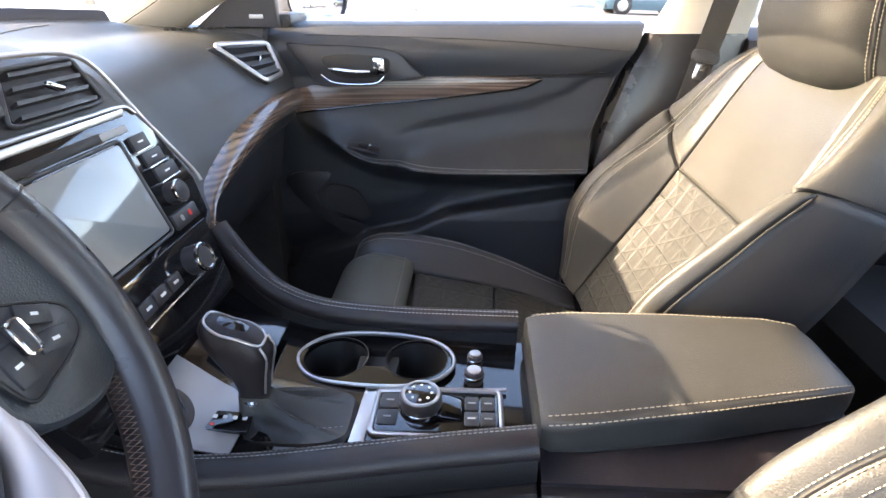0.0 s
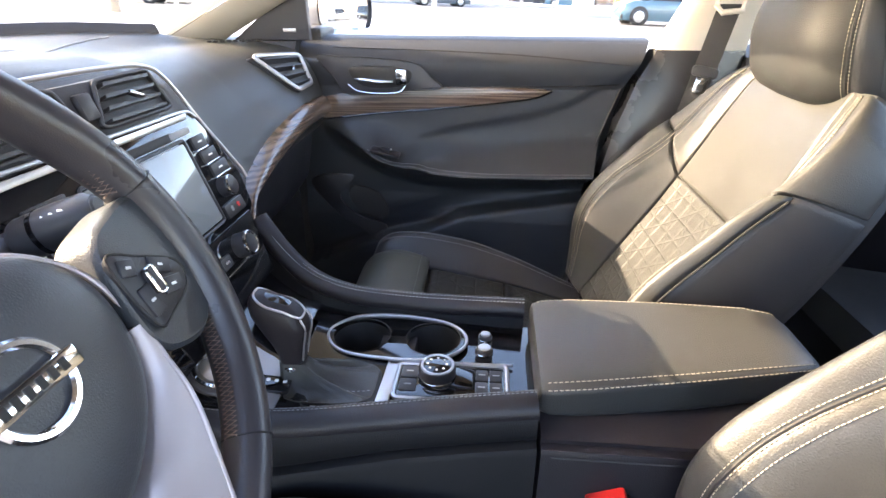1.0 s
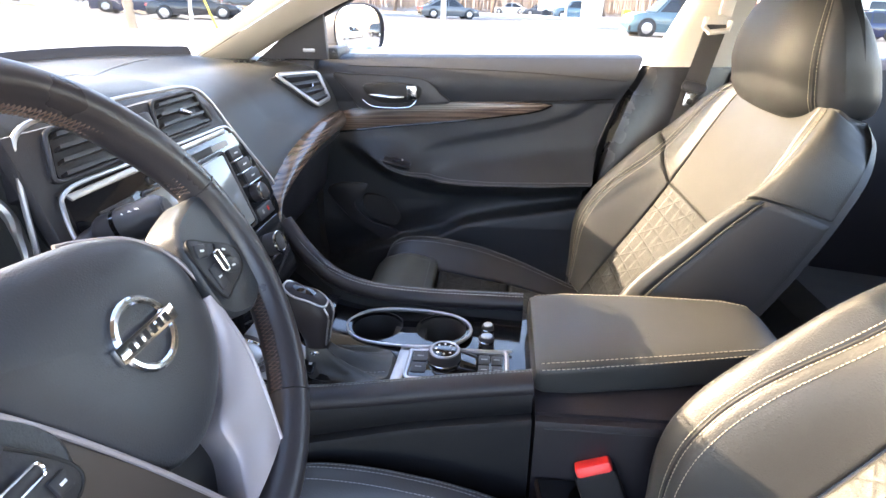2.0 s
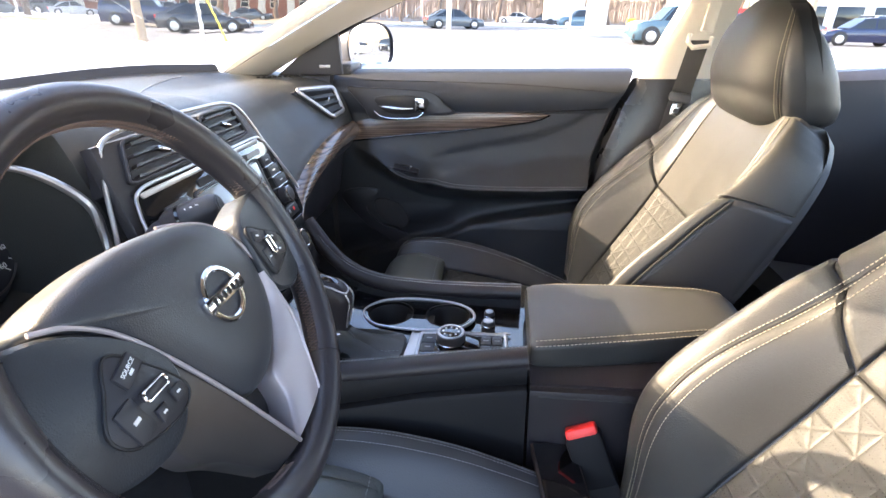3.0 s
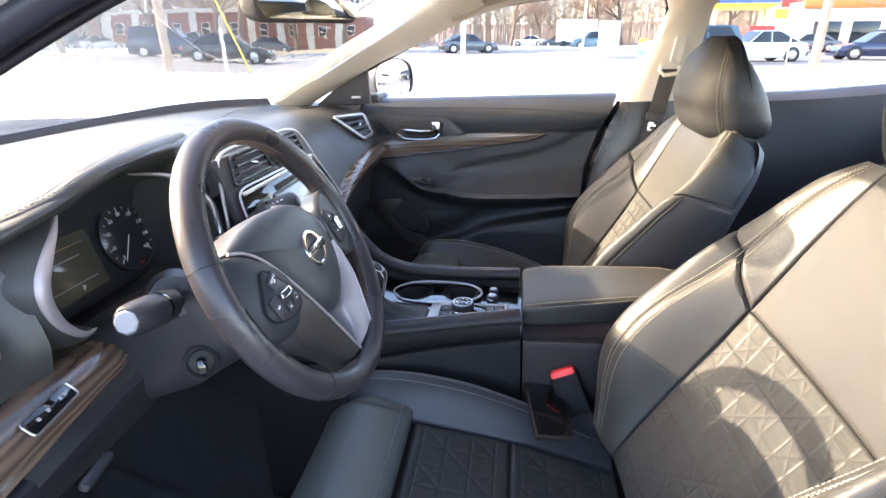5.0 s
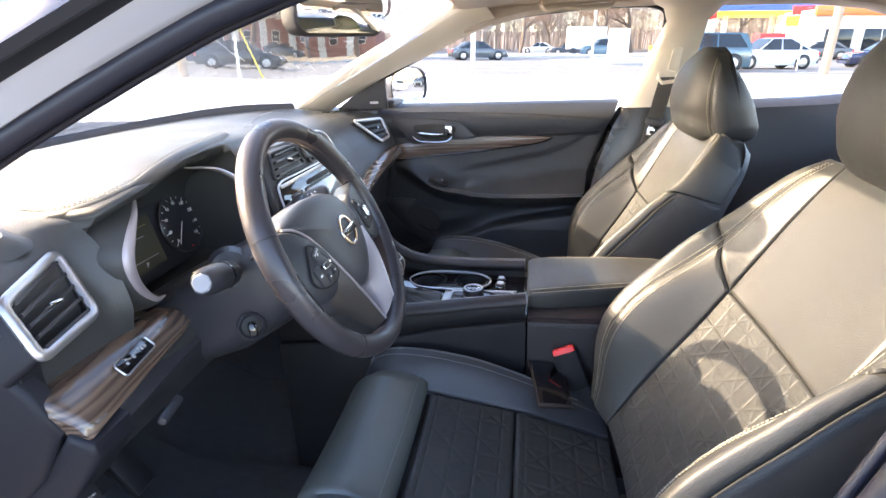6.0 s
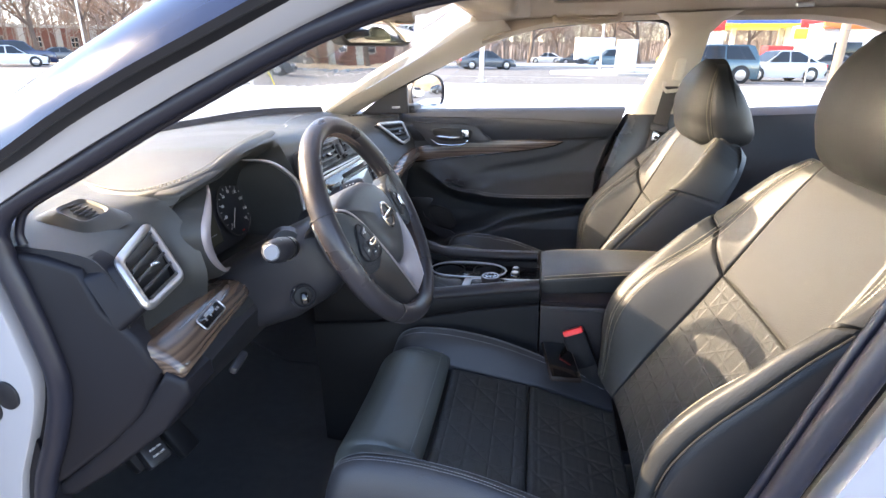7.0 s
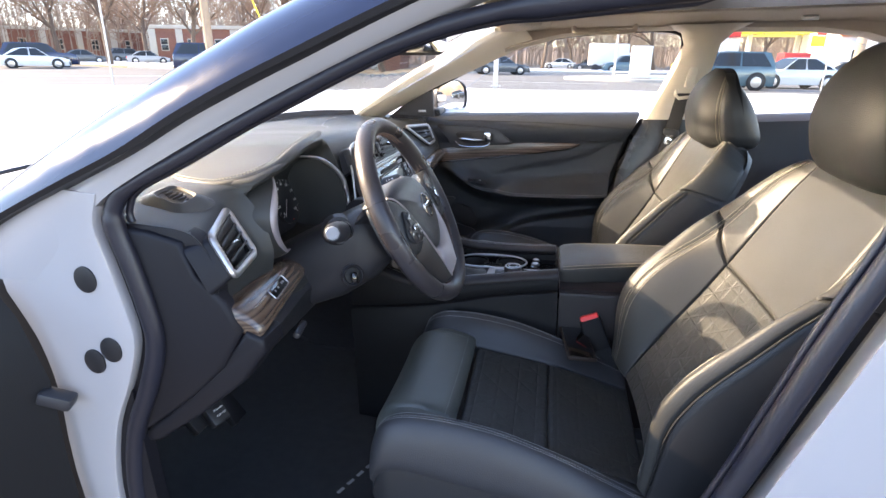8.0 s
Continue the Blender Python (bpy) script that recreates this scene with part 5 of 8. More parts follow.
# left arm matches the right one; its dark reflection is put into the colour
leg([(-0.068, -0.002, 0.007), (-0.051, -0.036, 0.008), (-0.036, -0.066, 0.008), (-0.014, -0.115, 0.006), (0.003, -0.152, 0.003)], [(-0.074, -0.004, 0.003), (-0.089, -0.050, -0.008), (-0.080, -0.086, -0.013), (-0.056, -0.112, -0.013), (-0.026, -0.154, -0.010)], GUNMETAL, "satin V-shaped trim arm with a dark reflection painted in")
leg([(0.086, -0.018, 0.004), (0.078, -0.048, 0.000), (0.056, -0.078, -0.002), (0.034, -0.096, -0.003), (0.029, -0.122, -0.003), (0.004, -0.153, 0.000)], [(0.094, -0.018, 0.010), (0.091, -0.045, 0.010), (0.086, -0.080, 0.010), (0.081, -0.104, 0.009), (0.075, -0.122, 0.008), (0.066, -0.143, 0.005)], SATIN, "satin silver V-shaped trim arm")
for line in ([(-0.128, 0.053, 0.006), (-0.106, 0.043, 0.009), (-0.084, 0.022, 0.010), (-0.062, -0.014, 0.010), (-0.036, -0.066, 0.009), (-0.014, -0.115, 0.007), (0.003, -0.152, 0.004)],
             [(0.020, 0.0655, -0.006), (0.040, 0.0595, -0.004), (0.068, 0.0465, -0.001), (0.088, 0.0215, 0.003), (0.0925, -0.012, 0.007), (0.091, -0.045, 0.009), (0.086, -0.080, 0.010), (0.066, -0.143, 0.005)]):
    part("trim_line", tube([WM @ Vector(p) for p in catmull(line, 50)], 0.0019, 8), SATIN, SW, "thin satin silver trim line")
# added near-black plate stands for the shaded gap between the lower spokes
part("spoke_gap_shade", loft([[WM @ Vector((x, y, z)) for x, y in ((-0.050, -0.06), (0.05, -0.06), (0.052, -0.150), (-0.012, -0.155))] for z in (-0.034, -0.026)]), DARK, SW)
# column shroud, stalks and lock
COL = thing("steering_column", "black plastic steering column cover with two stalks", "steering column", (-0.40, -0.381, 0.80))
WN = np.array((math.cos(WT), 0, math.sin(WT)))
WU = np.array((-math.sin(WT), 0, math.cos(WT)))
loops = []
for d, hw, up, dn in ((-0.30, 0.085, 0.050, 0.085), (-0.20, 0.085, 0.052, 0.095), (-0.12, 0.078, 0.052, 0.085), (-0.085, 0.070, 0.050, 0.070), (-0.072, 0.055, 0.040, 0.055)):
    c = np.array(WC) + WN * d
    lp = []
    for k in range(32):
        a = 2 * math.pi * k / 32
        cc, ss = math.cos(a), math.sin(a)
        lp.append(c + np.array((0, hw * math.copysign(abs(cc) ** 0.55, cc), 0)) + WU * ((up if ss > 0 else dn) * math.copysign(abs(ss) ** 0.6, ss)))
    loops.append(lp)
part("shroud", loft(loops), HARD, COL, "dark grey column cover")
LK = frame_of((-0.318, -0.462, 0.822), (0.55, -0.75, 0.25))
part("lock_ring", disc(0.021, 0.010, LK, 0.003, 32, 0.015), HARD, COL)
part("lock_core", disc(0.015, 0.004, LK, 0.001, 24), DARK, COL)
part("adjuster", block(0.012, 0.02, 0.024, LK @ Matrix.Translation((0, -0.003, 0.008)), 0.004), PIANO, COL, "small black adjuster knob")
for sg in (-1, 1):
    base = np.array((-0.345, -0.381 + sg * 0.065, 0.905))
    k0, k1 = (np.array((-0.308, -0.507, 0.924)), np.array((-0.299, -0.582, 0.943))) if sg < 0 else (np.array((-0.350, -0.193, 0.925)), np.array((-0.291, -0.175, 0.947)))
    d = k1 - k0
    part("stalk_cup", tube([base - (k0 - base) * 0.05, base + (k0 - base) * 0.22], [0.032, 0.025], 24), HARD, COL)
    part("stalk", tube(catmull([base, base + (k0 - base) * 0.6, k0 - d * 0.15, k0 + d * 0.1], 14), 0.0105, 14), HARD, COL, "black control stalk")
    part("stalk_knob", tube([k0 - d * 0.02, k0 + d * 0.06, k0 + d * 0.5, k0 + d * 0.90, k1], [0.0140, 0.0172, 0.0182, 0.0170, 0.0130], 14), HARD, COL, "dark grey stalk knob")
    part("stalk_ring", tube([k0 + d * 0.28, k0 + d * 0.34], [0.0184, 0.0186], 14), PIANO, COL)
    # left cap is a lighter copy: light on its outer face is in the colour
    part("stalk_cap", tube([k1 - d * 0.01, k1 + d * 0.02], [0.0128, 0.0105], 8), LITCAP if sg < 0 else HARD, COL, "stalk cap with its lit face painted light grey" if sg < 0 else "black stalk cap")
    side = np.array((0.25, -0.6, 0.76)) if sg > 0 else np.array((0.35, -0.25, 0.90))
    for k in range(3):
        part("stalk_mark", block(0.0050, 0.0015, 0.0012, frame_of(k0 + d * (0.42 + 0.10 * k) + side * 0.0180, side), 0, 1), WHITEPRINT, COL)
# ---- dashboard ----
DASH = thing("dashboard", "black dashboard with stitched upper pad, silver vent frames and wood trim", "dashboard", (-0.6, 0, 0.70))
SECT = []


def section(y, *outline):
    """One cross-section of the dashboard at y, from the windscreen round to the knees."""
    SECT.append((y, list(outline)))


section(-0.716, (-0.86, 0.985), (-0.72, 0.992), (-0.62, 0.992), (-0.54, 0.989), (-0.474, 0.982), (-0.444, 0.966), (-0.426, 0.925), (-0.428, 0.870), (-0.43, 0.78), (-0.62, 0.63))
section(-0.640, (-0.95, 0.992), (-0.76, 1.004), (-0.62, 1.006), (-0.54, 1.001), (-0.490, 0.990), (-0.462, 0.968), (-0.438, 0.918), (-0.430, 0.868), (-0.43, 0.78), (-0.60, 0.63))
section(-0.580, (-0.98, 0.994), (-0.78, 1.008), (-0.62, 1.015), (-0.53, 1.010), (-0.498, 0.996), (-0.470, 0.960), (-0.440, 0.905), (-0.432, 0.860), (-0.43, 0.78), (-0.60, 0.64))
section(-0.553, (-0.98, 0.996), (-0.78, 1.007), (-0.62, 1.014), (-0.505, 1.013), (-0.465, 0.998), (-0.436, 0.955), (-0.422, 0.900), (-0.428, 0.858), (-0.43, 0.78), (-0.60, 0.64))
section(-0.547, (-0.98, 0.998), (-0.78, 1.006), (-0.60, 1.013), (-0.462, 1.018), (-0.46, 0.998), (-0.530, 0.965), (-0.545, 0.870), (-0.425, 0.842), (-0.42, 0.78), (-0.60, 0.64))
section(-0.500, (-1.00, 1.00), (-0.80, 1.010), (-0.60, 1.025), (-0.435, 1.036), (-0.435, 1.016), (-0.530, 0.985), (-0.560, 0.860), (-0.430, 0.832), (-0.42, 0.78), (-0.60, 0.64))
section(-0.400, (-1.02, 1.00), (-0.82, 1.034), (-0.62, 1.054), (-0.438, 1.057), (-0.438, 1.037), (-0.540, 1.000), (-0.565, 0.845), (-0.430, 0.825), (-0.43, 0.76), (-0.60, 0.64))
section(-0.300, (-1.04, 1.00), (-0.82, 1.038), (-0.62, 1.056), (-0.458, 1.057), (-0.450, 1.036), (-0.540, 0.995), (-0.565, 0.845), (-0.430, 0.828), (-0.43, 0.76), (-0.60, 0.64))
section(-0.225, (-1.05, 1.00), (-0.82, 1.038), (-0.62, 1.053), (-0.478, 1.052), (-0.465, 1.032), (-0.540, 0.975), (-0.555, 0.860), (-0.440, 0.838), (-0.43, 0.76), (-0.60, 0.64))
section(-0.198, (-1.05, 1.00), (-0.82, 1.036), (-0.62, 1.050), (-0.490, 1.048), (-0.462, 1.036), (-0.445, 1.005), (-0.415, 0.930), (-0.370, 0.830), (-0.37, 0.76), (-0.55, 0.62))
section(0.000, (-1.05, 1.00), (-0.82, 1.030), (-0.62, 1.042), (-0.520, 1.040), (-0.470, 1.032), (-0.435, 1.010), (-0.390, 0.930), (-0.352, 0.830), (-0.335, 0.76), (-0.50, 0.60))
section(0.120, (-1.03, 1.00), (-0.80, 1.022), (-0.62, 1.034), (-0.520, 1.032), (-0.470, 1.025), (-0.435, 1.005), (-0.390, 0.930), (-0.352, 0.830), (-0.335, 0.76), (-0.50, 0.60))
section(0.200, (-1.01, 1.00), (-0.78, 1.018), (-0.62, 1.022), (-0.540, 1.015), (-0.495, 0.998), (-0.460, 0.965), (-0.420, 0.890), (-0.385, 0.820), (-0.36, 0.77), (-0.55, 0.66))
section(0.300, (-0.98, 1.00), (-0.78, 1.010), (-0.64, 1.010), (-0.560, 1.000), (-0.510, 0.980), (-0.475, 0.950), (-0.435, 0.890), (-0.395, 0.835), (-0.40, 0.77), (-0.60, 0.68))
section(0.450, (-0.93, 1.00), (-0.76, 1.005), (-0.64, 1.005), (-0.570, 0.998), (-0.520, 0.982), (-0.485, 0.958), (-0.445, 0.910), (-0.392, 0.865), (-0.41, 0.79), (-0.62, 0.70))
section(0.600, (-0.86, 1.00), (-0.72, 1.003), (-0.62, 1.003), (-0.560, 0.998), (-0.510, 0.985), (-0.470, 0.962), (-0.425, 0.915), (-0.380, 0.873), (-0.41, 0.80), (-0.62, 0.70))
section(0.735, (-0.80, 1.00), (-0.66, 1.003), (-0.56, 1.000), (-0.500, 0.995), (-0.450, 0.985), (-0.420, 0.965), (-0.395, 0.920), (-0.385, 0.865), (-0.41, 0.80), (-0.60, 0.70))
# the dashboard ends against the foot of the windscreen
FOOT = [(-0.60, -0.720, 1.020), (-0.40, -0.860, 1.036), (-0.20, -0.920, 1.040), (0.0, -0.915, 1.042), (0.20, -0.880, 1.046), (0.40, -0.810, 1.050), (0.60, -0.684, 1.040)]
for y, c in SECT:
    if -0.6 <= y <= 0.6:
        fx, fz = (float(v) for v in lerp(FOOT, y))
        c[0] = (fx + 0.005, fz - 0.014)
        c[1] = ((fx + c[2][0]) / 2, (fz - 0.014 + c[2][1]) / 2 + 0.004)
FOOTLINE = catmull([(x, y, z) for y, x, z in FOOT], 60)
solo("windscreen_border", loft([[p + np.array((0.012, 0, -0.020)), p + np.array((0.004, 0, 0.000)), p + np.array((-0.004, 0, 0.004)), p + np.array((-0.010, 0, -0.020))] for p in FOOTLINE]), RUBBER, "black border along the foot of the windscreen", "trim", kind="structure")
ys = sorted(set([s[0] for s in SECT] + list(np.linspace(-0.716, 0.735, 90).round(4))))
loops = []
for y in ys:
    ctrl = [(float(np.interp(y, [s[0] for s in SECT], [s[1][k][0] for s in SECT])), float(np.interp(y, [s[0] for s in SECT], [s[1][k][1] for s in SECT]))) for k in range(10)]
    line = catmull(ctrl, 64)
    loops.append([(p[0], y, p[1]) for p in line])
loops = [[np.array(p) for p in lp] for lp in loops]
L = np.array(loops)
for _ in range(2):
    M = L.copy()
    M[1:-1] = 0.25 * L[:-2] + 0.5 * L[1:-1] + 0.25 * L[2:]
    keep = np.array([(-0.57 < y < -0.53) or (-0.235 < y < -0.195) for y in ys])
    M[keep] = L[keep]
    L = M
body = loft([list(lp) for lp in L], closed=False, caps=False)
part("dash_body", body, DASHSKIN, DASH, "black grained dashboard skin")


def dash_at(y, frac):
    """A point on the dashboard skin: frac 0 at the windscreen, 1 under the knees."""
    k = min(61.999, frac * 63)
    a = [np.interp(y, ys, L[:, int(k) + d, c]) for d in (0, 1) for c in (0, 2)]
    f = k - int(k)
    return np.array((a[0] * (1 - f) + a[2] * f, y, a[1] * (1 - f) + a[3] * f))


# stitched edge of the upper pad, over the instruments and along to the passenger side
PADEDGE = catmull([(-0.80, -0.410, 1.018), (-0.68, -0.484, 1.022), (-0.57, -0.540, 1.019), (-0.505, -0.550, 1.018), (-0.458, -0.530, 1.027), (-0.430, -0.490, 1.040), (-0.425, -0.450, 1.052), (-0.432, -0.380, 1.060), (-0.450, -0.300, 1.060), (-0.475, -0.220, 1.055), (-0.510, -0.120, 1.050)], 80)
part("pad_roll", tube([p + (-0.004, 0.004, -0.010) for p in PADEDGE], 0.011, 12), DASHSKIN, DASH, "rolled leather-look pad edge")
for d in (0.0, 0.007):
    part("stitching", stitches([p + (-0.004 - d, 0.003, 0.0015 + 0.0004 * (d > 0)) for p in PADEDGE], 0.0060, 0.0040, 0.0006), THREAD, DASH, "cream stitching")
part("pad_crease", tube([dash_at(y, f) + (0, 0, 0.0008) for y, f in zip(np.linspace(0.02, 0.48, 60), np.linspace(0.30, 0.10, 60))], 0.0010, 5), GREYPRINT, DASH, "light dashboard seam")


def vent(corners, parent, name, label, slats, frame_mat, handle=True, width=0.010):
    """A vent in a four-cornered frame: rounded silver rim, dark throat, slats and a tab. Corners run round, seen from the seats."""
    C = [np.array(c, float) for c in corners]
    mid = sum(C) / 4
    n = np.cross(C[1] - C[0], C[3] - C[0])
    n /= np.linalg.norm(n)
    if n[0] < 0:
        n = -n
    path = []
    for k in range(4):
        a, b, c = C[k - 1], C[k], C[(k + 1) % 4]
        f = 0.13
        p, q = b + (a - b) * f, b + (c - b) * f
        for u in np.linspace(0, 1, 6):
            path.append((1 - u) ** 2 * p + 2 * u * (1 - u) * b + u * u * q)
    V = part(name, tube(path, width / 2, 10, True, 0.8, n), frame_mat, parent, label)
    flare = [[mid + (p - mid) * g - n * d for p in path] for g, d in ((1.0, 0.001), (1.07, 0.006), (1.16, 0.018), (1.26, 0.040))]
    # darker than the dash skin: the surround's side shade is in its colour
    part("vent_surround", loft(flare, True, False), ENDSHADE, V, "vent surround flowing into the dashboard, shade in its colour")
    inner = [mid + (p - mid) * 0.93 for p in path]
    # throat shade is put into the near-black colour
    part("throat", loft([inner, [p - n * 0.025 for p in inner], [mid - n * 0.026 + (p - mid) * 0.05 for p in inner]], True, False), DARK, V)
    for k in range(slats):
        u = (k + 0.5) / slats
        a, b = C[0] + (C[3] - C[0]) * u, C[1] + (C[2] - C[1]) * u
        a, b = a + (b - a) * 0.09, b + (a - b) * 0.09
        up = (C[3] - C[0]) / np.linalg.norm(C[3] - C[0])
        t = 0.0040
        lp = [[e + n * 0.004 + up * t * 0.4, e + n * 0.004 - up * t * 0.6, e - n * 0.010 - up * t * 1.4, e - n * 0.010 - up * t * 0.4] for e in (a, b)]
        part("slat", loft(lp), HARD, V)
    if handle:
        up = (C[3] - C[0]) / np.linalg.norm(C[3] - C[0])
        part("tab", block(0.020, 0.0045, 0.008, frame_of(mid + n * 0.006, n, up), 0.0015), CHROME, V, "chrome vent tab")
    return V


vent([(-0.402, -0.708, 0.913), (-0.425, -0.607, 0.913), (-0.479, -0.585, 0.978), (-0.432, -0.704, 0.969)], DASH, "side_vent", "air vent in a wide satin silver frame", 5, SILVER, True, 0.013)
vent([(-0.402, 0.625, 0.912), (-0.398, 0.705, 0.915), (-0.425, 0.715, 0.975), (-0.478, 0.582, 0.983)], DASH, "side_vent", "air vent in a satin silver frame", 4, SILVER, True, 0.011)
# demister outlet on top
DC = [np.array(c) for c in ((-0.510, -0.658, 1.001), (-0.504, -0.612, 1.008), (-0.560, -0.598, 1.020), (-0.570, -0.642, 1.014))]
DMID = sum(DC) / 4
DN = np.cross(DC[1] - DC[0], DC[3] - DC[0])
DN = DN / np.linalg.norm(DN)
droop = []
for k in range(4):
    a, b, c = DC[k - 1], DC[k], DC[(k + 1) % 4]
    p, q = b + (a - b) * 0.28, b + (c - b) * 0.28
    droop += [(1 - u) ** 2 * p + 2 * u * (1 - u) * b + u * u * q for u in np.linspace(0, 1, 6)]
around = lambda g, d: [DMID + (p - DMID) * g + DN * d for p in droop]
dv = part("demister", loft([around(1.85, -0.0125), around(1.40, -0.0050), around(1.12, -0.0005), around(1.03, 0.0010), around(0.94, 0.0010), around(0.84, -0.0015), around(0.80, -0.004)], True, False), DASHSKIN, DASH, "small demister outlet in a lozenge frame")
# near-black floor paints the shade below the slats
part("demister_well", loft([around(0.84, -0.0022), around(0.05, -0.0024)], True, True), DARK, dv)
part("demister_rim", tube(around(0.98, 0.0008), 0.0011, 6, True), GUNMETAL, dv)
for k in range(6):
    u = (k + 0.75) / 6.5
    a, b = DC[0] + (DC[3] - DC[0]) * u, DC[1] + (DC[2] - DC[1]) * u
    s_ = 0.24 + 0.06 * abs(k - 2.5)
    a, b = a + (b - a) * s_, b + (a - b) * s_
    e = (b - a) / np.linalg.norm(b - a)
    part("demister_slat", block(0.0022, np.linalg.norm(b - a), 0.0024, frame_of((a + b) / 2 - DN * 0.0004, DN, e), 0.0005, 1), HARD, dv)
# defroster teeth by the far pillar
for k in range(9):
    part("defroster_slot", block(0.010, 0.007, 0.004, pose(-0.60 + 0.012 * k, 0.655 + 0.006 * k, 1.004, 0, 0, 25), 0.001, 1), DARK, DASH)

# ---- instruments ----
IM = frame_of((-0.548, -0.385, 0.915), (0.97, 0, 0.24))
# lighter than gloss black: hazy reflection on the dials is in the colour
CLUSTERHAZE = material("instrument_face_hazed", (0.024, 0.025, 0.030), 0.28, coat=0.3, vary=0.1, vscale=20)
CL = part("instrument_panel", plate(rounded(0.335, 0.135, 0.05), 0.004, IM, 0.001), CLUSTERHAZE, DASH, "dark instrument panel with two round dials")
for gx, red in ((-0.112, 0), (0.122, 1)):
    G = IM @ Matrix.Translation((gx, -0.004, 0.006))
    part("dial", disc(0.052, 0.002, G, 0.0005, 48), CLUSTERHAZE, CL, "round black dial with white ticks")
    part("dial_ring", disc(0.0540, 0.004, G, 0.0012, 48, 0.0520), GUNMETAL, CL, "dark dial ring")
    for k in range(17):
        a = radians(225 - 270 * k / 16)
        ln = 0.007 if k % 2 == 0 else 0.004
        r = 0.048 - ln / 2
        part("tick", block(ln, 0.0012, 0.0004, G @ Matrix.Translation((r * math.cos(a), r * math.sin(a), 0.0024)) @ Matrix.Rotation(a, 4, "Z"), 0, 1), WHITEPRINT, CL)
        if k % 2 == 0 and red:
            lettering(str(k * 10), 0.0085, G @ Matrix.Translation((0.037 * math.cos(a), 0.037 * math.sin(a), 0.0024)), WHITEPRINT, CL, "dial_number")
    a = radians(232)
    part("needle", block(0.044, 0.0016, 0.001, G @ Matrix.Translation((0.020 * math.cos(a), 0.020 * math.sin(a), 0.0035)) @ Matrix.Rotation(a, 4, "Z"), 0.0003, 1), WHITEPRINT, CL)
    if red:
        part("fuel_mark", block(0.008, 0.002, 0.0004, G @ Matrix.Translation((0.004, -0.046, 0.0024)), 0, 1), RED, CL)
# olive base colour stands in for the display's glow
DISPLAY = material("display_painted_glow", (0.085, 0.080, 0.058), 0.16, coat=0.4, vary=0.2, vscale=20)
part("display", plate(rounded(0.098, 0.085, 0.004), 0.002, IM @ Matrix.Translation((0.005, -0.008, 0.005)), 0.0005), DISPLAY, CL, "driver display with its glow painted olive")
for k, (yy, w) in enumerate(((0.020, 0.08), (0.004, 0.05), (-0.032, 0.08))):
    part("display_line", block(w, 0.0012, 0.0004, IM @ Matrix.Translation((0.0, yy, 0.0074)), 0, 1), material("amber_print", (0.30, 0.20, 0.06), 0.5) if k == 0 else GREYPRINT, CL)
lettering("P", 0.011, IM @ Matrix.Translation((0.008, -0.041, 0.0074)), WHITEPRINT, CL)
arc = catmull([(-0.462, -0.455, 1.014), (-0.440, -0.490, 0.999), (-0.424, -0.524, 0.981), (-0.420, -0.541, 0.960), (-0.420, -0.543, 0.936), (-0.420, -0.533, 0.908), (-0.421, -0.510, 0.884), (-0.426, -0.486, 0.878)], 40)
part("hood_ring", tube(arc, [0.0014 + 0.0068 * math.sin(math.pi * (k / 39) ** 0.9) ** 1.2 for k in range(40)], 10, False, 0.5, (0.9, -0.3, 0.2)), SATIN, DASH, "silver instrument surround")
HC = np.array((-0.42, -0.440, 0.945))
outward = [(p - HC) * np.array((0, 1, 1)) / np.linalg.norm((p - HC) * np.array((0, 1, 1))) for p in arc]
hood = [[p + np.array((-0.120, 0.012, 0.0)) - w * 0.004, p + np.array((-0.040, 0.004, 0.0)) - w * 0.002, p + np.array((-0.001, 0, 0)), p + w * 0.006 + np.array((-0.001, 0, 0)), p + w * 0.014 + np.array((-0.012, 0, 0)), p + w * 0.022 + np.array((-0.036, 0, 0)), p + w * 0.026 + np.array((-0.070, 0, 0))] for p, w in zip(arc, outward)]
for lp in hood:
    for q in lp:
        q[2] = min(q[2], 1.002 + 0.35 * max(0.0, q[1] + 0.545))
part("hood_wall", loft(hood, False, False), DASHSKIN, DASH, "black hood wall round the instruments")
arc = catmull([(-0.500, -0.280, 1.016), (-0.455, -0.250, 1.005), (-0.422, -0.221, 0.965), (-0.412, -0.217, 0.925), (-0.408, -0.227, 0.885), (-0.425, -0.260, 0.858)], 36)
part("hood_ring", tube(arc, [0.0015 + 0.004 * math.sin(math.pi * k / 35) for k in range(36)], 8), SILVER, DASH, "silver instrument surround")

# ---- centre stack ----
SM = frame_of((-0.350, 0.0, 0.875), (0.945, 0, 0.326))


def on_stack(x, y, d=0.0):
    return SM @ Matrix.Translation((x, y, d))


panel_out = [(-0.198, 0.094), (-0.20, 0.060), (-0.185, -0.03), (-0.150, -0.075), (0.0, -0.085), (0.120, -0.082), (0.168, -0.055), (0.176, -0.01), (0.150, 0.060), (0.128, 0.088), (0.11, 0.094)]
ST = part("media_panel", plate(panel_out, 0.022, on_stack(0, 0, -0.018), 0.003), PIANO, DASH, "gloss black centre stack with screen and dials")
part("media_frame", tube([SM @ Vector((x, y, 0.004)) for x, y in catmull([(-0.215, 0.02), (-0.206, 0.075), (-0.185, 0.096), (-0.10, 0.096), (0.05, 0.094), (0.118, 0.092), (0.135, 0.082)], 50)], 0.0022, 8), SILVER, ST, "thin silver frame")
part("media_band", plate([(-0.195, 0.0925), (0.118, 0.0905), (0.112, 0.083), (-0.190, 0.085)], 0.004, on_stack(0, 0, 0.002), 0.0015), SILVER, ST, "satin silver strip")
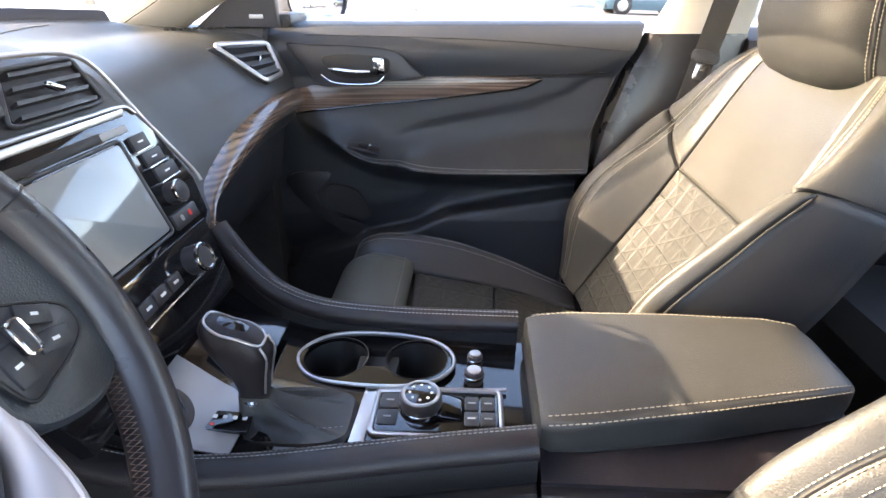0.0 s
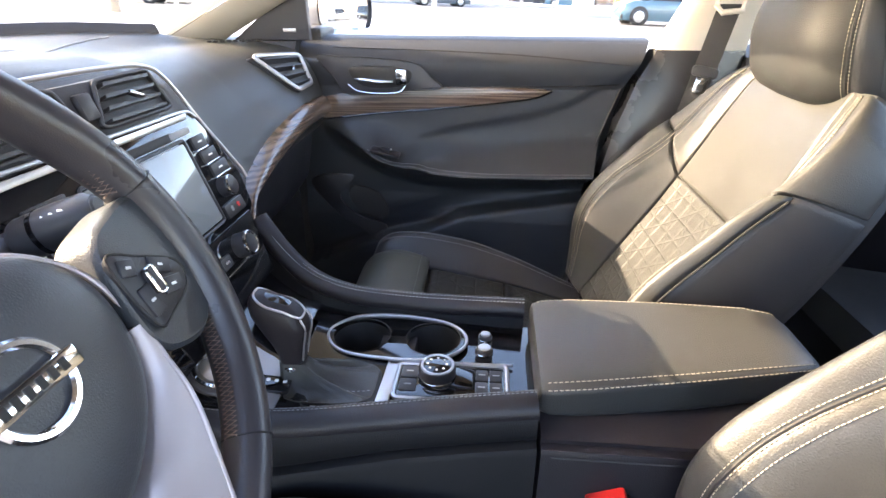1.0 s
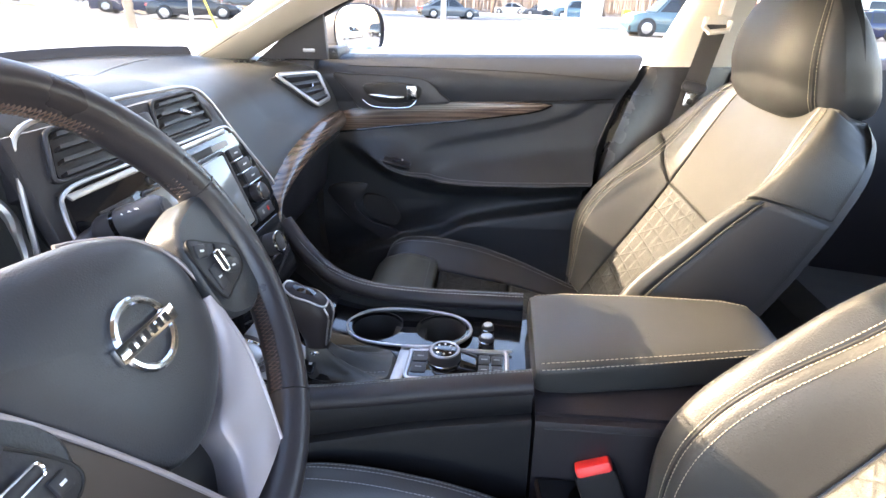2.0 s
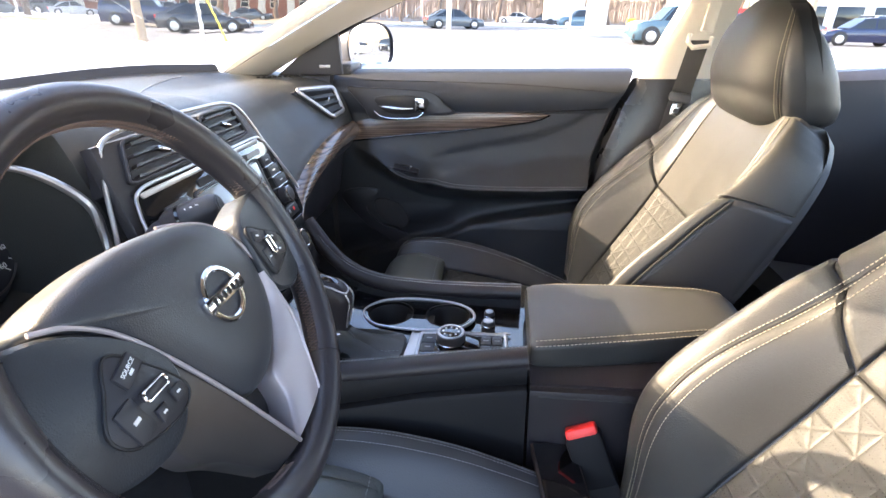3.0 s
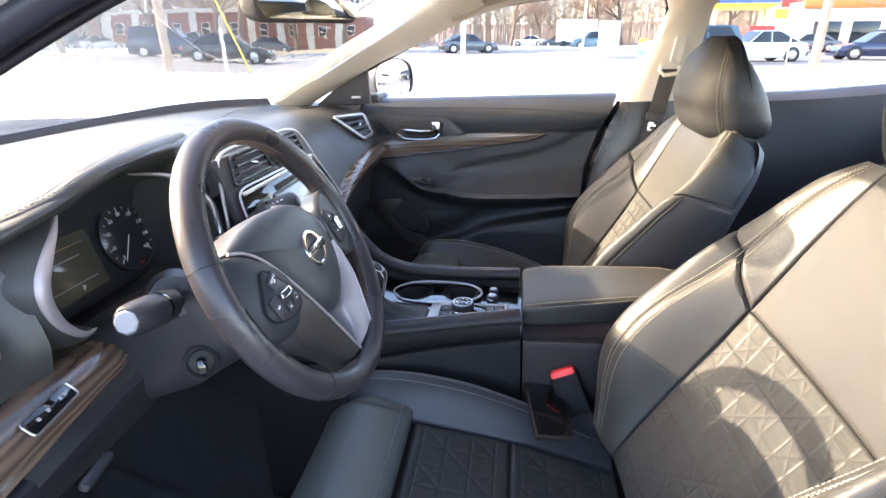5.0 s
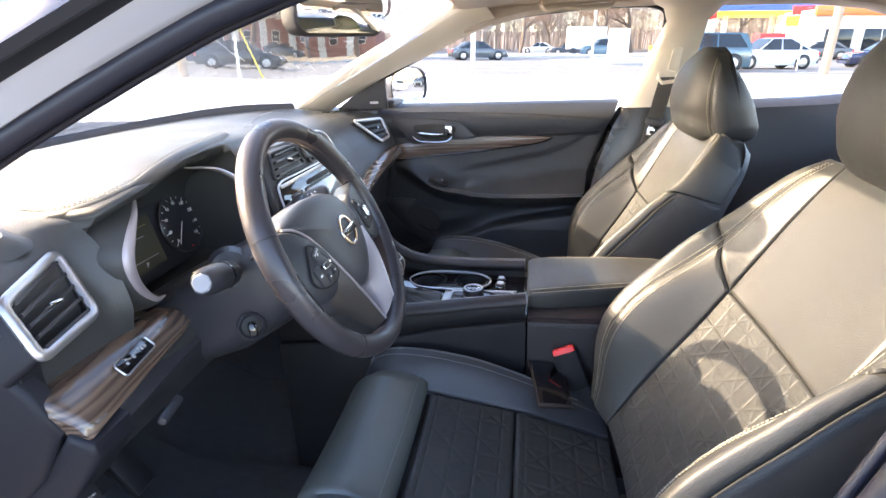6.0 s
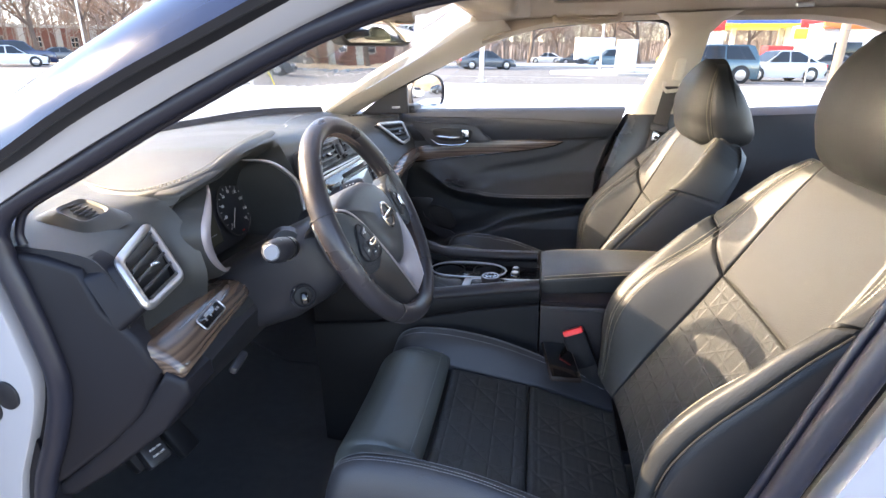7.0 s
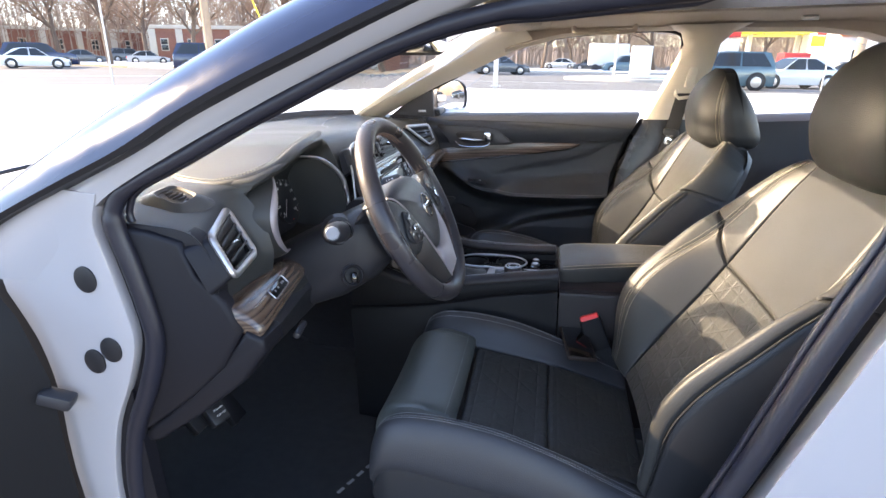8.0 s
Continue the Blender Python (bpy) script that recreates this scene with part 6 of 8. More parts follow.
part("outer_frame", tube([SM @ Vector((x, y, z)) for x, y, z in catmull([(-0.250, -0.02, -0.035), (-0.232, 0.052, -0.020), (-0.214, 0.120, -0.008), (-0.190, 0.158, -0.002), (-0.10, 0.163, 0.0), (0.02, 0.161, 0.0), (0.085, 0.156, 0.0), (0.118, 0.137, 0.001), (0.150, 0.072, 0.0), (0.186, 0.000, 0.0), (0.192, -0.02, 0.0)], 80)], 0.0028, 8), SILVER, ST, "long silver surround of the centre stack")
part("vent_panel", plate([(-0.215, 0.155), (0.09, 0.152), (0.115, 0.130), (0.178, 0.0), (0.165, -0.03), (-0.22, 0.04)], 0.014, on_stack(0, 0, -0.016), 0.004), SOFT, DASH, "dark grey panel behind the vents")
sc = part("screen", plate(rounded(0.180, 0.103, 0.004, 4, -0.010, 0.0075), 0.003, on_stack(0, 0, 0.0035), 0.001), SCREEN, ST, "switched-off screen with a pale reflection painted in")
part("screen_rim", tube([SM @ Vector((x, y, 0.0055)) for x, y in rounded(0.187, 0.110, 0.005, 4, -0.010, 0.0075)], 0.0022, 6, True), HARD, ST)
part("disc_slot", plate(rounded(0.150, 0.010, 0.003, 3, -0.01, 0.071), 0.003, on_stack(0, 0, 0.0035), 0.001), DARK, ST, "disc slot")
part("slot_cover", plate(rounded(0.044, 0.008, 0.002, 3, 0.082, 0.071), 0.003, on_stack(0, 0, 0.0045), 0.001), GREYPRINT, ST)
for k, yy in enumerate((0.053, 0.033, 0.013)):
    bx, bw = 0.1125 + 0.0085 * k, 0.030 + 0.006 * k
    part("key", plate(rounded(bw, 0.0165, 0.002, 3, bx, yy), 0.004, on_stack(0, 0, 0.0035), 0.001), HARD, ST)
    part("key_edge", plate(rounded(bw, 0.0022, 0.0008, 2, bx, yy - 0.0095), 0.004, on_stack(0, 0, 0.0045), 0.0006), CHROME, ST, "chrome key edge")
    part("key_mark", plate(rounded(0.010, 0.002, 0.0005, 2, bx, yy), 0.0004, on_stack(0, 0, 0.0077), 0), WHITEPRINT, ST)
for k, yy in enumerate((0.058, 0.040, 0.022, 0.004)):
    part("key", plate(rounded(0.048, 0.015, 0.002, 3, -0.145, yy), 0.004, on_stack(0, 0, 0.0035), 0.001), HARD, ST)
    part("key_mark", plate(rounded(0.022, 0.003, 0.0005, 2, -0.145, yy), 0.0004, on_stack(0, 0, 0.0077), 0), GREYPRINT, ST)
for x, y, r in ((0.116, -0.012, 0.0135), (-0.138, -0.012, 0.0135)):
    kb = part("dial_knob", disc(r, 0.018, on_stack(x, y, 0.003), 0.003, 30), HARD, ST, "black rotary knob with chrome ring")
    part("knob_ring", disc(r * 1.02, 0.004, on_stack(x, y, 0.0165), 0.0012, 30, r * 0.78), CHROME, kb, "chrome knob ring")
part("heat_key", plate(rounded(0.052, 0.018, 0.002, 3, 0.118, -0.042), 0.004, on_stack(0, 0, 0.0035), 0.001), HARD, ST)
for x, mt in ((0.108, GREYPRINT), (0.126, RED)):
    part("heat_mark", plate(rounded(0.006, 0.007, 0.002, 3, x, -0.041), 0.0005, on_stack(0, 0, 0.0077), 0), mt, ST)
# climate row
CR = part("climate_panel", plate([(-0.17, -0.058), (0.150, -0.058), (0.135, -0.150), (-0.15, -0.150)], 0.016, on_stack(0, 0, -0.010), 0.003), PIANO, DASH, "gloss black climate controls")
for x in (-0.102, 0.082):
    kb = part("climate_knob", disc(0.017, 0.020, on_stack(x, -0.086, 0.006), 0.003, 30), HARD, CR, "black climate knob with chrome ring")
    part("knob_ring", disc(0.0172, 0.004, on_stack(x, -0.086, 0.0235), 0.0012, 30, 0.0125), CHROME, kb, "chrome knob ring")
for x in (-0.070, -0.043, -0.016, 0.011, 0.038):
    part("key", plate(rounded(0.024, 0.016, 0.002, 3, x, -0.090), 0.004, on_stack(0, 0, 0.0055), 0.001), HARD, CR)
    part("key_mark", plate(rounded(0.009, 0.003, 0.0005, 2, x, -0.090), 0.0004, on_stack(0, 0, 0.0097), 0), WHITEPRINT, CR)
part("row_line", tube([SM @ Vector((0.128, -0.107, 0.007)), SM @ Vector((0.0, -0.106, 0.007)), SM @ Vector((-0.14, -0.107, 0.007))], 0.0016, 6), CHROME, CR, "chrome line")
for x0, x1 in ((-0.180, -0.050), (-0.012, 0.104)):
    c = [(x0 - 0.014, 0.104), (x1, 0.103), (x1 - 0.014, 0.151), (x0 + 0.008, 0.151)]
    vent([SM @ Vector((x, y, 0.002)) for x, y in c], DASH, "centre_vent", "centre air vent with dark slats", 4, HARD, True, 0.005)
part("hazard_switch", block(0.022, 0.028, 0.010, on_stack(-0.031, 0.128, 0.0), 0.004), HARD, DASH, "hazard light switch")

# ---- wood on the dashboard ----
def ribbon(path_top, path_bot, thick, n=40):
    """A rounded strip between two curves."""
    T_, B_ = catmull(path_top, n), catmull(path_bot, n)
    loops = []
    for a, b in zip(T_, B_):
        lp = []
        for u in np.linspace(0, 1, 7):
            lp.append(a + (b - a) * u + np.array((0.0, 0.0, 0.0)) + np.array((thick * math.sin(math.pi * u) ** 0.6, 0, thick * 0.3 * math.sin(math.pi * u))))
        lp += [b + np.array((-0.02, 0, 0)), a + np.array((-0.02, 0, 0))]
        loops.append(lp)
    return loft(loops)


part("wood_strip", ribbon([(-0.372, 0.205, 0.775), (-0.385, 0.261, 0.812), (-0.388, 0.329, 0.836), (-0.388, 0.402, 0.857), (-0.380, 0.511, 0.876), (-0.374, 0.62, 0.886), (-0.374, 0.715, 0.884)],
     [(-0.350, 0.205, 0.745), (-0.362, 0.252, 0.792), (-0.366, 0.313, 0.810), (-0.368, 0.385, 0.824), (-0.366, 0.499, 0.842), (-0.364, 0.60, 0.848), (-0.366, 0.715, 0.845)], 0.008), WOODY, DASH, "glossy brown wood strip")
part("wood_panel", ribbon([(-0.402, -0.718, 0.850), (-0.410, -0.706, 0.866), (-0.419, -0.640, 0.867), (-0.427, -0.560, 0.862), (-0.432, -0.505, 0.856), (-0.436, -0.470, 0.850)], [(-0.372, -0.711, 0.816), (-0.368, -0.692, 0.825), (-0.380, -0.622, 0.826), (-0.394, -0.548, 0.826), (-0.403, -0.498, 0.825), (-0.412, -0.466, 0.824)], 0.007), WOODY, DASH, "glossy brown wood panel with a switch plate")
WS = frame_of((-0.3995, -0.598, 0.8475), (0.72, 0.13, 0.68))
ws = part("switch_plate", plate(rounded(0.068, 0.017, 0.004), 0.005, WS, 0.001), PIANO, DASH, "small black switch plate")
part("switch_rim", tube([WS @ Vector((x, y, 0.0045)) for x, y in rounded(0.071, 0.020, 0.005)], 0.0012, 6, True), SILVER, ws)
for x in (-0.019, -0.004, 0.015, 0.022):
    part("switch_mark", block(0.004, 0.004, 0.0004, WS @ Matrix.Translation((x, 0, 0.0053)), 0, 1), GREYPRINT, ws)

# ---- dashboard end, lower panels ----
END = [(-0.60, 0.990), (-0.52, 0.980), (-0.470, 0.965), (-0.455, 0.914), (-0.416, 0.876), (-0.396, 0.828), (-0.432, 0.767), (-0.495, 0.709), (-0.586, 0.640), (-0.660, 0.597), (-0.70, 0.70), (-0.70, 0.98)]


def side_plate(outline, y0, y1, bevel):
    """An outline in (x, z) spanning y0 to y1, rounded on its y1 face."""
    m = Matrix(((1, 0, 0, 0), (0, 0, 1 if y1 > y0 else -1, y0), (0, 1, 0, 0), (0, 0, 0, 1)))
    return plate(outline, abs(y1 - y0), m, bevel, 3)


tip = [(float(p[0]), float(p[2])) for p in L[0][::2]]
# end face darkened by colour for the shade on the door side
part("dash_end", side_plate(tip, -0.690, -0.7155, 0.002), ENDSHADE, DASH, "dashboard end with its side shade in the colour")
part("end_panel", side_plate(END, -0.700, -0.7245, 0.008), ENDSHADE, DASH, "plain dark end panel")
LOW = [(-0.392, 0.828), (-0.366, 0.816), (-0.364, 0.796), (-0.408, 0.739), (-0.498, 0.667), (-0.58, 0.610), (-0.64, 0.600), (-0.55, 0.67), (-0.445, 0.765), (-0.410, 0.806)]
part("lower_edge", side_plate(LOW, -0.66, -0.719, 0.008), ENDSHADE, DASH, "dark lower edge trim")
part("knee_panel", loft([[np.array(p) for p in ((-0.392 - 0.15 * min(0.2, y + 0.675), y, 0.826), (-0.380 - 0.12 * min(0.2, y + 0.675), y, 0.795), (-0.42, y, 0.735), (-0.54, y, 0.655), (-0.60, y, 0.655), (-0.56, y, 0.80))] for y in (-0.675, -0.60, -0.50, -0.30, -0.16)]), HARD, DASH, "dark knee panel")
part("hood_release", block(0.012, 0.050, 0.012, pose(-0.365, -0.60, 0.775, 0, 30, 10), 0.004), HARD, DASH, "black release handle")
part("glove_box", loft([[np.array(p) for p in ((-0.405, y, 0.805), (-0.425, y, 0.70), (-0.47, y, 0.64), (-0.60, y, 0.62), (-0.60, y, 0.80))] for y in (0.20, 0.40, 0.60, 0.70)]), HARD, DASH, "dark glove box front")
# ---- centre console ----
CON = thing("centre_console", "black centre console with padded rails, cup holders and gear lever", "centre console", (0.0, 0.03, 0.25))
LR = catmull([(0.074, -0.070, 0.688), (-0.02, -0.078, 0.680), (-0.10, -0.086, 0.672), (-0.21, -0.098, 0.664), (-0.30, -0.106, 0.668), (-0.38, -0.104, 0.690), (-0.46, -0.098, 0.730)], 50)
RR = catmull([(0.070, 0.146, 0.682), (-0.02, 0.150, 0.680), (-0.10, 0.153, 0.680), (-0.19, 0.158, 0.686), (-0.25, 0.165, 0.706), (-0.295, 0.176, 0.742), (-0.335, 0.190, 0.790)], 50)
part("side_rail", tube(LR, 0.019, 14, False, 0.85), PADHIDE, CON, "padded black side rail with stitching")
part("side_rail", tube(RR, 0.017, 14, False, 0.85), PADHIDE, CON, "padded black side rail with stitching")
for path, d in ((LR, 1), (RR, -1)):
    for off in (0.002, 0.008):
        part("stitching", stitches([p + (0, d * (off + 0.001), 0.0172 - off * 0.35) for p in path]), GREYPRINT, CON, "grey stitching")
# flanks down to the floor
for path, sg in ((LR, -1), (RR, 1)):
    loops = []
    for p in path:
        zl = lerp([(-0.46, 0.590), (-0.41, 0.596), (-0.21, 0.616), (-0.08, 0.638), (0.09, 0.655)], p[0])
        loops.append([p + (0, sg * 0.012, 0.004), p + (0, sg * 0.020, -0.006), np.array((p[0], p[1] + sg * 0.021, zl + 0.008)), np.array((p[0], p[1] + sg * 0.018, zl + 0.002)), np.array((p[0], p[1] + sg * 0.029, zl)), np.array((p[0], p[1] + sg * 0.033, zl - 0.006)), np.array((p[0], p[1] + sg * 0.028, 0.45)), np.array((p[0], p[1] + sg * 0.03, 0.24)),
                      np.array((p[0], p[1] - sg * 0.05, 0.24)), p + (0, -sg * 0.01, -0.02)])
    part("flank", loft(loops), SIDEHIDE, CON, "dark console side")
# top plate that climbs to the stack
TOPZ = [(-0.42, 0.800), (-0.36, 0.742), (-0.31, 0.700), (-0.26, 0.674), (-0.20, 0.660), (-0.10, 0.655), (0.08, 0.652)]


def top_z(x):
    return float(smooth_top(x))


def smooth_top(x):
    return sum(lerp(TOPZ, x + d) for d in (-0.02, -0.01, 0, 0.01, 0.02)) / 5


loops = []
for x in np.linspace(-0.42, 0.078, 40):
    yl = float(np.interp(x, [p[0] for p in LR[::-1]], [p[1] for p in LR[::-1]])) + 0.006
    yr = float(np.interp(x, [p[0] for p in RR[::-1]], [p[1] for p in RR[::-1]])) - 0.006
    loops.append([np.array((x, yl + (yr - yl) * u, top_z(x))) for u in np.linspace(0, 1, 5)] + [np.array((x, yr, top_z(x) - 0.03)), np.array((x, yl, top_z(x) - 0.03))])
TP = part("top_plate", loft(loops), PIANO, CON, "gloss black console top")
# satin silver plates
part("silver_plate", loft([[np.array((x, y, top_z(x) + h)) for y, h in ((yl, 0.002), (yl, 0.0045), (yr, 0.0045), (yr, 0.002))] for x, yl, yr in
     [(x, float(np.interp(x, [p[0] for p in LR[::-1]], [p[1] for p in LR[::-1]])) + 0.016, lerp([(-0.40, 0.02), (-0.30, 0.015), (-0.24, 0.0), (-0.225, -0.05)], x)) for x in np.linspace(-0.40, -0.225, 14)]]), BRUSHED, TP, "brushed silver plate round the start button")
part("gate_frame", plate([(-0.270, -0.060), (-0.112, -0.054), (-0.100, -0.072), (-0.200, -0.082), (-0.270, -0.084)], 0.003, pose(0, 0, 0.6568), 0.001), SILVER, TP, "satin silver strip beside the gaiter")
part("cup_strip", plate([(-0.112, 0.0325), (0.052, 0.0420), (0.052, 0.0375), (-0.108, 0.0265)], 0.003, pose(0, 0, 0.6560), 0.001), SILVER, TP, "thin satin silver strip")
part("gate_frame", plate([(-0.112, 0.036), (-0.096, 0.036), (-0.100, -0.072), (-0.116, -0.072)], 0.003, pose(0, 0, 0.6560), 0.001), SILVER, TP, "satin silver divider")
part("control_frame", tube([(x, y, 0.6575) for x, y in rounded(0.140, 0.072, 0.008, 4, -0.026, 0.000)], 0.0032, 8, True), SILVER, TP, "satin silver frame")
part("control_panel", plate(rounded(0.134, 0.064, 0.007, 4, -0.026, 0.000), 0.005, pose(0, 0, 0.6535), 0.001), PIANO, TP, "gloss black control panel")
# rotary controller and keys
rc = part("rotary_controller", disc(0.0235, 0.022, pose(-0.044, 0.004, 0.658), 0.004, 40), GUNMETAL, CON, "black rotary controller with chrome ring")
part("controller_ring", disc(0.0242, 0.007, pose(-0.044, 0.004, 0.660), 0.002, 40, 0.0215), CHROME, rc, "chrome ring")
part("controller_ring", disc(0.0215, 0.003, pose(-0.044, 0.004, 0.678), 0.001, 40, 0.0175), SILVER, rc)
part("controller_face", disc(0.0176, 0.0026, pose(-0.044, 0.004, 0.6778), 0.0006, 36), PIANO, rc, "gloss black controller face")
part("palm_rest", block(0.034, 0.040, 0.016, pose(-0.012, 0.004, 0.657, 0, 12, 0), 0.007, 3), PIANO, CON, "gloss black saddle beside the controller")
for k in range(8):
    a = 2 * math.pi * k / 8
    part("controller_mark", disc(0.0018, 0.0006, pose(-0.044 + 0.012 * math.cos(a), 0.004 + 0.012 * math.sin(a), 0.6806), 0.0002, 8), WHITEPRINT, rc)
for x, y in ((-0.080, 0.014), (-0.080, -0.012)):
    part("key", plate(rounded(0.022, 0.023, 0.003, 3, x, y), 0.0030, pose(0, 0, 0.657), 0.0010), HARD, CON)
    part("key_mark", plate(rounded(0.009, 0.002, 0.0006, 2, x, y), 0.0005, pose(0, 0, 0.6602), 0), GREYPRINT, CON)
for x, y in ((0.012, 0.013), (0.012, -0.011), (0.030, 0.013), (0.030, -0.011)):
    part("key", plate(rounded(0.0160, 0.0215, 0.002, 3, x, y), 0.0030, pose(0, 0, 0.657), 0.0010), HARD, CON)
    part("key_mark", plate(rounded(0.009, 0.002, 0.0006, 2, x, y), 0.0005, pose(0, 0, 0.6602), 0), GREYPRINT, CON)
for x, y, r in ((0.015, 0.092, 0.0095), (0.014, 0.060, 0.0115)):
    kb = part("mode_knob", disc(r, 0.016, pose(x, y, 0.653), 0.003, 28), HARD, CON, "small black knob with chrome ring")
    part("knob_ring", disc(r * 1.06, 0.004, pose(x, y, 0.660), 0.0012, 28, r * 0.9), CHROME, kb, "chrome ring")
    part("knob_cap", disc(r * 0.72, 0.002, pose(x, y, 0.6685), 0.0006, 24), SILVER, kb)
# cup holders: wells in a silver oval
cupout = ring([(-0.208, 0.090), (-0.180, 0.132), (-0.120, 0.143), (-0.050, 0.132), (-0.016, 0.105), (-0.014, 0.070), (-0.045, 0.042), (-0.110, 0.036), (-0.180, 0.048)], 64)
part("cup_rim", tube([(p[0], p[1], 0.6605) for p in cupout], 0.0026, 10, True), SILVER, CON, "polished oval cup holder rim")
part("cup_tray", loft([[np.array((p[0], p[1], 0.660)) for p in cupout], [np.array((-0.11 + (p[0] + 0.11) * 0.96, 0.09 + (p[1] - 0.09) * 0.94, 0.650)) for p in cupout]], True, False), HARD, CON)
deck = part("cup_deck", plate([(-0.11 + (p[0] + 0.11) * 0.965, 0.09 + (p[1] - 0.09) * 0.945) for p in cupout], 0.003, pose(0, 0, 0.6562), 0.0), PIANO, CON, "gloss black cup holder deck")
for x, r in ((-0.160, 0.040), (-0.058, 0.038)):
    for ob in (TP, deck):
        cut(ob, disc(r, 0.12, pose(x, 0.090, 0.56), 0, 40))
    n = 40
    lp = lambda rr, z: [np.array((x + rr * math.cos(2 * math.pi * k / n), 0.090 + rr * math.sin(2 * math.pi * k / n), z)) for k in range(n)]
    # the well's depth is darkened by its near-black colour
    part("cup_well", loft([lp(r, 0.6595), lp(r + 0.0015, 0.6600), lp(r - 0.001, 0.650), lp(r - 0.004, 0.590), lp(r - 0.008, 0.585), lp(0.002, 0.584)], True, False), DARK, CON, "deep cup well with shade in its colour")
for ob in (TP, deck):
    cut(ob, block(0.05, 0.034, 0.10, pose(-0.108, 0.090, 0.65), 0))
part("cup_link", loft([[np.array((x, y, z)) for x, y in ((-0.133, 0.073), (-0.083, 0.073), (-0.083, 0.107), (-0.133, 0.107))] for z in (0.648, 0.625)], True, True), DARK, CON)
# gear lever
GEAR = [(-0.222, -0.013, 0.668, 0.012, 0.012, 0), (-0.2215, -0.012, 0.684, 0.0145, 0.0140, 0), (-0.2215, -0.011, 0.700, 0.0165, 0.0155, 0.05), (-0.2245, -0.011, 0.714, 0.0200, 0.017, 0.18), (-0.229, -0.010, 0.728, 0.0265, 0.0190, 0.34), (-0.2325, -0.010, 0.742, 0.0330, 0.0205, 0.46), (-0.2325, -0.010, 0.753, 0.0345, 0.0205, 0.52), (-0.232, -0.010, 0.761, 0.0320, 0.0188, 0.54), (-0.231, -0.010, 0.767, 0.0275, 0.0158, 0.54), (-0.230, -0.010, 0.7715, 0.0200, 0.0112, 0.50), (-0.2295, -0.010, 0.774, 0.006, 0.004, 0.4)]


def gear_loop(row, grow=0.0, n=32):
    x, y, z, rx, ry, tilt = row
    return [np.array((x + (rx + grow) * math.copysign(abs(math.cos(a)) ** 0.62, math.cos(a)), y + (ry + grow) * math.copysign(abs(math.sin(a)) ** 0.62, math.sin(a)), z - tilt * rx * math.cos(a))) for a in np.linspace(0, 2 * math.pi, n, endpoint=False)]


GL = part("gear_lever", loft([gear_loop(r) for r in GEAR]), PADHIDE, CON, "black leather gear lever with silver inlay")
part("lever_cap", loft([gear_loop((x, y, z + 0.0008, rx * 0.80, ry * 0.80, t_), 0.0) for x, y, z, rx, ry, t_ in (GEAR[8], GEAR[9], GEAR[10])]), PIANO, GL, "gloss black lever cap")
part("lever_inlay", tube(gear_loop(GEAR[8], 0.0003, 40), 0.0015, 8, True), SILVER, GL, "satin silver inlay")
for side in (-1, 1):
    part("lever_inlay", tube(catmull([(-0.2035, -0.010 + side * 0.0120, 0.7525), (-0.1985, -0.010 + side * 0.0125, 0.738), (-0.2025, -0.011 + side * 0.0115, 0.716), (-0.2065, -0.012 + side * 0.009, 0.694)], 20), 0.0013, 8), SILVER, GL)
part("lever_collar", disc(0.0178, 0.005, pose(-0.2215, -0.012, 0.682), 0.002, 30, 0.0145), CHROME, GL, "chrome collar")
boot = []
for z, sc, cxs, wob in ((0.6580, 1.0, 0.0, 0.0), (0.6640, 0.95, 0.0, 0.001), (0.6630, 0.84, 0.05, 0.002), (0.6660, 0.66, 0.30, 0.0035), (0.672, 0.48, 0.62, 0.003), (0.680, 0.34, 0.86, 0.0015), (0.690, 0.26, 1.0, 0.0)):
    lp = []
    for k in range(48):
        a = 2 * math.pi * k / 48
        c, s = math.cos(a), math.sin(a)
        x = -0.180 + 0.066 * sc * math.copysign(abs(c) ** 0.5, c) - 0.040 * cxs
        y = -0.018 + 0.044 * sc * math.copysign(abs(s) ** 0.5, s) + 0.003 * cxs
        lp.append(np.array((x, y, z + wob * math.sin(5 * a) + wob * 0.6 * math.sin(9 * a + 1))))
    boot.append(lp)
bt = part("gear_boot", loft(boot), LEATHER, CON, "creased black leather gaiter")
part("stitching", stitches(catmull([(-0.204, -0.024, 0.684), (-0.180, -0.034, 0.674), (-0.150, -0.040, 0.667), (-0.122, -0.036, 0.666)], 20), 0.006, 0.0035, 0.0004), GREYPRINT, bt, "cream stitching")
GPM = pose(-0.240, -0.045, 0.6725, 0, 9, 6)
part("gear_panel", plate(rounded(0.044, 0.028, 0.004, 3, 0, 0), 0.004, GPM, 0.001), PIANO, CON, "gear position display")
for k in range(4):
    part("gear_mark", plate(rounded(0.0045, 0.005, 0.001, 2, -0.015 + 0.010 * k, 0.005), 0.0005, GPM @ pose(0, 0, 0.0041), 0), WHITEPRINT, CON)
part("gear_mark", plate(rounded(0.004, 0.004, 0.001, 2, -0.015, -0.006), 0.0005, GPM @ pose(0, 0, 0.0041), 0), RED, CON)
part("gate_plate", plate([(-0.300, 0.120), (-0.225, 0.130), (-0.222, 0.045), (-0.235, 0.032), (-0.290, 0.040)], 0.004, pose(0, 0, 0.672, 0, 14, 0) @ pose(0.0, 0, -0.045), 0.001), PIANO, CON)
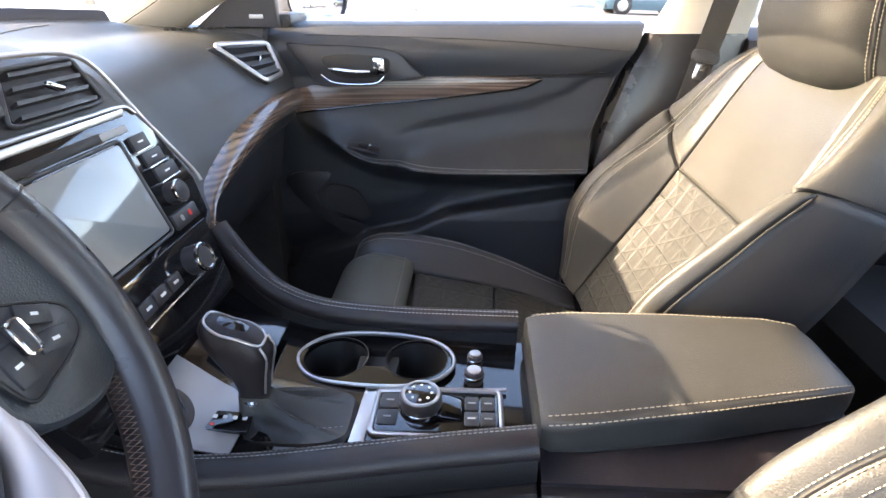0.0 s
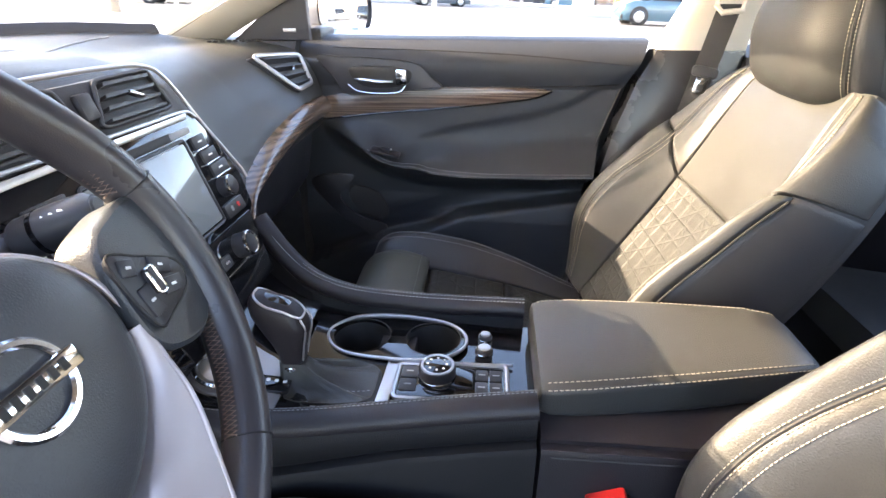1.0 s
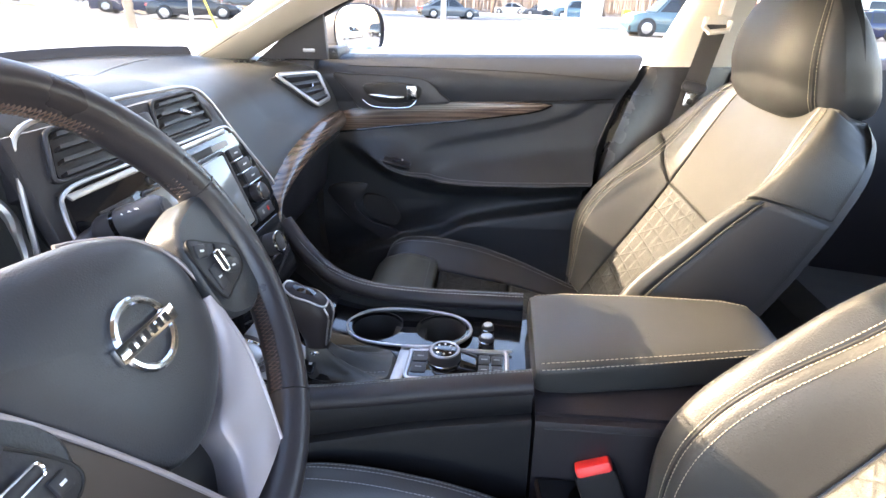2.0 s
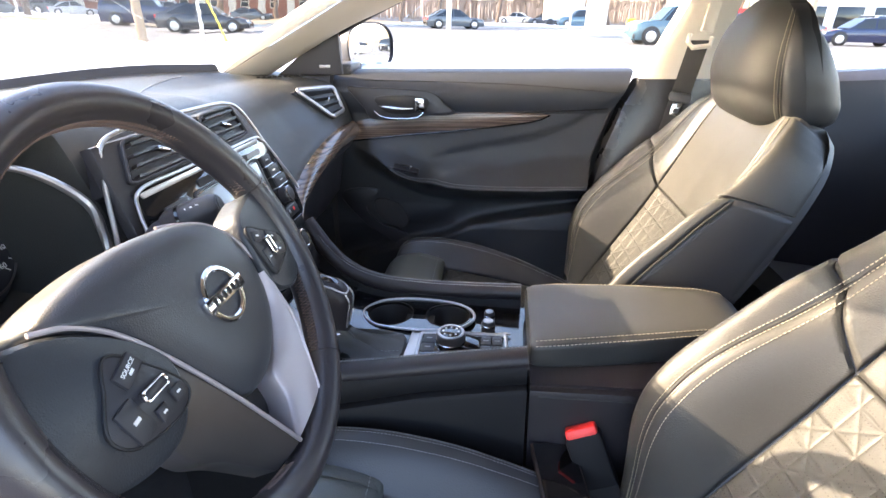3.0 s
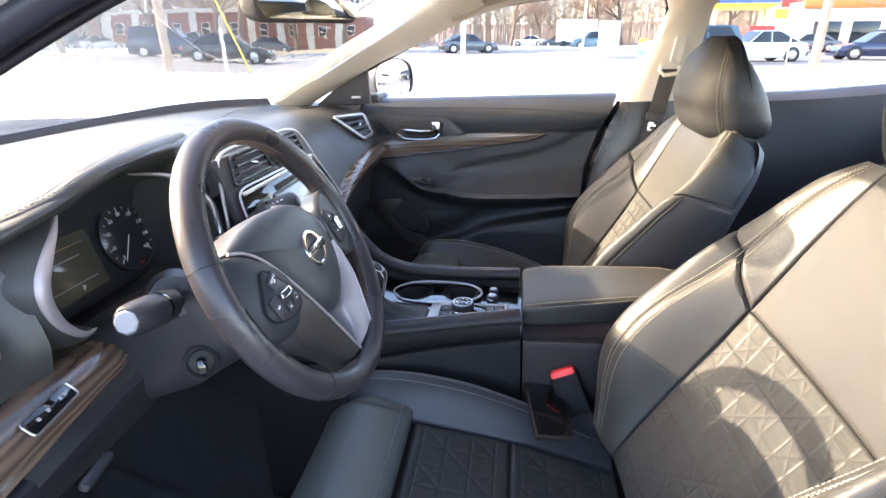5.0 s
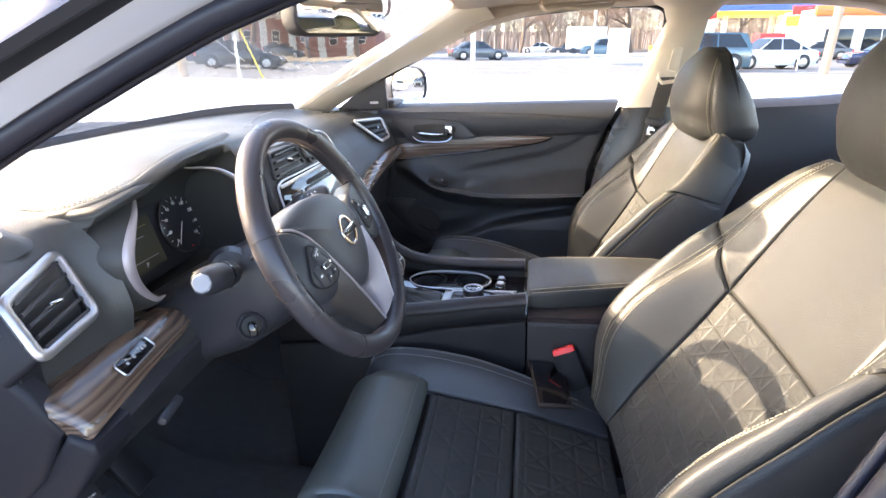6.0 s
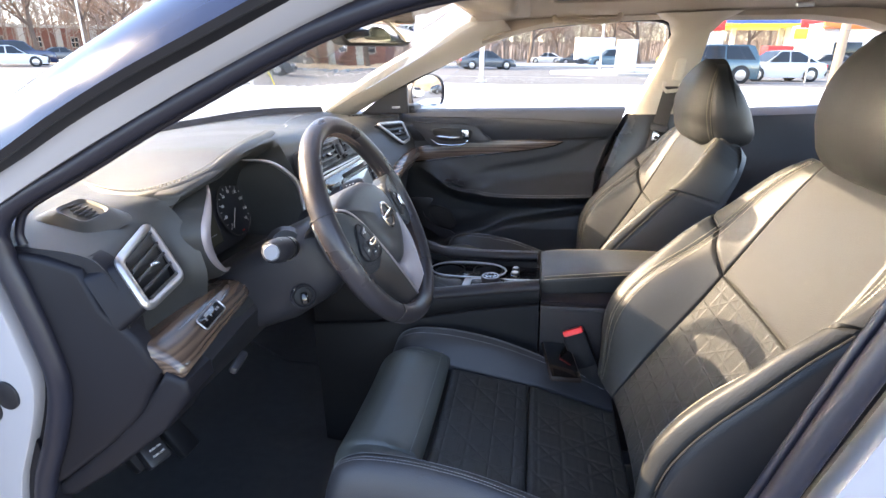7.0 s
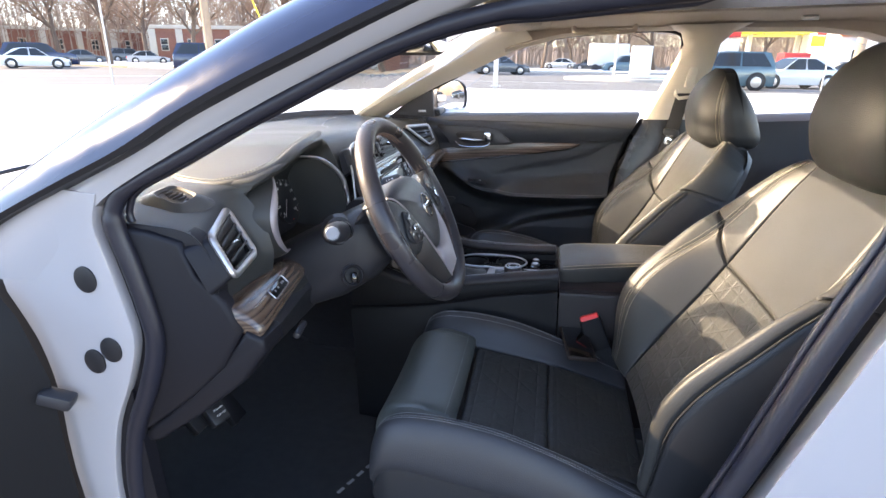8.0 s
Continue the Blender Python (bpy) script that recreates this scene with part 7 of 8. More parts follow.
# start button
SB = frame_of((-0.300, -0.062, top_z(-0.298) + 0.006), (0.50, 0, 0.86))
part("start_ring", disc(0.0245, 0.006, SB, 0.002, 36, 0.020), CHROME, CON, "chrome start button ring")
part("start_recess", disc(0.034, 0.004, SB, 0.001, 40, 0.0255), GUNMETAL, CON, "dark satin recess round the start button")
part("start_button", disc(0.0175, 0.006, SB, 0.002, 36), SILVER, CON, "round grey start button")
# armrest lid and box
LIDS = [(0.0765, 0.037, 0.090, 0.684, 0.012), (0.079, 0.037, 0.096, 0.684, 0.019), (0.090, 0.037, 0.0995, 0.684, 0.0235), (0.13, 0.038, 0.099, 0.686, 0.026), (0.25, 0.044, 0.086, 0.690, 0.027), (0.36, 0.052, 0.070, 0.692, 0.026), (0.395, 0.055, 0.061, 0.691, 0.023), (0.410, 0.056, 0.048, 0.688, 0.016)]


def lid_point(x, a, lift=0.0):
    yc, hw, zc, hh = lerp(LIDS, x)
    c, s_ = math.cos(a), math.sin(a)
    return np.array((x, yc + (hw + lift) * math.copysign(abs(c) ** 0.24, c), zc + (hh + lift) * math.copysign(abs(s_) ** 0.34, s_)))


LID = part("armrest_lid", loft([[lid_point(x, a) for a in np.linspace(0, 2 * math.pi, 72, endpoint=False)] for x in [r[0] for r in LIDS[:4]] + list(np.linspace(0.16, 0.36, 10)) + [r[0] for r in LIDS[6:]]]), LEATHER, CON, "smooth black leather armrest lid with double stitching")
for a0 in (math.pi - 0.42, math.pi - 0.90, 0.42, 0.90):
    part("stitching", stitches([lid_point(x, a0, 0.0006) for x in np.linspace(0.086, 0.400, 50)], 0.0062, 0.0045, 0.0007), THREAD, LID, "cream double stitching")
part("armrest_box", loft([[np.array(p) for p in ((x, -0.074, 0.668), (x, -0.093, 0.662), (x, -0.092, 0.656), (x, -0.101, 0.654), (x, -0.104, 0.646), (x, -0.100, 0.45), (x, -0.10, 0.24), (x, 0.17, 0.24), (x, 0.165, 0.45), (x, 0.166, 0.640), (x, 0.142, 0.664))] for x in (0.0785, 0.15, 0.30, 0.41)]), PADHIDE, CON, "dark armrest box")
part("flank_seam", tube([(0.0 + x, -0.1035 + 0.0 * x, 0.646) for x in np.linspace(0.09, 0.33, 10)], 0.0012, 5), DARK, CON)
# ---- outside: snow, road, poles, parked cars, trees, buildings (ground falls gently towards the car's tail) ----
ENV = Matrix.Rotation(radians(2.1), 4, "Y")
SNOW = material("sunlit_snow", (0.82, 0.84, 0.87), 0.75, bump=0.6, scale=4, vary=0.04, vscale=1.5)
ASPHALT = material("worn_asphalt", (0.16, 0.155, 0.15), 0.85, bump=0.5, scale=40, vary=0.25, vscale=0.35)
VERGE = material("dry_grass", (0.28, 0.22, 0.14), 0.9, bump=0.8, scale=12, vary=0.4, vscale=0.6)
KERB = material("kerb_concrete", (0.42, 0.40, 0.37), 0.85, bump=0.4, scale=30, vary=0.15, vscale=2)
BARK = material("grey_brown_bark", (0.15, 0.11, 0.085), 0.9, bump=0.8, scale=9, vary=0.3, vscale=3)
TWIG = material("bare_twigs", (0.26, 0.17, 0.12), 0.9, vary=0.3, vscale=0.8)
POLEWOOD = material("pole_wood", (0.30, 0.22, 0.15), 0.85, bump=0.6, scale=20, vary=0.25, vscale=3)
GALV = material("galvanised_steel", (0.48, 0.48, 0.48), 0.5, metal=0.4, vary=0.1, vscale=5)
BRICK = material("red_brick_wall", (0.27, 0.12, 0.085), 0.85, bump=0.4, scale=14, vary=0.25, vscale=2.5)
CREAM = material("cream_trim", (0.60, 0.56, 0.48), 0.7, vary=0.08, vscale=2)
DARKGLASS = material("dark_window", (0.02, 0.025, 0.03), 0.08, vary=0.2, vscale=1)
ORANGE = material("orange_fascia", (0.75, 0.20, 0.05), 0.5, vary=0.08, vscale=1)
YELLOW = material("yellow_sign", (0.80, 0.62, 0.05), 0.5, vary=0.06, vscale=2)
REDP = material("red_sign", (0.65, 0.04, 0.035), 0.5, vary=0.08, vscale=2)
BLUEP = material("blue_canopy", (0.05, 0.12, 0.45), 0.5, vary=0.08, vscale=2)
WHITEP = material("white_panel", (0.72, 0.71, 0.69), 0.55, vary=0.06, vscale=2)


def outdoors(ob, m=None):
    """Lay a top-level thing, built in level coordinates, onto the sloping ground."""
    ob.matrix_basis = ENV @ (m if m is not None else ob.matrix_basis)
    return ob


def sheet(name, outline, z0, z1, mat_, label, category):
    bm = plate(outline, z1 - z0, Matrix.Translation((0, 0, z0)), 0)
    return outdoors(solo(name, bm, mat_, label, category, kind="structure", smooth=False))


sheet("ground", [(3000 * math.cos(a), 3000 * math.sin(a)) for a in np.linspace(0, 2 * math.pi, 48, endpoint=False)], -0.3, 0.0, ASPHALT, "worn grey asphalt running to the horizon", "ground")
rng = random.Random(4)
edge = []
for k in range(60):
    x = -40 + 80 * k / 59
    edge.append((x, lerp([(-40, 12.0), (-19, 14.6), (-16, 16.2), (-12, 18.2), (-6, 20.6), (0, 21.6), (8, 23.0), (20, 24.0), (40, 25)], x) + rng.uniform(-0.25, 0.25)))
loops = []
for x, ye in edge:
    loops.append([np.array((x, y, 0.02 + (0.10 + 0.05 * noise.noise((x * 0.7, y * 0.7, 0))) * min(1.0, max(0.0, (ye - y) / 0.9), max(0.0, (y - 1.2) / 0.8)))) for y in [max(1.25, 1.3 * (x - 9)) + d for d in (0, 0.25, 0.95)] + [max(1.25, 1.3 * (x - 9)) + (ye - 3.0 - max(1.25, 1.3 * (x - 9))) * u for u in (0.3, 0.55, 0.8)] + [ye - d for d in (3.0, 1.6, 0.9, 0.5, 0.2, 0.0)]] if 1.3 * (x - 9) < ye - 6 else [np.array((x, ye - 5 + 5 * k / 11, 0.02)) for k in range(12)])
outdoors(solo("snow_field", loft(loops, False, False), SNOW, "bright white snow lying round the car", "snow", kind="structure"))
# verge and kerbs across the road
sheet("verge", [(-140, 62), (-70, 58), (-34, 40), (-24, 38), (-14, 46), (-6, 54), (60, 66), (60, 72), (-10, 62), (-40, 120), (-140, 140)], -0.1, 0.10, VERGE, "dry brown grass strip across the road", "grass")
sheet("snow_strip", [(-6, 55.5), (2, 57), (30, 62), (60, 66.5), (60, 74), (0, 68), (-10, 60)], 0.0, 0.22, SNOW, "snow bank along the far kerb", "snow")
for k in range(9):
    y0 = 44 + 3.1 * k
    x0 = -34 - 2.2 * k
    sheet("snow_patch", [(x0 - 16 + rng.uniform(-3, 3), y0 + 2.2), (x0 - 4, y0 + rng.uniform(-0.4, 0.6)), (x0 + 9, y0 - 1.0 + rng.uniform(-0.4, 0.6)), (x0 + 10, y0 - 0.3), (x0 - 3, y0 + 1.2), (x0 - 14, y0 + 3.0)], 0.0, 0.14, SNOW, "thin streak of old snow on the grass", "snow")
sheet("kerb", [(-34, 39.6), (-24, 37.6), (-14, 45.6), (-6, 53.6), (60, 65.4), (60, 65.8), (-6, 54.0), (-14, 46.0), (-24, 38.0), (-34, 40.0)], 0.0, 0.15, KERB, "grey concrete kerb across the road", "kerb")
sheet("traffic_island", [tuple(p) for p in ring([(0.8, 37.5), (4.5, 34.6), (9.5, 35.4), (11.0, 38.5), (8.0, 42.0), (3.0, 42.4)], 40)], 0.0, 0.16, KERB, "low kerbed island with snow on it", "kerb")
sheet("snow_patch", [tuple(p) for p in ring([(5.0, 36.6), (8.5, 36.6), (9.8, 38.5), (7.5, 40.5), (4.5, 40.2)], 30)], 0.16, 0.30, SNOW, "snow heaped on the island", "snow")
LINEP = material("faded_road_paint", (0.55, 0.53, 0.48), 0.8, vary=0.2, vscale=2)
for x, y, l, a in ((-3, 30.5, 12, 4), (10, 31.5, 9, 5), (-22, 27, 14, 38), (-14, 34, 10, 35), (-26, 22.5, 14, 40), (16, 27.5, 8, 6)):
    b_ = block(l, 0.14, 0.012, pose(x, y, 0.006, 0, 0, a), 0, 1)
    outdoors(solo("road_line", b_, LINEP, "faded pale line on the asphalt", "road line", "road lines", "structure"))


# --- parked and passing cars ---
def car_thing(label, paint, length, height, x, y, heading, suv=False):
    """A car: body with wheel arches, glasshouse with panes, wheels, lamps. Heading in degrees, 0 looks along +x."""
    C = thing("parked_car", label, "car")
    hw = 0.90
    belt = height * 0.60
    if suv:
        prof = [(-0.50, 0.42, 0.62), (-0.495, 0.95, 0.9), (-0.47, 1.05, 1.0), (0.20, 1.02, 1.0), (0.40, 0.98, 0.98), (0.47, 0.85, 0.95), (0.50, 0.55, 0.8)]
        roof = [(-0.485, 0.0), (-0.42, 0.93), (-0.36, 1.0), (0.02, 1.0), (0.10, 0.92), (0.23, 0.0)]
    else:
        prof = [(-0.50, 0.45, 0.7), (-0.49, 0.92, 0.88), (-0.44, 1.02, 0.96), (-0.30, 1.06, 1.0), (0.18, 1.0, 1.0), (0.38, 0.90, 0.96), (0.47, 0.76, 0.9), (0.50, 0.50, 0.75)]
        roof = [(-0.40, 0.0), (-0.24, 0.85), (-0.15, 0.98), (-0.02, 1.0), (0.06, 0.93), (0.22, 0.0)]
    loops = []
    for u, top, w in prof:
        z = belt * top
        loops.append([np.array((u * length, s * hw * w, zz)) for s, zz in ((-0.92, 0.20), (-1.0, 0.45), (-1.0, z * 0.82), (-0.93, z), (0.93, z), (1.0, z * 0.82), (1.0, 0.45), (0.92, 0.20))])
    bodyp = part("body", loft(loops), paint, C, "painted car body")
    loops = []
    for u, f in roof:
        z = belt * 0.99 + (height - belt) * f
        w = hw * (0.93 - 0.20 * f)
        loops.append([np.array((u * length, -w, z)), np.array((u * length, w, z)), np.array((u * length, w * 1.0 if f == 0 else hw * 0.93, belt * 0.97)), np.array((u * length, -w if f == 0 else -hw * 0.93, belt * 0.97))])
    part("roof", loft(loops), paint, C, "painted car roof")
    ins = roof[1:-1]
    for s in (-1, 1):
        half = len(roof) // 2
        a0, a1 = roof[0][0] * length * 0.90, roof[-1][0] * length * 0.86
        t0, t1 = roof[2][0] * length * 0.97, roof[-2][0] * length * 0.9
        mid = (t0 + t1) / 2
        for q0, q1, r0, r1 in ((a0, mid - 0.05, t0, mid - 0.03), (mid + 0.05, a1, mid + 0.03, t1)):
            zb, zt = belt * 1.03, height * 0.955
            wb, wt = hw * 0.937, hw * 0.765
            quad = [np.array((q0, s * wb, zb)), np.array((q1, s * wb, zb)), np.array((r1, s * wt, zt)), np.array((r0, s * wt, zt))]
            part("side_window", loft([quad, [p + np.array((0, s * 0.012, 0.004)) for p in quad]]), DARKGLASS, C, "dark car window")
    for e0, e1 in ((roof[-1], roof[-2]), (roof[0], roof[1])):
        sgx = 1 if e0[0] > 0 else -1
        z0, z1 = belt * 1.02, belt + (height - belt) * e1[1] * 0.97
        xa, xb = e0[0] * length * 0.985, e1[0] * length
        quad = [np.array((xa, -hw * 0.86, z0)), np.array((xa, hw * 0.86, z0)), np.array((xb, hw * 0.72, z1)), np.array((xb, -hw * 0.72, z1))]
        part("windscreen", loft([quad, [p + np.array((sgx * 0.03, 0, 0.02)) for p in quad]]), DARKGLASS, C, "dark windscreen")
    r = 0.33 if not suv else 0.37
    for u in (-0.30, 0.315):
        for s in (-1, 1):
            W = part("wheel", disc(r, 0.20, frame_of((u * length, s * (hw - 0.19), r), (0, s, 0)), 0.03, 24), RUBBER, C, "black tyre")
            part("rim", disc(r * 0.66, 0.02, frame_of((u * length, s * (hw + 0.005), r), (0, s, 0)), 0.01, 16), SILVER, W, "silver wheel rim")
            part("arch", disc(r * 1.16, 0.012, frame_of((u * length, s * (hw - 0.003), r * 1.04), (0, s, 0)), 0.003, 24), DARK, C)
    for s in (-1, 1):
        part("tail_lamp", block(0.10, 0.30, 0.16, pose(-0.485 * length, s * 0.66, belt * 0.82), 0.03), RED, C, "red tail lamp")
        part("head_lamp", block(0.16, 0.34, 0.13, pose(0.465 * length, s * 0.60, belt * 0.70), 0.03), SILVER, C, "clear head lamp")
    part("bumper", block(0.12, 1.62, 0.22, pose(0.485 * length, 0, 0.36), 0.04), HARD, C)
    part("bumper", block(0.12, 1.62, 0.22, pose(-0.485 * length, 0, 0.40), 0.04), HARD, C)
    return outdoors(C, pose(x, y, 0, 0, 0, heading))


def paint_of(name, c):
    return material(name, c, 0.22, coat=0.8, vary=0.05, vscale=2)


P_WHITE, P_DARK, P_TEAL, P_BLUE, P_GREY, P_SILV = paint_of("white_paint", (0.70, 0.71, 0.72)), paint_of("black_paint", (0.02, 0.022, 0.028)), paint_of("teal_paint", (0.06, 0.12, 0.15)), paint_of("navy_paint", (0.012, 0.02, 0.06)), paint_of("grey_paint", (0.10, 0.11, 0.12)), paint_of("silver_paint", (0.40, 0.41, 0.42))
car_thing("blue-green sport utility car at the far kerb", P_TEAL, 4.4, 1.72, 7.9, 28.1, 185, True)
car_thing("white hatchback parked at the far kerb", P_WHITE, 4.5, 1.52, 12.2, 31.2, 190)
car_thing("dark sedan on the road behind the kerb island", P_GREY, 4.7, 1.45, 4.6, 74.0, 190)
car_thing("dark grey sedan passing on the road", P_GREY, 4.7, 1.45, -4.3, 46.0, 20)
car_thing("black sedan passing along the road", P_DARK, 4.8, 1.44, -16.4, 29.8, 15)
car_thing("white sedan parked behind in the lot", P_WHITE, 4.6, 1.45, 25.0, 5.6, 170)
car_thing("dark sport utility car parked behind in the lot", P_DARK, 4.8, 1.75, 31.0, 12.5, 160, True)
car_thing("dark blue sedan standing at the roadside", P_BLUE, 4.6, 1.45, 19.5, 33.9, 175)
car_thing("white compact sedan parked across the road", P_WHITE, 4.5, 1.45, -37.5, 34.6, 43)
car_thing("navy blue full-size sport utility car on the road", P_BLUE, 5.2, 1.85, -40.8, 38.4, 44, True)
car_thing("dark grey sport utility car parked by the trees", P_GREY, 4.9, 1.75, -55.7, 66.7, 38, True)
car_thing("navy blue van with a pale rear on the road", P_BLUE, 5.0, 1.95, -24.3, 36.5, 20, True)
for k, (x, y, pt, lb, sv) in enumerate(((-52, 55, P_GREY, "grey sedan in the far car park", False), (-57, 52, P_BLUE, "dark blue pickup-sized car in the far car park", True), (-47, 59, P_SILV, "silver sedan in the far car park", False), (-43, 62, P_WHITE, "white van-like car in the far car park", True), (-38, 60, P_SILV, "silver sport utility car in the far car park", True), (-62, 56, P_WHITE, "white sedan in the far car park", False), (-30, 66, P_GREY, "grey hatchback before the brick building", False), (1.0, 82, P_WHITE, "white car in the far lot", False), (9, 86, P_BLUE, "blue car in the far lot", True), (16, 60, P_SILV, "silver car at the fuel station", False), (24, 52, P_GREY, "grey car before the shop", False), (30, 50, P_SILV, "silver car before the shop", True), (7.5, 62, P_TEAL, "blue car beyond the island", True))):
    car_thing(lb, pt, 4.7, 1.78 if sv else 1.46, x, y, (35, 200, 40, 30, 215, 40, 10, 175, 10, 90, 170, 20, 185)[k], sv)


# --- poles, signs, boxes ---
def pole(name, label, x, y, r, h, mat_, square=False, lean=0.0):
    if square:
        bm = block(2 * r, 2 * r, h, pose(0, 0, h / 2), 0.02)
    else:
        bm = tube([(0, 0, 0), (lean * 0.5, 0, h * 0.5), (lean, 0, h)], [r, r * 0.92, r * 0.8], 12)
    P = thing(name, label, name.replace("_", " "))
    part("shaft", bm, mat_, P)
    outdoors(P, pose(x, y, 0))
    return P


lp = pole("light_pole", "square grey light pole on a base plate in the snow", -2.25, 21.7, 0.09, 9.0, GALV, True)
part("base_plate", block(0.42, 0.42, 0.05, ENV @ pose(-2.25, 21.7, 0.17), 0.01), GALV, lp, "grey base plate")
pole("lamp_post", "slim grey lamp post on the island", 4.25, 40.4, 0.08, 9.5, GALV)
pole("utility_pole", "weathered wooden utility pole beside the snow", 10.9, 22.2, 0.16, 10.0, POLEWOOD, False, 0.1)
pole("utility_pole", "grey wooden utility pole at the roadside", -12.5, 18.1, 0.15, 10.0, POLEWOOD, False, -0.25)
sp = pole("sign_post", "thin sign post with a white plate", -16.2, 17.3, 0.035, 3.4, GALV)
part("sign_plate", block(0.02, 0.34, 1.20, ENV @ pose(-16.2, 17.26, 2.80, 0, 0, 40), 0.004), WHITEP, sp, "white sign plate")
sp = pole("sign_post", "thin post with a white plate at the far kerb", 12.9, 29.2, 0.04, 2.5, GALV)
part("sign_plate", block(0.55, 0.03, 0.55, ENV @ pose(12.9, 29.15, 2.15), 0.01), WHITEP, sp, "white sign plate")
pole("marker_post", "short white marker post in the snow", -10.5, 18.4, 0.06, 1.5, WHITEP)
gw = thing("guy_wire", "yellow sleeved guy wire of the utility pole", "guy wire")
part("wire", tube([(-9.6, 18.4, 0.1), (-12.3, 18.1, 7.0)], 0.03, 6), YELLOW, gw)
outdoors(gw)
ub = thing("utility_cabinet", "white utility cabinet on the island", "cabinet")
part("cabinet_body", block(1.15, 0.9, 1.95, pose(5.35, 36.2, 1.13), 0.03), WHITEP, ub, "white cabinet")
part("plinth", block(1.3, 1.0, 0.16, pose(5.35, 36.2, 0.18), 0.02), KERB, ub)
outdoors(ub)
yb = thing("yellow_box", "small yellow box on the island", "box")
part("box_body", block(0.45, 0.4, 0.8, pose(7.6, 37.0, 0.70), 0.03), YELLOW, yb)
outdoors(yb)
bx = thing("box_truck", "white box truck far down the road", "truck")
part("cargo_box", block(4.2, 2.2, 2.3, pose(6.0, 66.0, 1.85), 0.05), WHITEP, bx, "white cargo box")
part("cab", block(1.5, 2.0, 1.7, pose(8.8, 66.0, 1.25), 0.15), WHITEP, bx)
for x in (4.6, 8.6):
    part("wheel", disc(0.42, 0.25, frame_of((x, 64.75, 0.42), (0, -1, 0)), 0.03, 18), RUBBER, bx)
outdoors(bx)
rt = thing("red_kiosk", "red kiosk at the fuel station", "kiosk")
part("kiosk_body", block(2.0, 1.6, 2.0, pose(19.3, 50.5, 1.05), 0.1), REDP, rt)
part("kiosk_window", block(0.8, 0.04, 0.6, pose(19.1, 49.68, 1.4), 0.01), DARKGLASS, rt)
outdoors(rt)

# --- buildings ---
FS = thing("fuel_station", "fuel station canopy in blue and yellow with red sign", "fuel station")
part("canopy", block(12, 7, 0.9, pose(24, 64, 4.6), 0.05), BLUEP, FS, "blue canopy")
part("canopy_band", block(12.1, 7.1, 0.35, pose(24, 64, 4.1), 0.02), YELLOW, FS, "yellow band")
for x in (19.5, 24, 28.5):
    part("column", block(0.4, 0.4, 4.1, pose(x, 63, 2.05), 0.02), WHITEP, FS, "white column")
    part("pump", block(0.8, 0.5, 1.5, pose(x + 0.9, 63, 0.85), 0.05), WHITEP, FS, "white fuel pump")
outdoors(FS)
SG = thing("station_sign", "yellow and red roadside sign on a pole", "sign")
part("sign_panel", block(2.6, 0.25, 0.9, pose(24.2, 57, 3.2), 0.03), YELLOW, SG, "yellow sign panel")
part("sign_panel", block(2.2, 0.25, 0.8, pose(24.4, 57, 4.1), 0.03), REDP, SG, "red sign panel")
part("sign_pole", tube([(24.3, 57.1, 0), (24.3, 57.1, 4.4)], 0.08, 8), GALV, SG)
outdoors(SG)
SG2 = thing("station_sign", "red and white sign at the road edge", "sign")
part("sign_panel", block(2.3, 0.25, 1.1, pose(16.6, 60, 4.1), 0.03), REDP, SG2, "red sign panel")
part("sign_panel", block(2.3, 0.25, 1.6, pose(16.6, 60, 2.6), 0.03), WHITEP, SG2, "white sign panel")
part("sign_pole", tube([(16.6, 60.1, 0), (16.6, 60.1, 4.2)], 0.10, 8), GALV, SG2)
outdoors(SG2)
SH = thing("shop", "low white shop with an orange fascia", "shop")
part("shop_wall", block(20, 8, 4.0, pose(34, 58, 2.0), 0.03), WHITEP, SH, "white shop wall")
part("fascia", block(20.3, 0.4, 0.8, pose(34, 53.8, 3.9), 0.03), ORANGE, SH, "orange fascia")
for k in range(6):
    part("shop_window", block(2.2, 0.08, 1.9, pose(26.2 + 3.1 * k, 53.98, 1.5), 0.01), DARKGLASS, SH, "dark shop window")
outdoors(SH)


def brick_building(label, x, y, ln, dp, h, ang, wins):
    B = thing("brick_building", label, "building")
    part("wall", block(ln, dp, h, pose(0, 0, h / 2), 0.02), BRICK, B, "red brick wall")
    part("roof_edge", block(ln + 0.4, dp + 0.4, 0.5, pose(0, 0, h + 0.2), 0.03), CREAM, B, "cream roof edge")
    for k in range(wins):
        xx = -ln / 2 + ln * (k + 0.5) / wins
        pb_ = part("pier", block(1.0, 0.12, h - 0.1, pose(xx - ln / wins / 2 + 0.3, -dp / 2 - 0.05, h / 2 - 0.05), 0.01), CREAM, B, "cream pier")
        wn_ = part("window", block(1.15, 0.10, 1.7, pose(xx, -dp / 2 - 0.03, h * 0.52), 0.01), CREAM, B, "cream window frame")
        for dz in (-0.40, 0.40):
            part("window_glass", block(0.95, 0.10, 0.68, pose(xx, -dp / 2 - 0.06, h * 0.52 + dz), 0.005), DARKGLASS, wn_, "dark window glass")
    return outdoors(B, pose(x, y, 0, 0, 0, ang))


brick_building("long low red brick building with cream piers and white windows", -40.5, 82.0, 36, 12, 4.6, 8, 9)
brick_building("far low brick building behind the trees", -86, 84, 40, 12, 4.5, 40, 8)


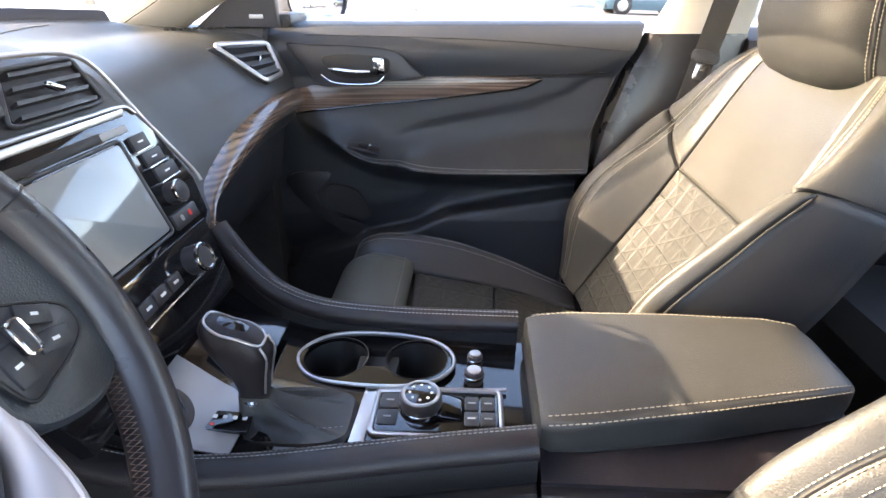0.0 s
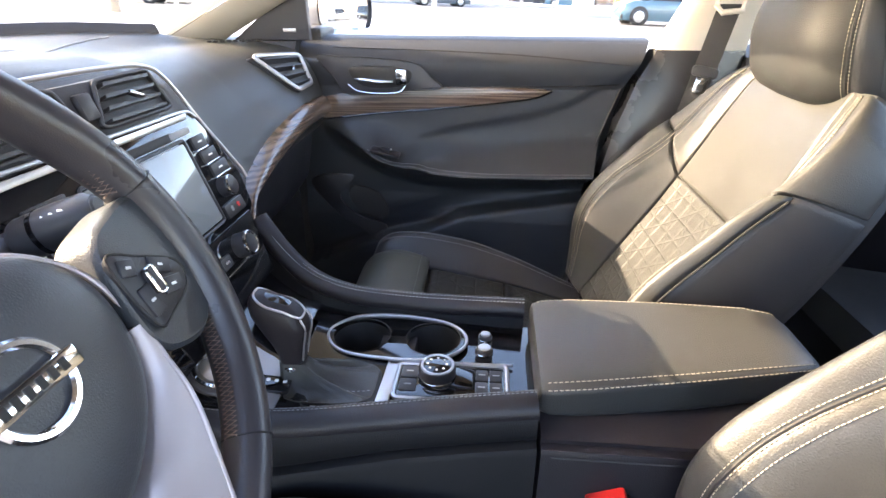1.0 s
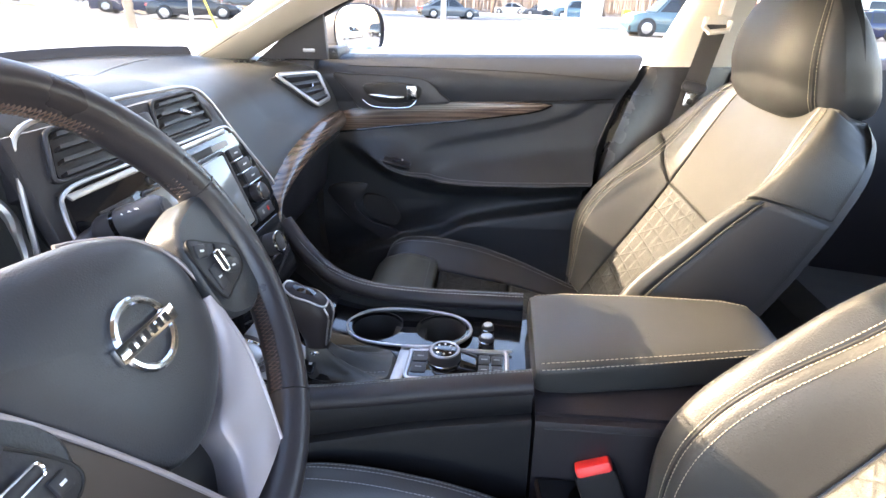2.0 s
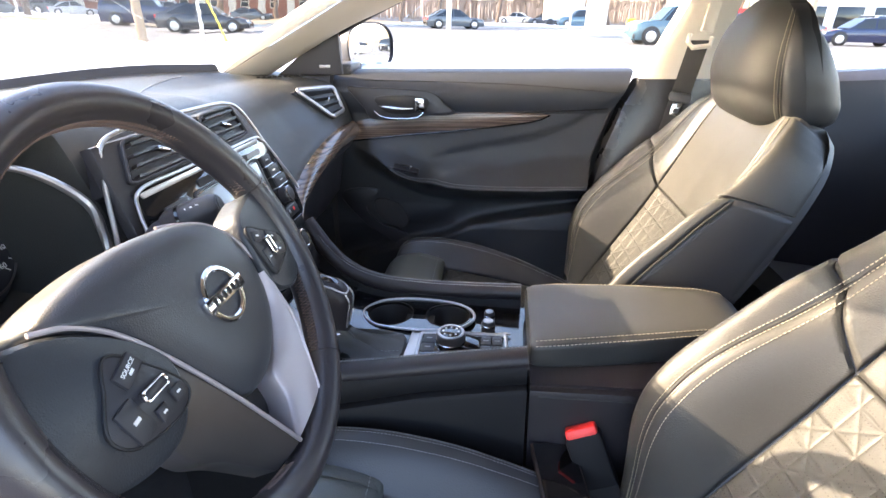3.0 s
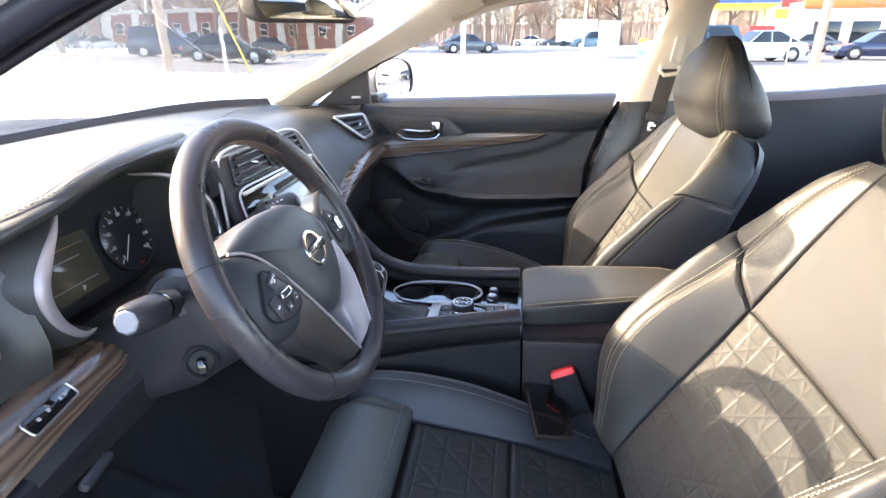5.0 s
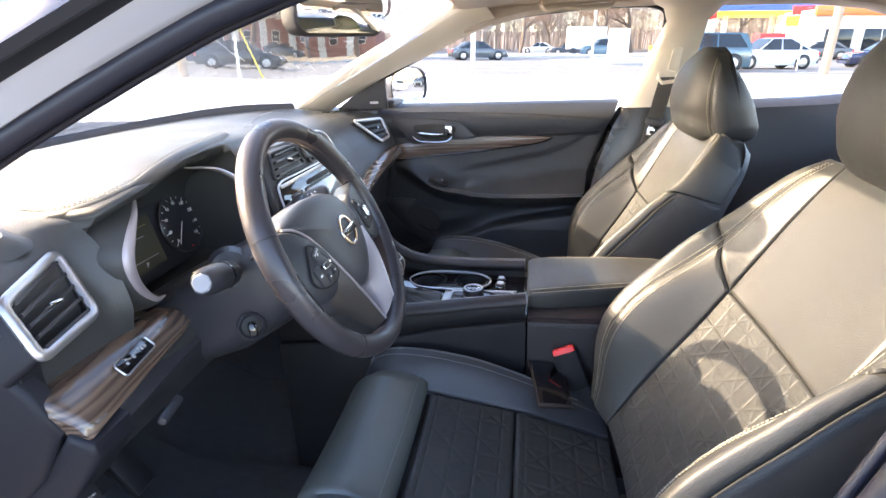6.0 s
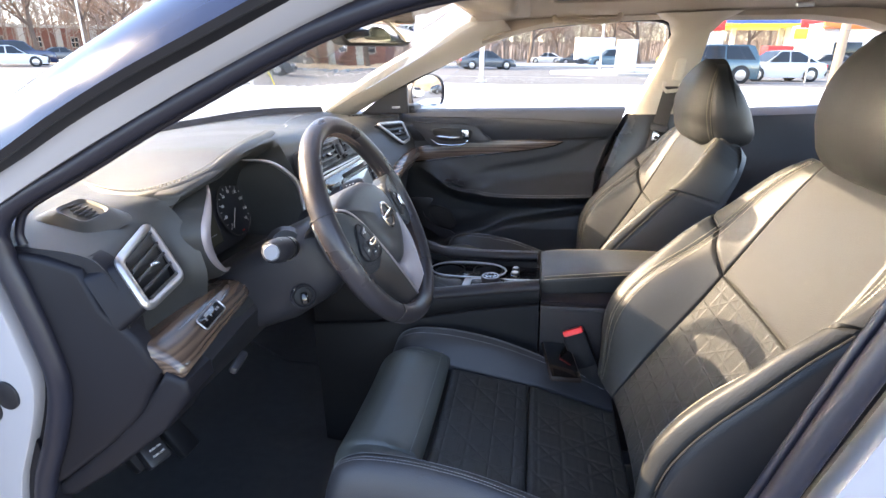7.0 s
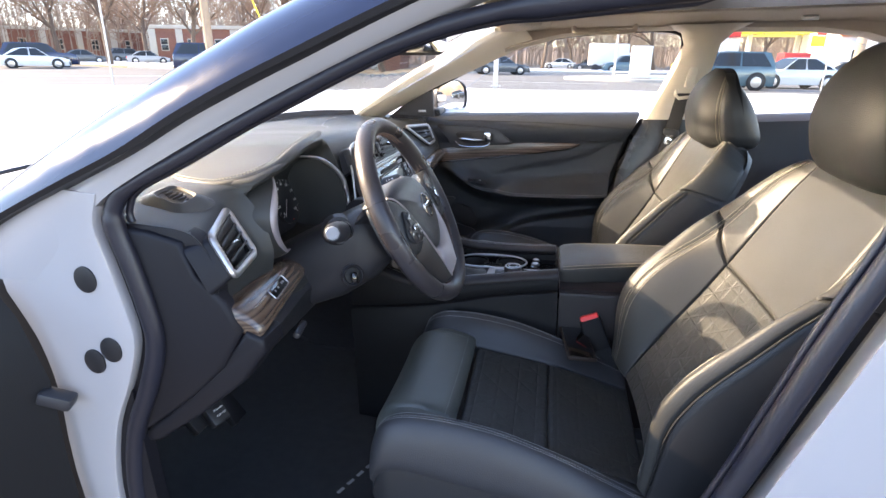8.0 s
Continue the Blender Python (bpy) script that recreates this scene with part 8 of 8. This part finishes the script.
# --- trees ---
def tree_thing(seed, h, label):
    """A bare winter tree: tapered trunk and limbs, and a crown of fine twigs."""
    r_ = random.Random(seed)
    limbs, twigs = [[], []], [[], []]

    def rod(store, a, b, ra, rb, n):
        v, f = store
        t = (b - a)
        t = t / (np.linalg.norm(t) + 1e-9)
        s = np.cross(t, (0.21, 0.93, 0.3))
        s /= np.linalg.norm(s)
        q = np.cross(t, s)
        k = len(v)
        for p, rr in ((a, ra), (b, rb)):
            for j in range(n):
                an = 2 * math.pi * j / n
                v.append(p + rr * (math.cos(an) * s + math.sin(an) * q))
        for j in range(n):
            f.append((k + j, k + (j + 1) % n, k + n + (j + 1) % n, k + n + j))

    def grow(p, d, ln, rad, lev):
        segs = 3 if lev < 3 else 2
        for s in range(segs):
            d2 = d + np.array([r_.gauss(0, 0.13) for _ in range(3)]) + np.array((0, 0, 0.05 if lev else 0))
            d2 /= np.linalg.norm(d2)
            q = p + d2 * ln / segs
            r2 = rad * (1 - 0.28 / segs * (1.5 if lev else 1))
            rod(limbs if lev < 2 else twigs, p, q, rad, r2, 7 if lev == 0 else 5 if lev == 1 else 3)
            p, d, rad = q, d2, r2
            if lev < 4 and (lev > 0 or s > 0):
                for _ in range(2 if lev < 3 else 1):
                    ang = r_.uniform(0, 2 * math.pi)
                    side = np.array((math.cos(ang), math.sin(ang), r_.uniform(-0.05, 0.5)))
                    nd = d * 0.62 + side * 0.75
                    grow(p, nd / np.linalg.norm(nd), ln * r_.uniform(0.52, 0.74), rad * 0.58, lev + 1)
        if lev < 4:
            for _ in range(2):
                ang = r_.uniform(0, 2 * math.pi)
                nd = d + 0.55 * np.array((math.cos(ang), math.sin(ang), 0.2))
                grow(p, nd / np.linalg.norm(nd), ln * 0.7, rad * 0.7, lev + 1)

    grow(np.array((0.0, 0, -0.1)), np.array((r_.uniform(-0.05, 0.05), r_.uniform(-0.05, 0.05), 1.0)), h * 0.36, h * 0.020, 0)
    T_ = thing("tree", label, "tree", (0, 0, 0), "bare roadside trees")
    part("trunk", from_py(*limbs), BARK, T_, "grey-brown trunk and limbs")
    part("crown", from_py(*twigs), TWIG, T_, "fine bare twigs")
    return T_


kinds = [tree_thing(11 + k, 11 + 1.5 * k, "bare winter tree with a spreading crown") for k in range(3)]
spots = [(-33, 47, 1.1), (-41, 46, 1.2), (-26.5, 51, 1.15), (-48, 60, 1.3), (-37, 66, 1.2), (-29, 71, 1.1), (-58, 50, 1.2), (-66, 66, 1.4), (-20, 64, 1.1), (-13, 70, 1.0), (-7.5, 63, 0.9), (-1.5, 78, 0.9), (3, 92, 1.0), (10, 82, 0.9), (15, 90, 1.1), (21, 86, 1.1), (28, 84, 1.1), (36, 80, 1.1), (44, 78, 1.2), (-24, 90, 1.3), (-52, 90, 1.3), (-75, 90, 1.4), (-80, 60, 1.3)]
for k, (x, y, s) in enumerate(spots):
    m = ENV @ pose(x, y, 0, 0, 0, 47 * k) @ Matrix.Diagonal((s, s, s, 1))
    src = kinds[k % 3]
    if k < 3:
        src.matrix_basis = m
    else:
        c_ = copy_thing(src, m)
        c_.matrix_basis = m
# paler than the near twigs: distance haze is put into the colour
HAZYWOOD = material("hazy_far_wood", (0.36, 0.275, 0.215), 0.95, vary=0.25, vscale=0.4)
# far woods: countless thin trunks and boughs all round the horizon
v, f = [], []
wr = random.Random(9)
for k in range(4600):
    a = wr.uniform(0.1, 3.0) if k % 6 else wr.uniform(0, 2 * math.pi)
    d = wr.uniform(100, 185)
    x, y, h = d * math.cos(a), d * math.sin(a), wr.uniform(8, 17)
    stems = [((x, y, 0), (x + wr.uniform(-1, 1), y, h), 0.085)]
    for _ in range(14):
        z = h * wr.uniform(0.25, 0.95)
        stems.append(((x, y, z), (x + wr.uniform(-4.2, 4.2), y + wr.uniform(-4.2, 4.2), z + wr.uniform(0.4, 3.0)), 0.075))
    for p, q, rr in stems:
        b0 = len(v)
        for c, ra in ((p, rr), (q, rr * 0.3)):
            for j in range(3):
                v.append((c[0] + ra * math.cos(2.1 * j), c[1] + ra * math.sin(2.1 * j), c[2]))
        for j in range(3):
            f.append((b0 + j, b0 + (j + 1) % 3, b0 + 3 + (j + 1) % 3, b0 + 3 + j))
outdoors(solo("far_woods", from_py(v, f), HAZYWOOD, "brown bare woods all along the horizon", "woods", kind="stuff", smooth=False))
HILL = material("wooded_rise", (0.30, 0.225, 0.175), 0.95, vary=0.35, vscale=0.05)
loops = []
for k in range(97):
    a = 2 * math.pi * k / 96
    hh = 6.5 + 1.6 * noise.noise((4 * math.cos(a), 4 * math.sin(a), 0.3)) + 0.8 * noise.noise((17 * math.cos(a), 17 * math.sin(a), 1.3))
    loops.append([np.array((d * math.cos(a), d * math.sin(a), z)) for d, z in ((205, -0.5), (215, hh * 0.7), (235, hh), (300, hh), (320, -0.5))])
outdoors(solo("backdrop", loft(loops, False, False), HILL, "low brown wooded rise on the horizon", "hill", kind="structure"))
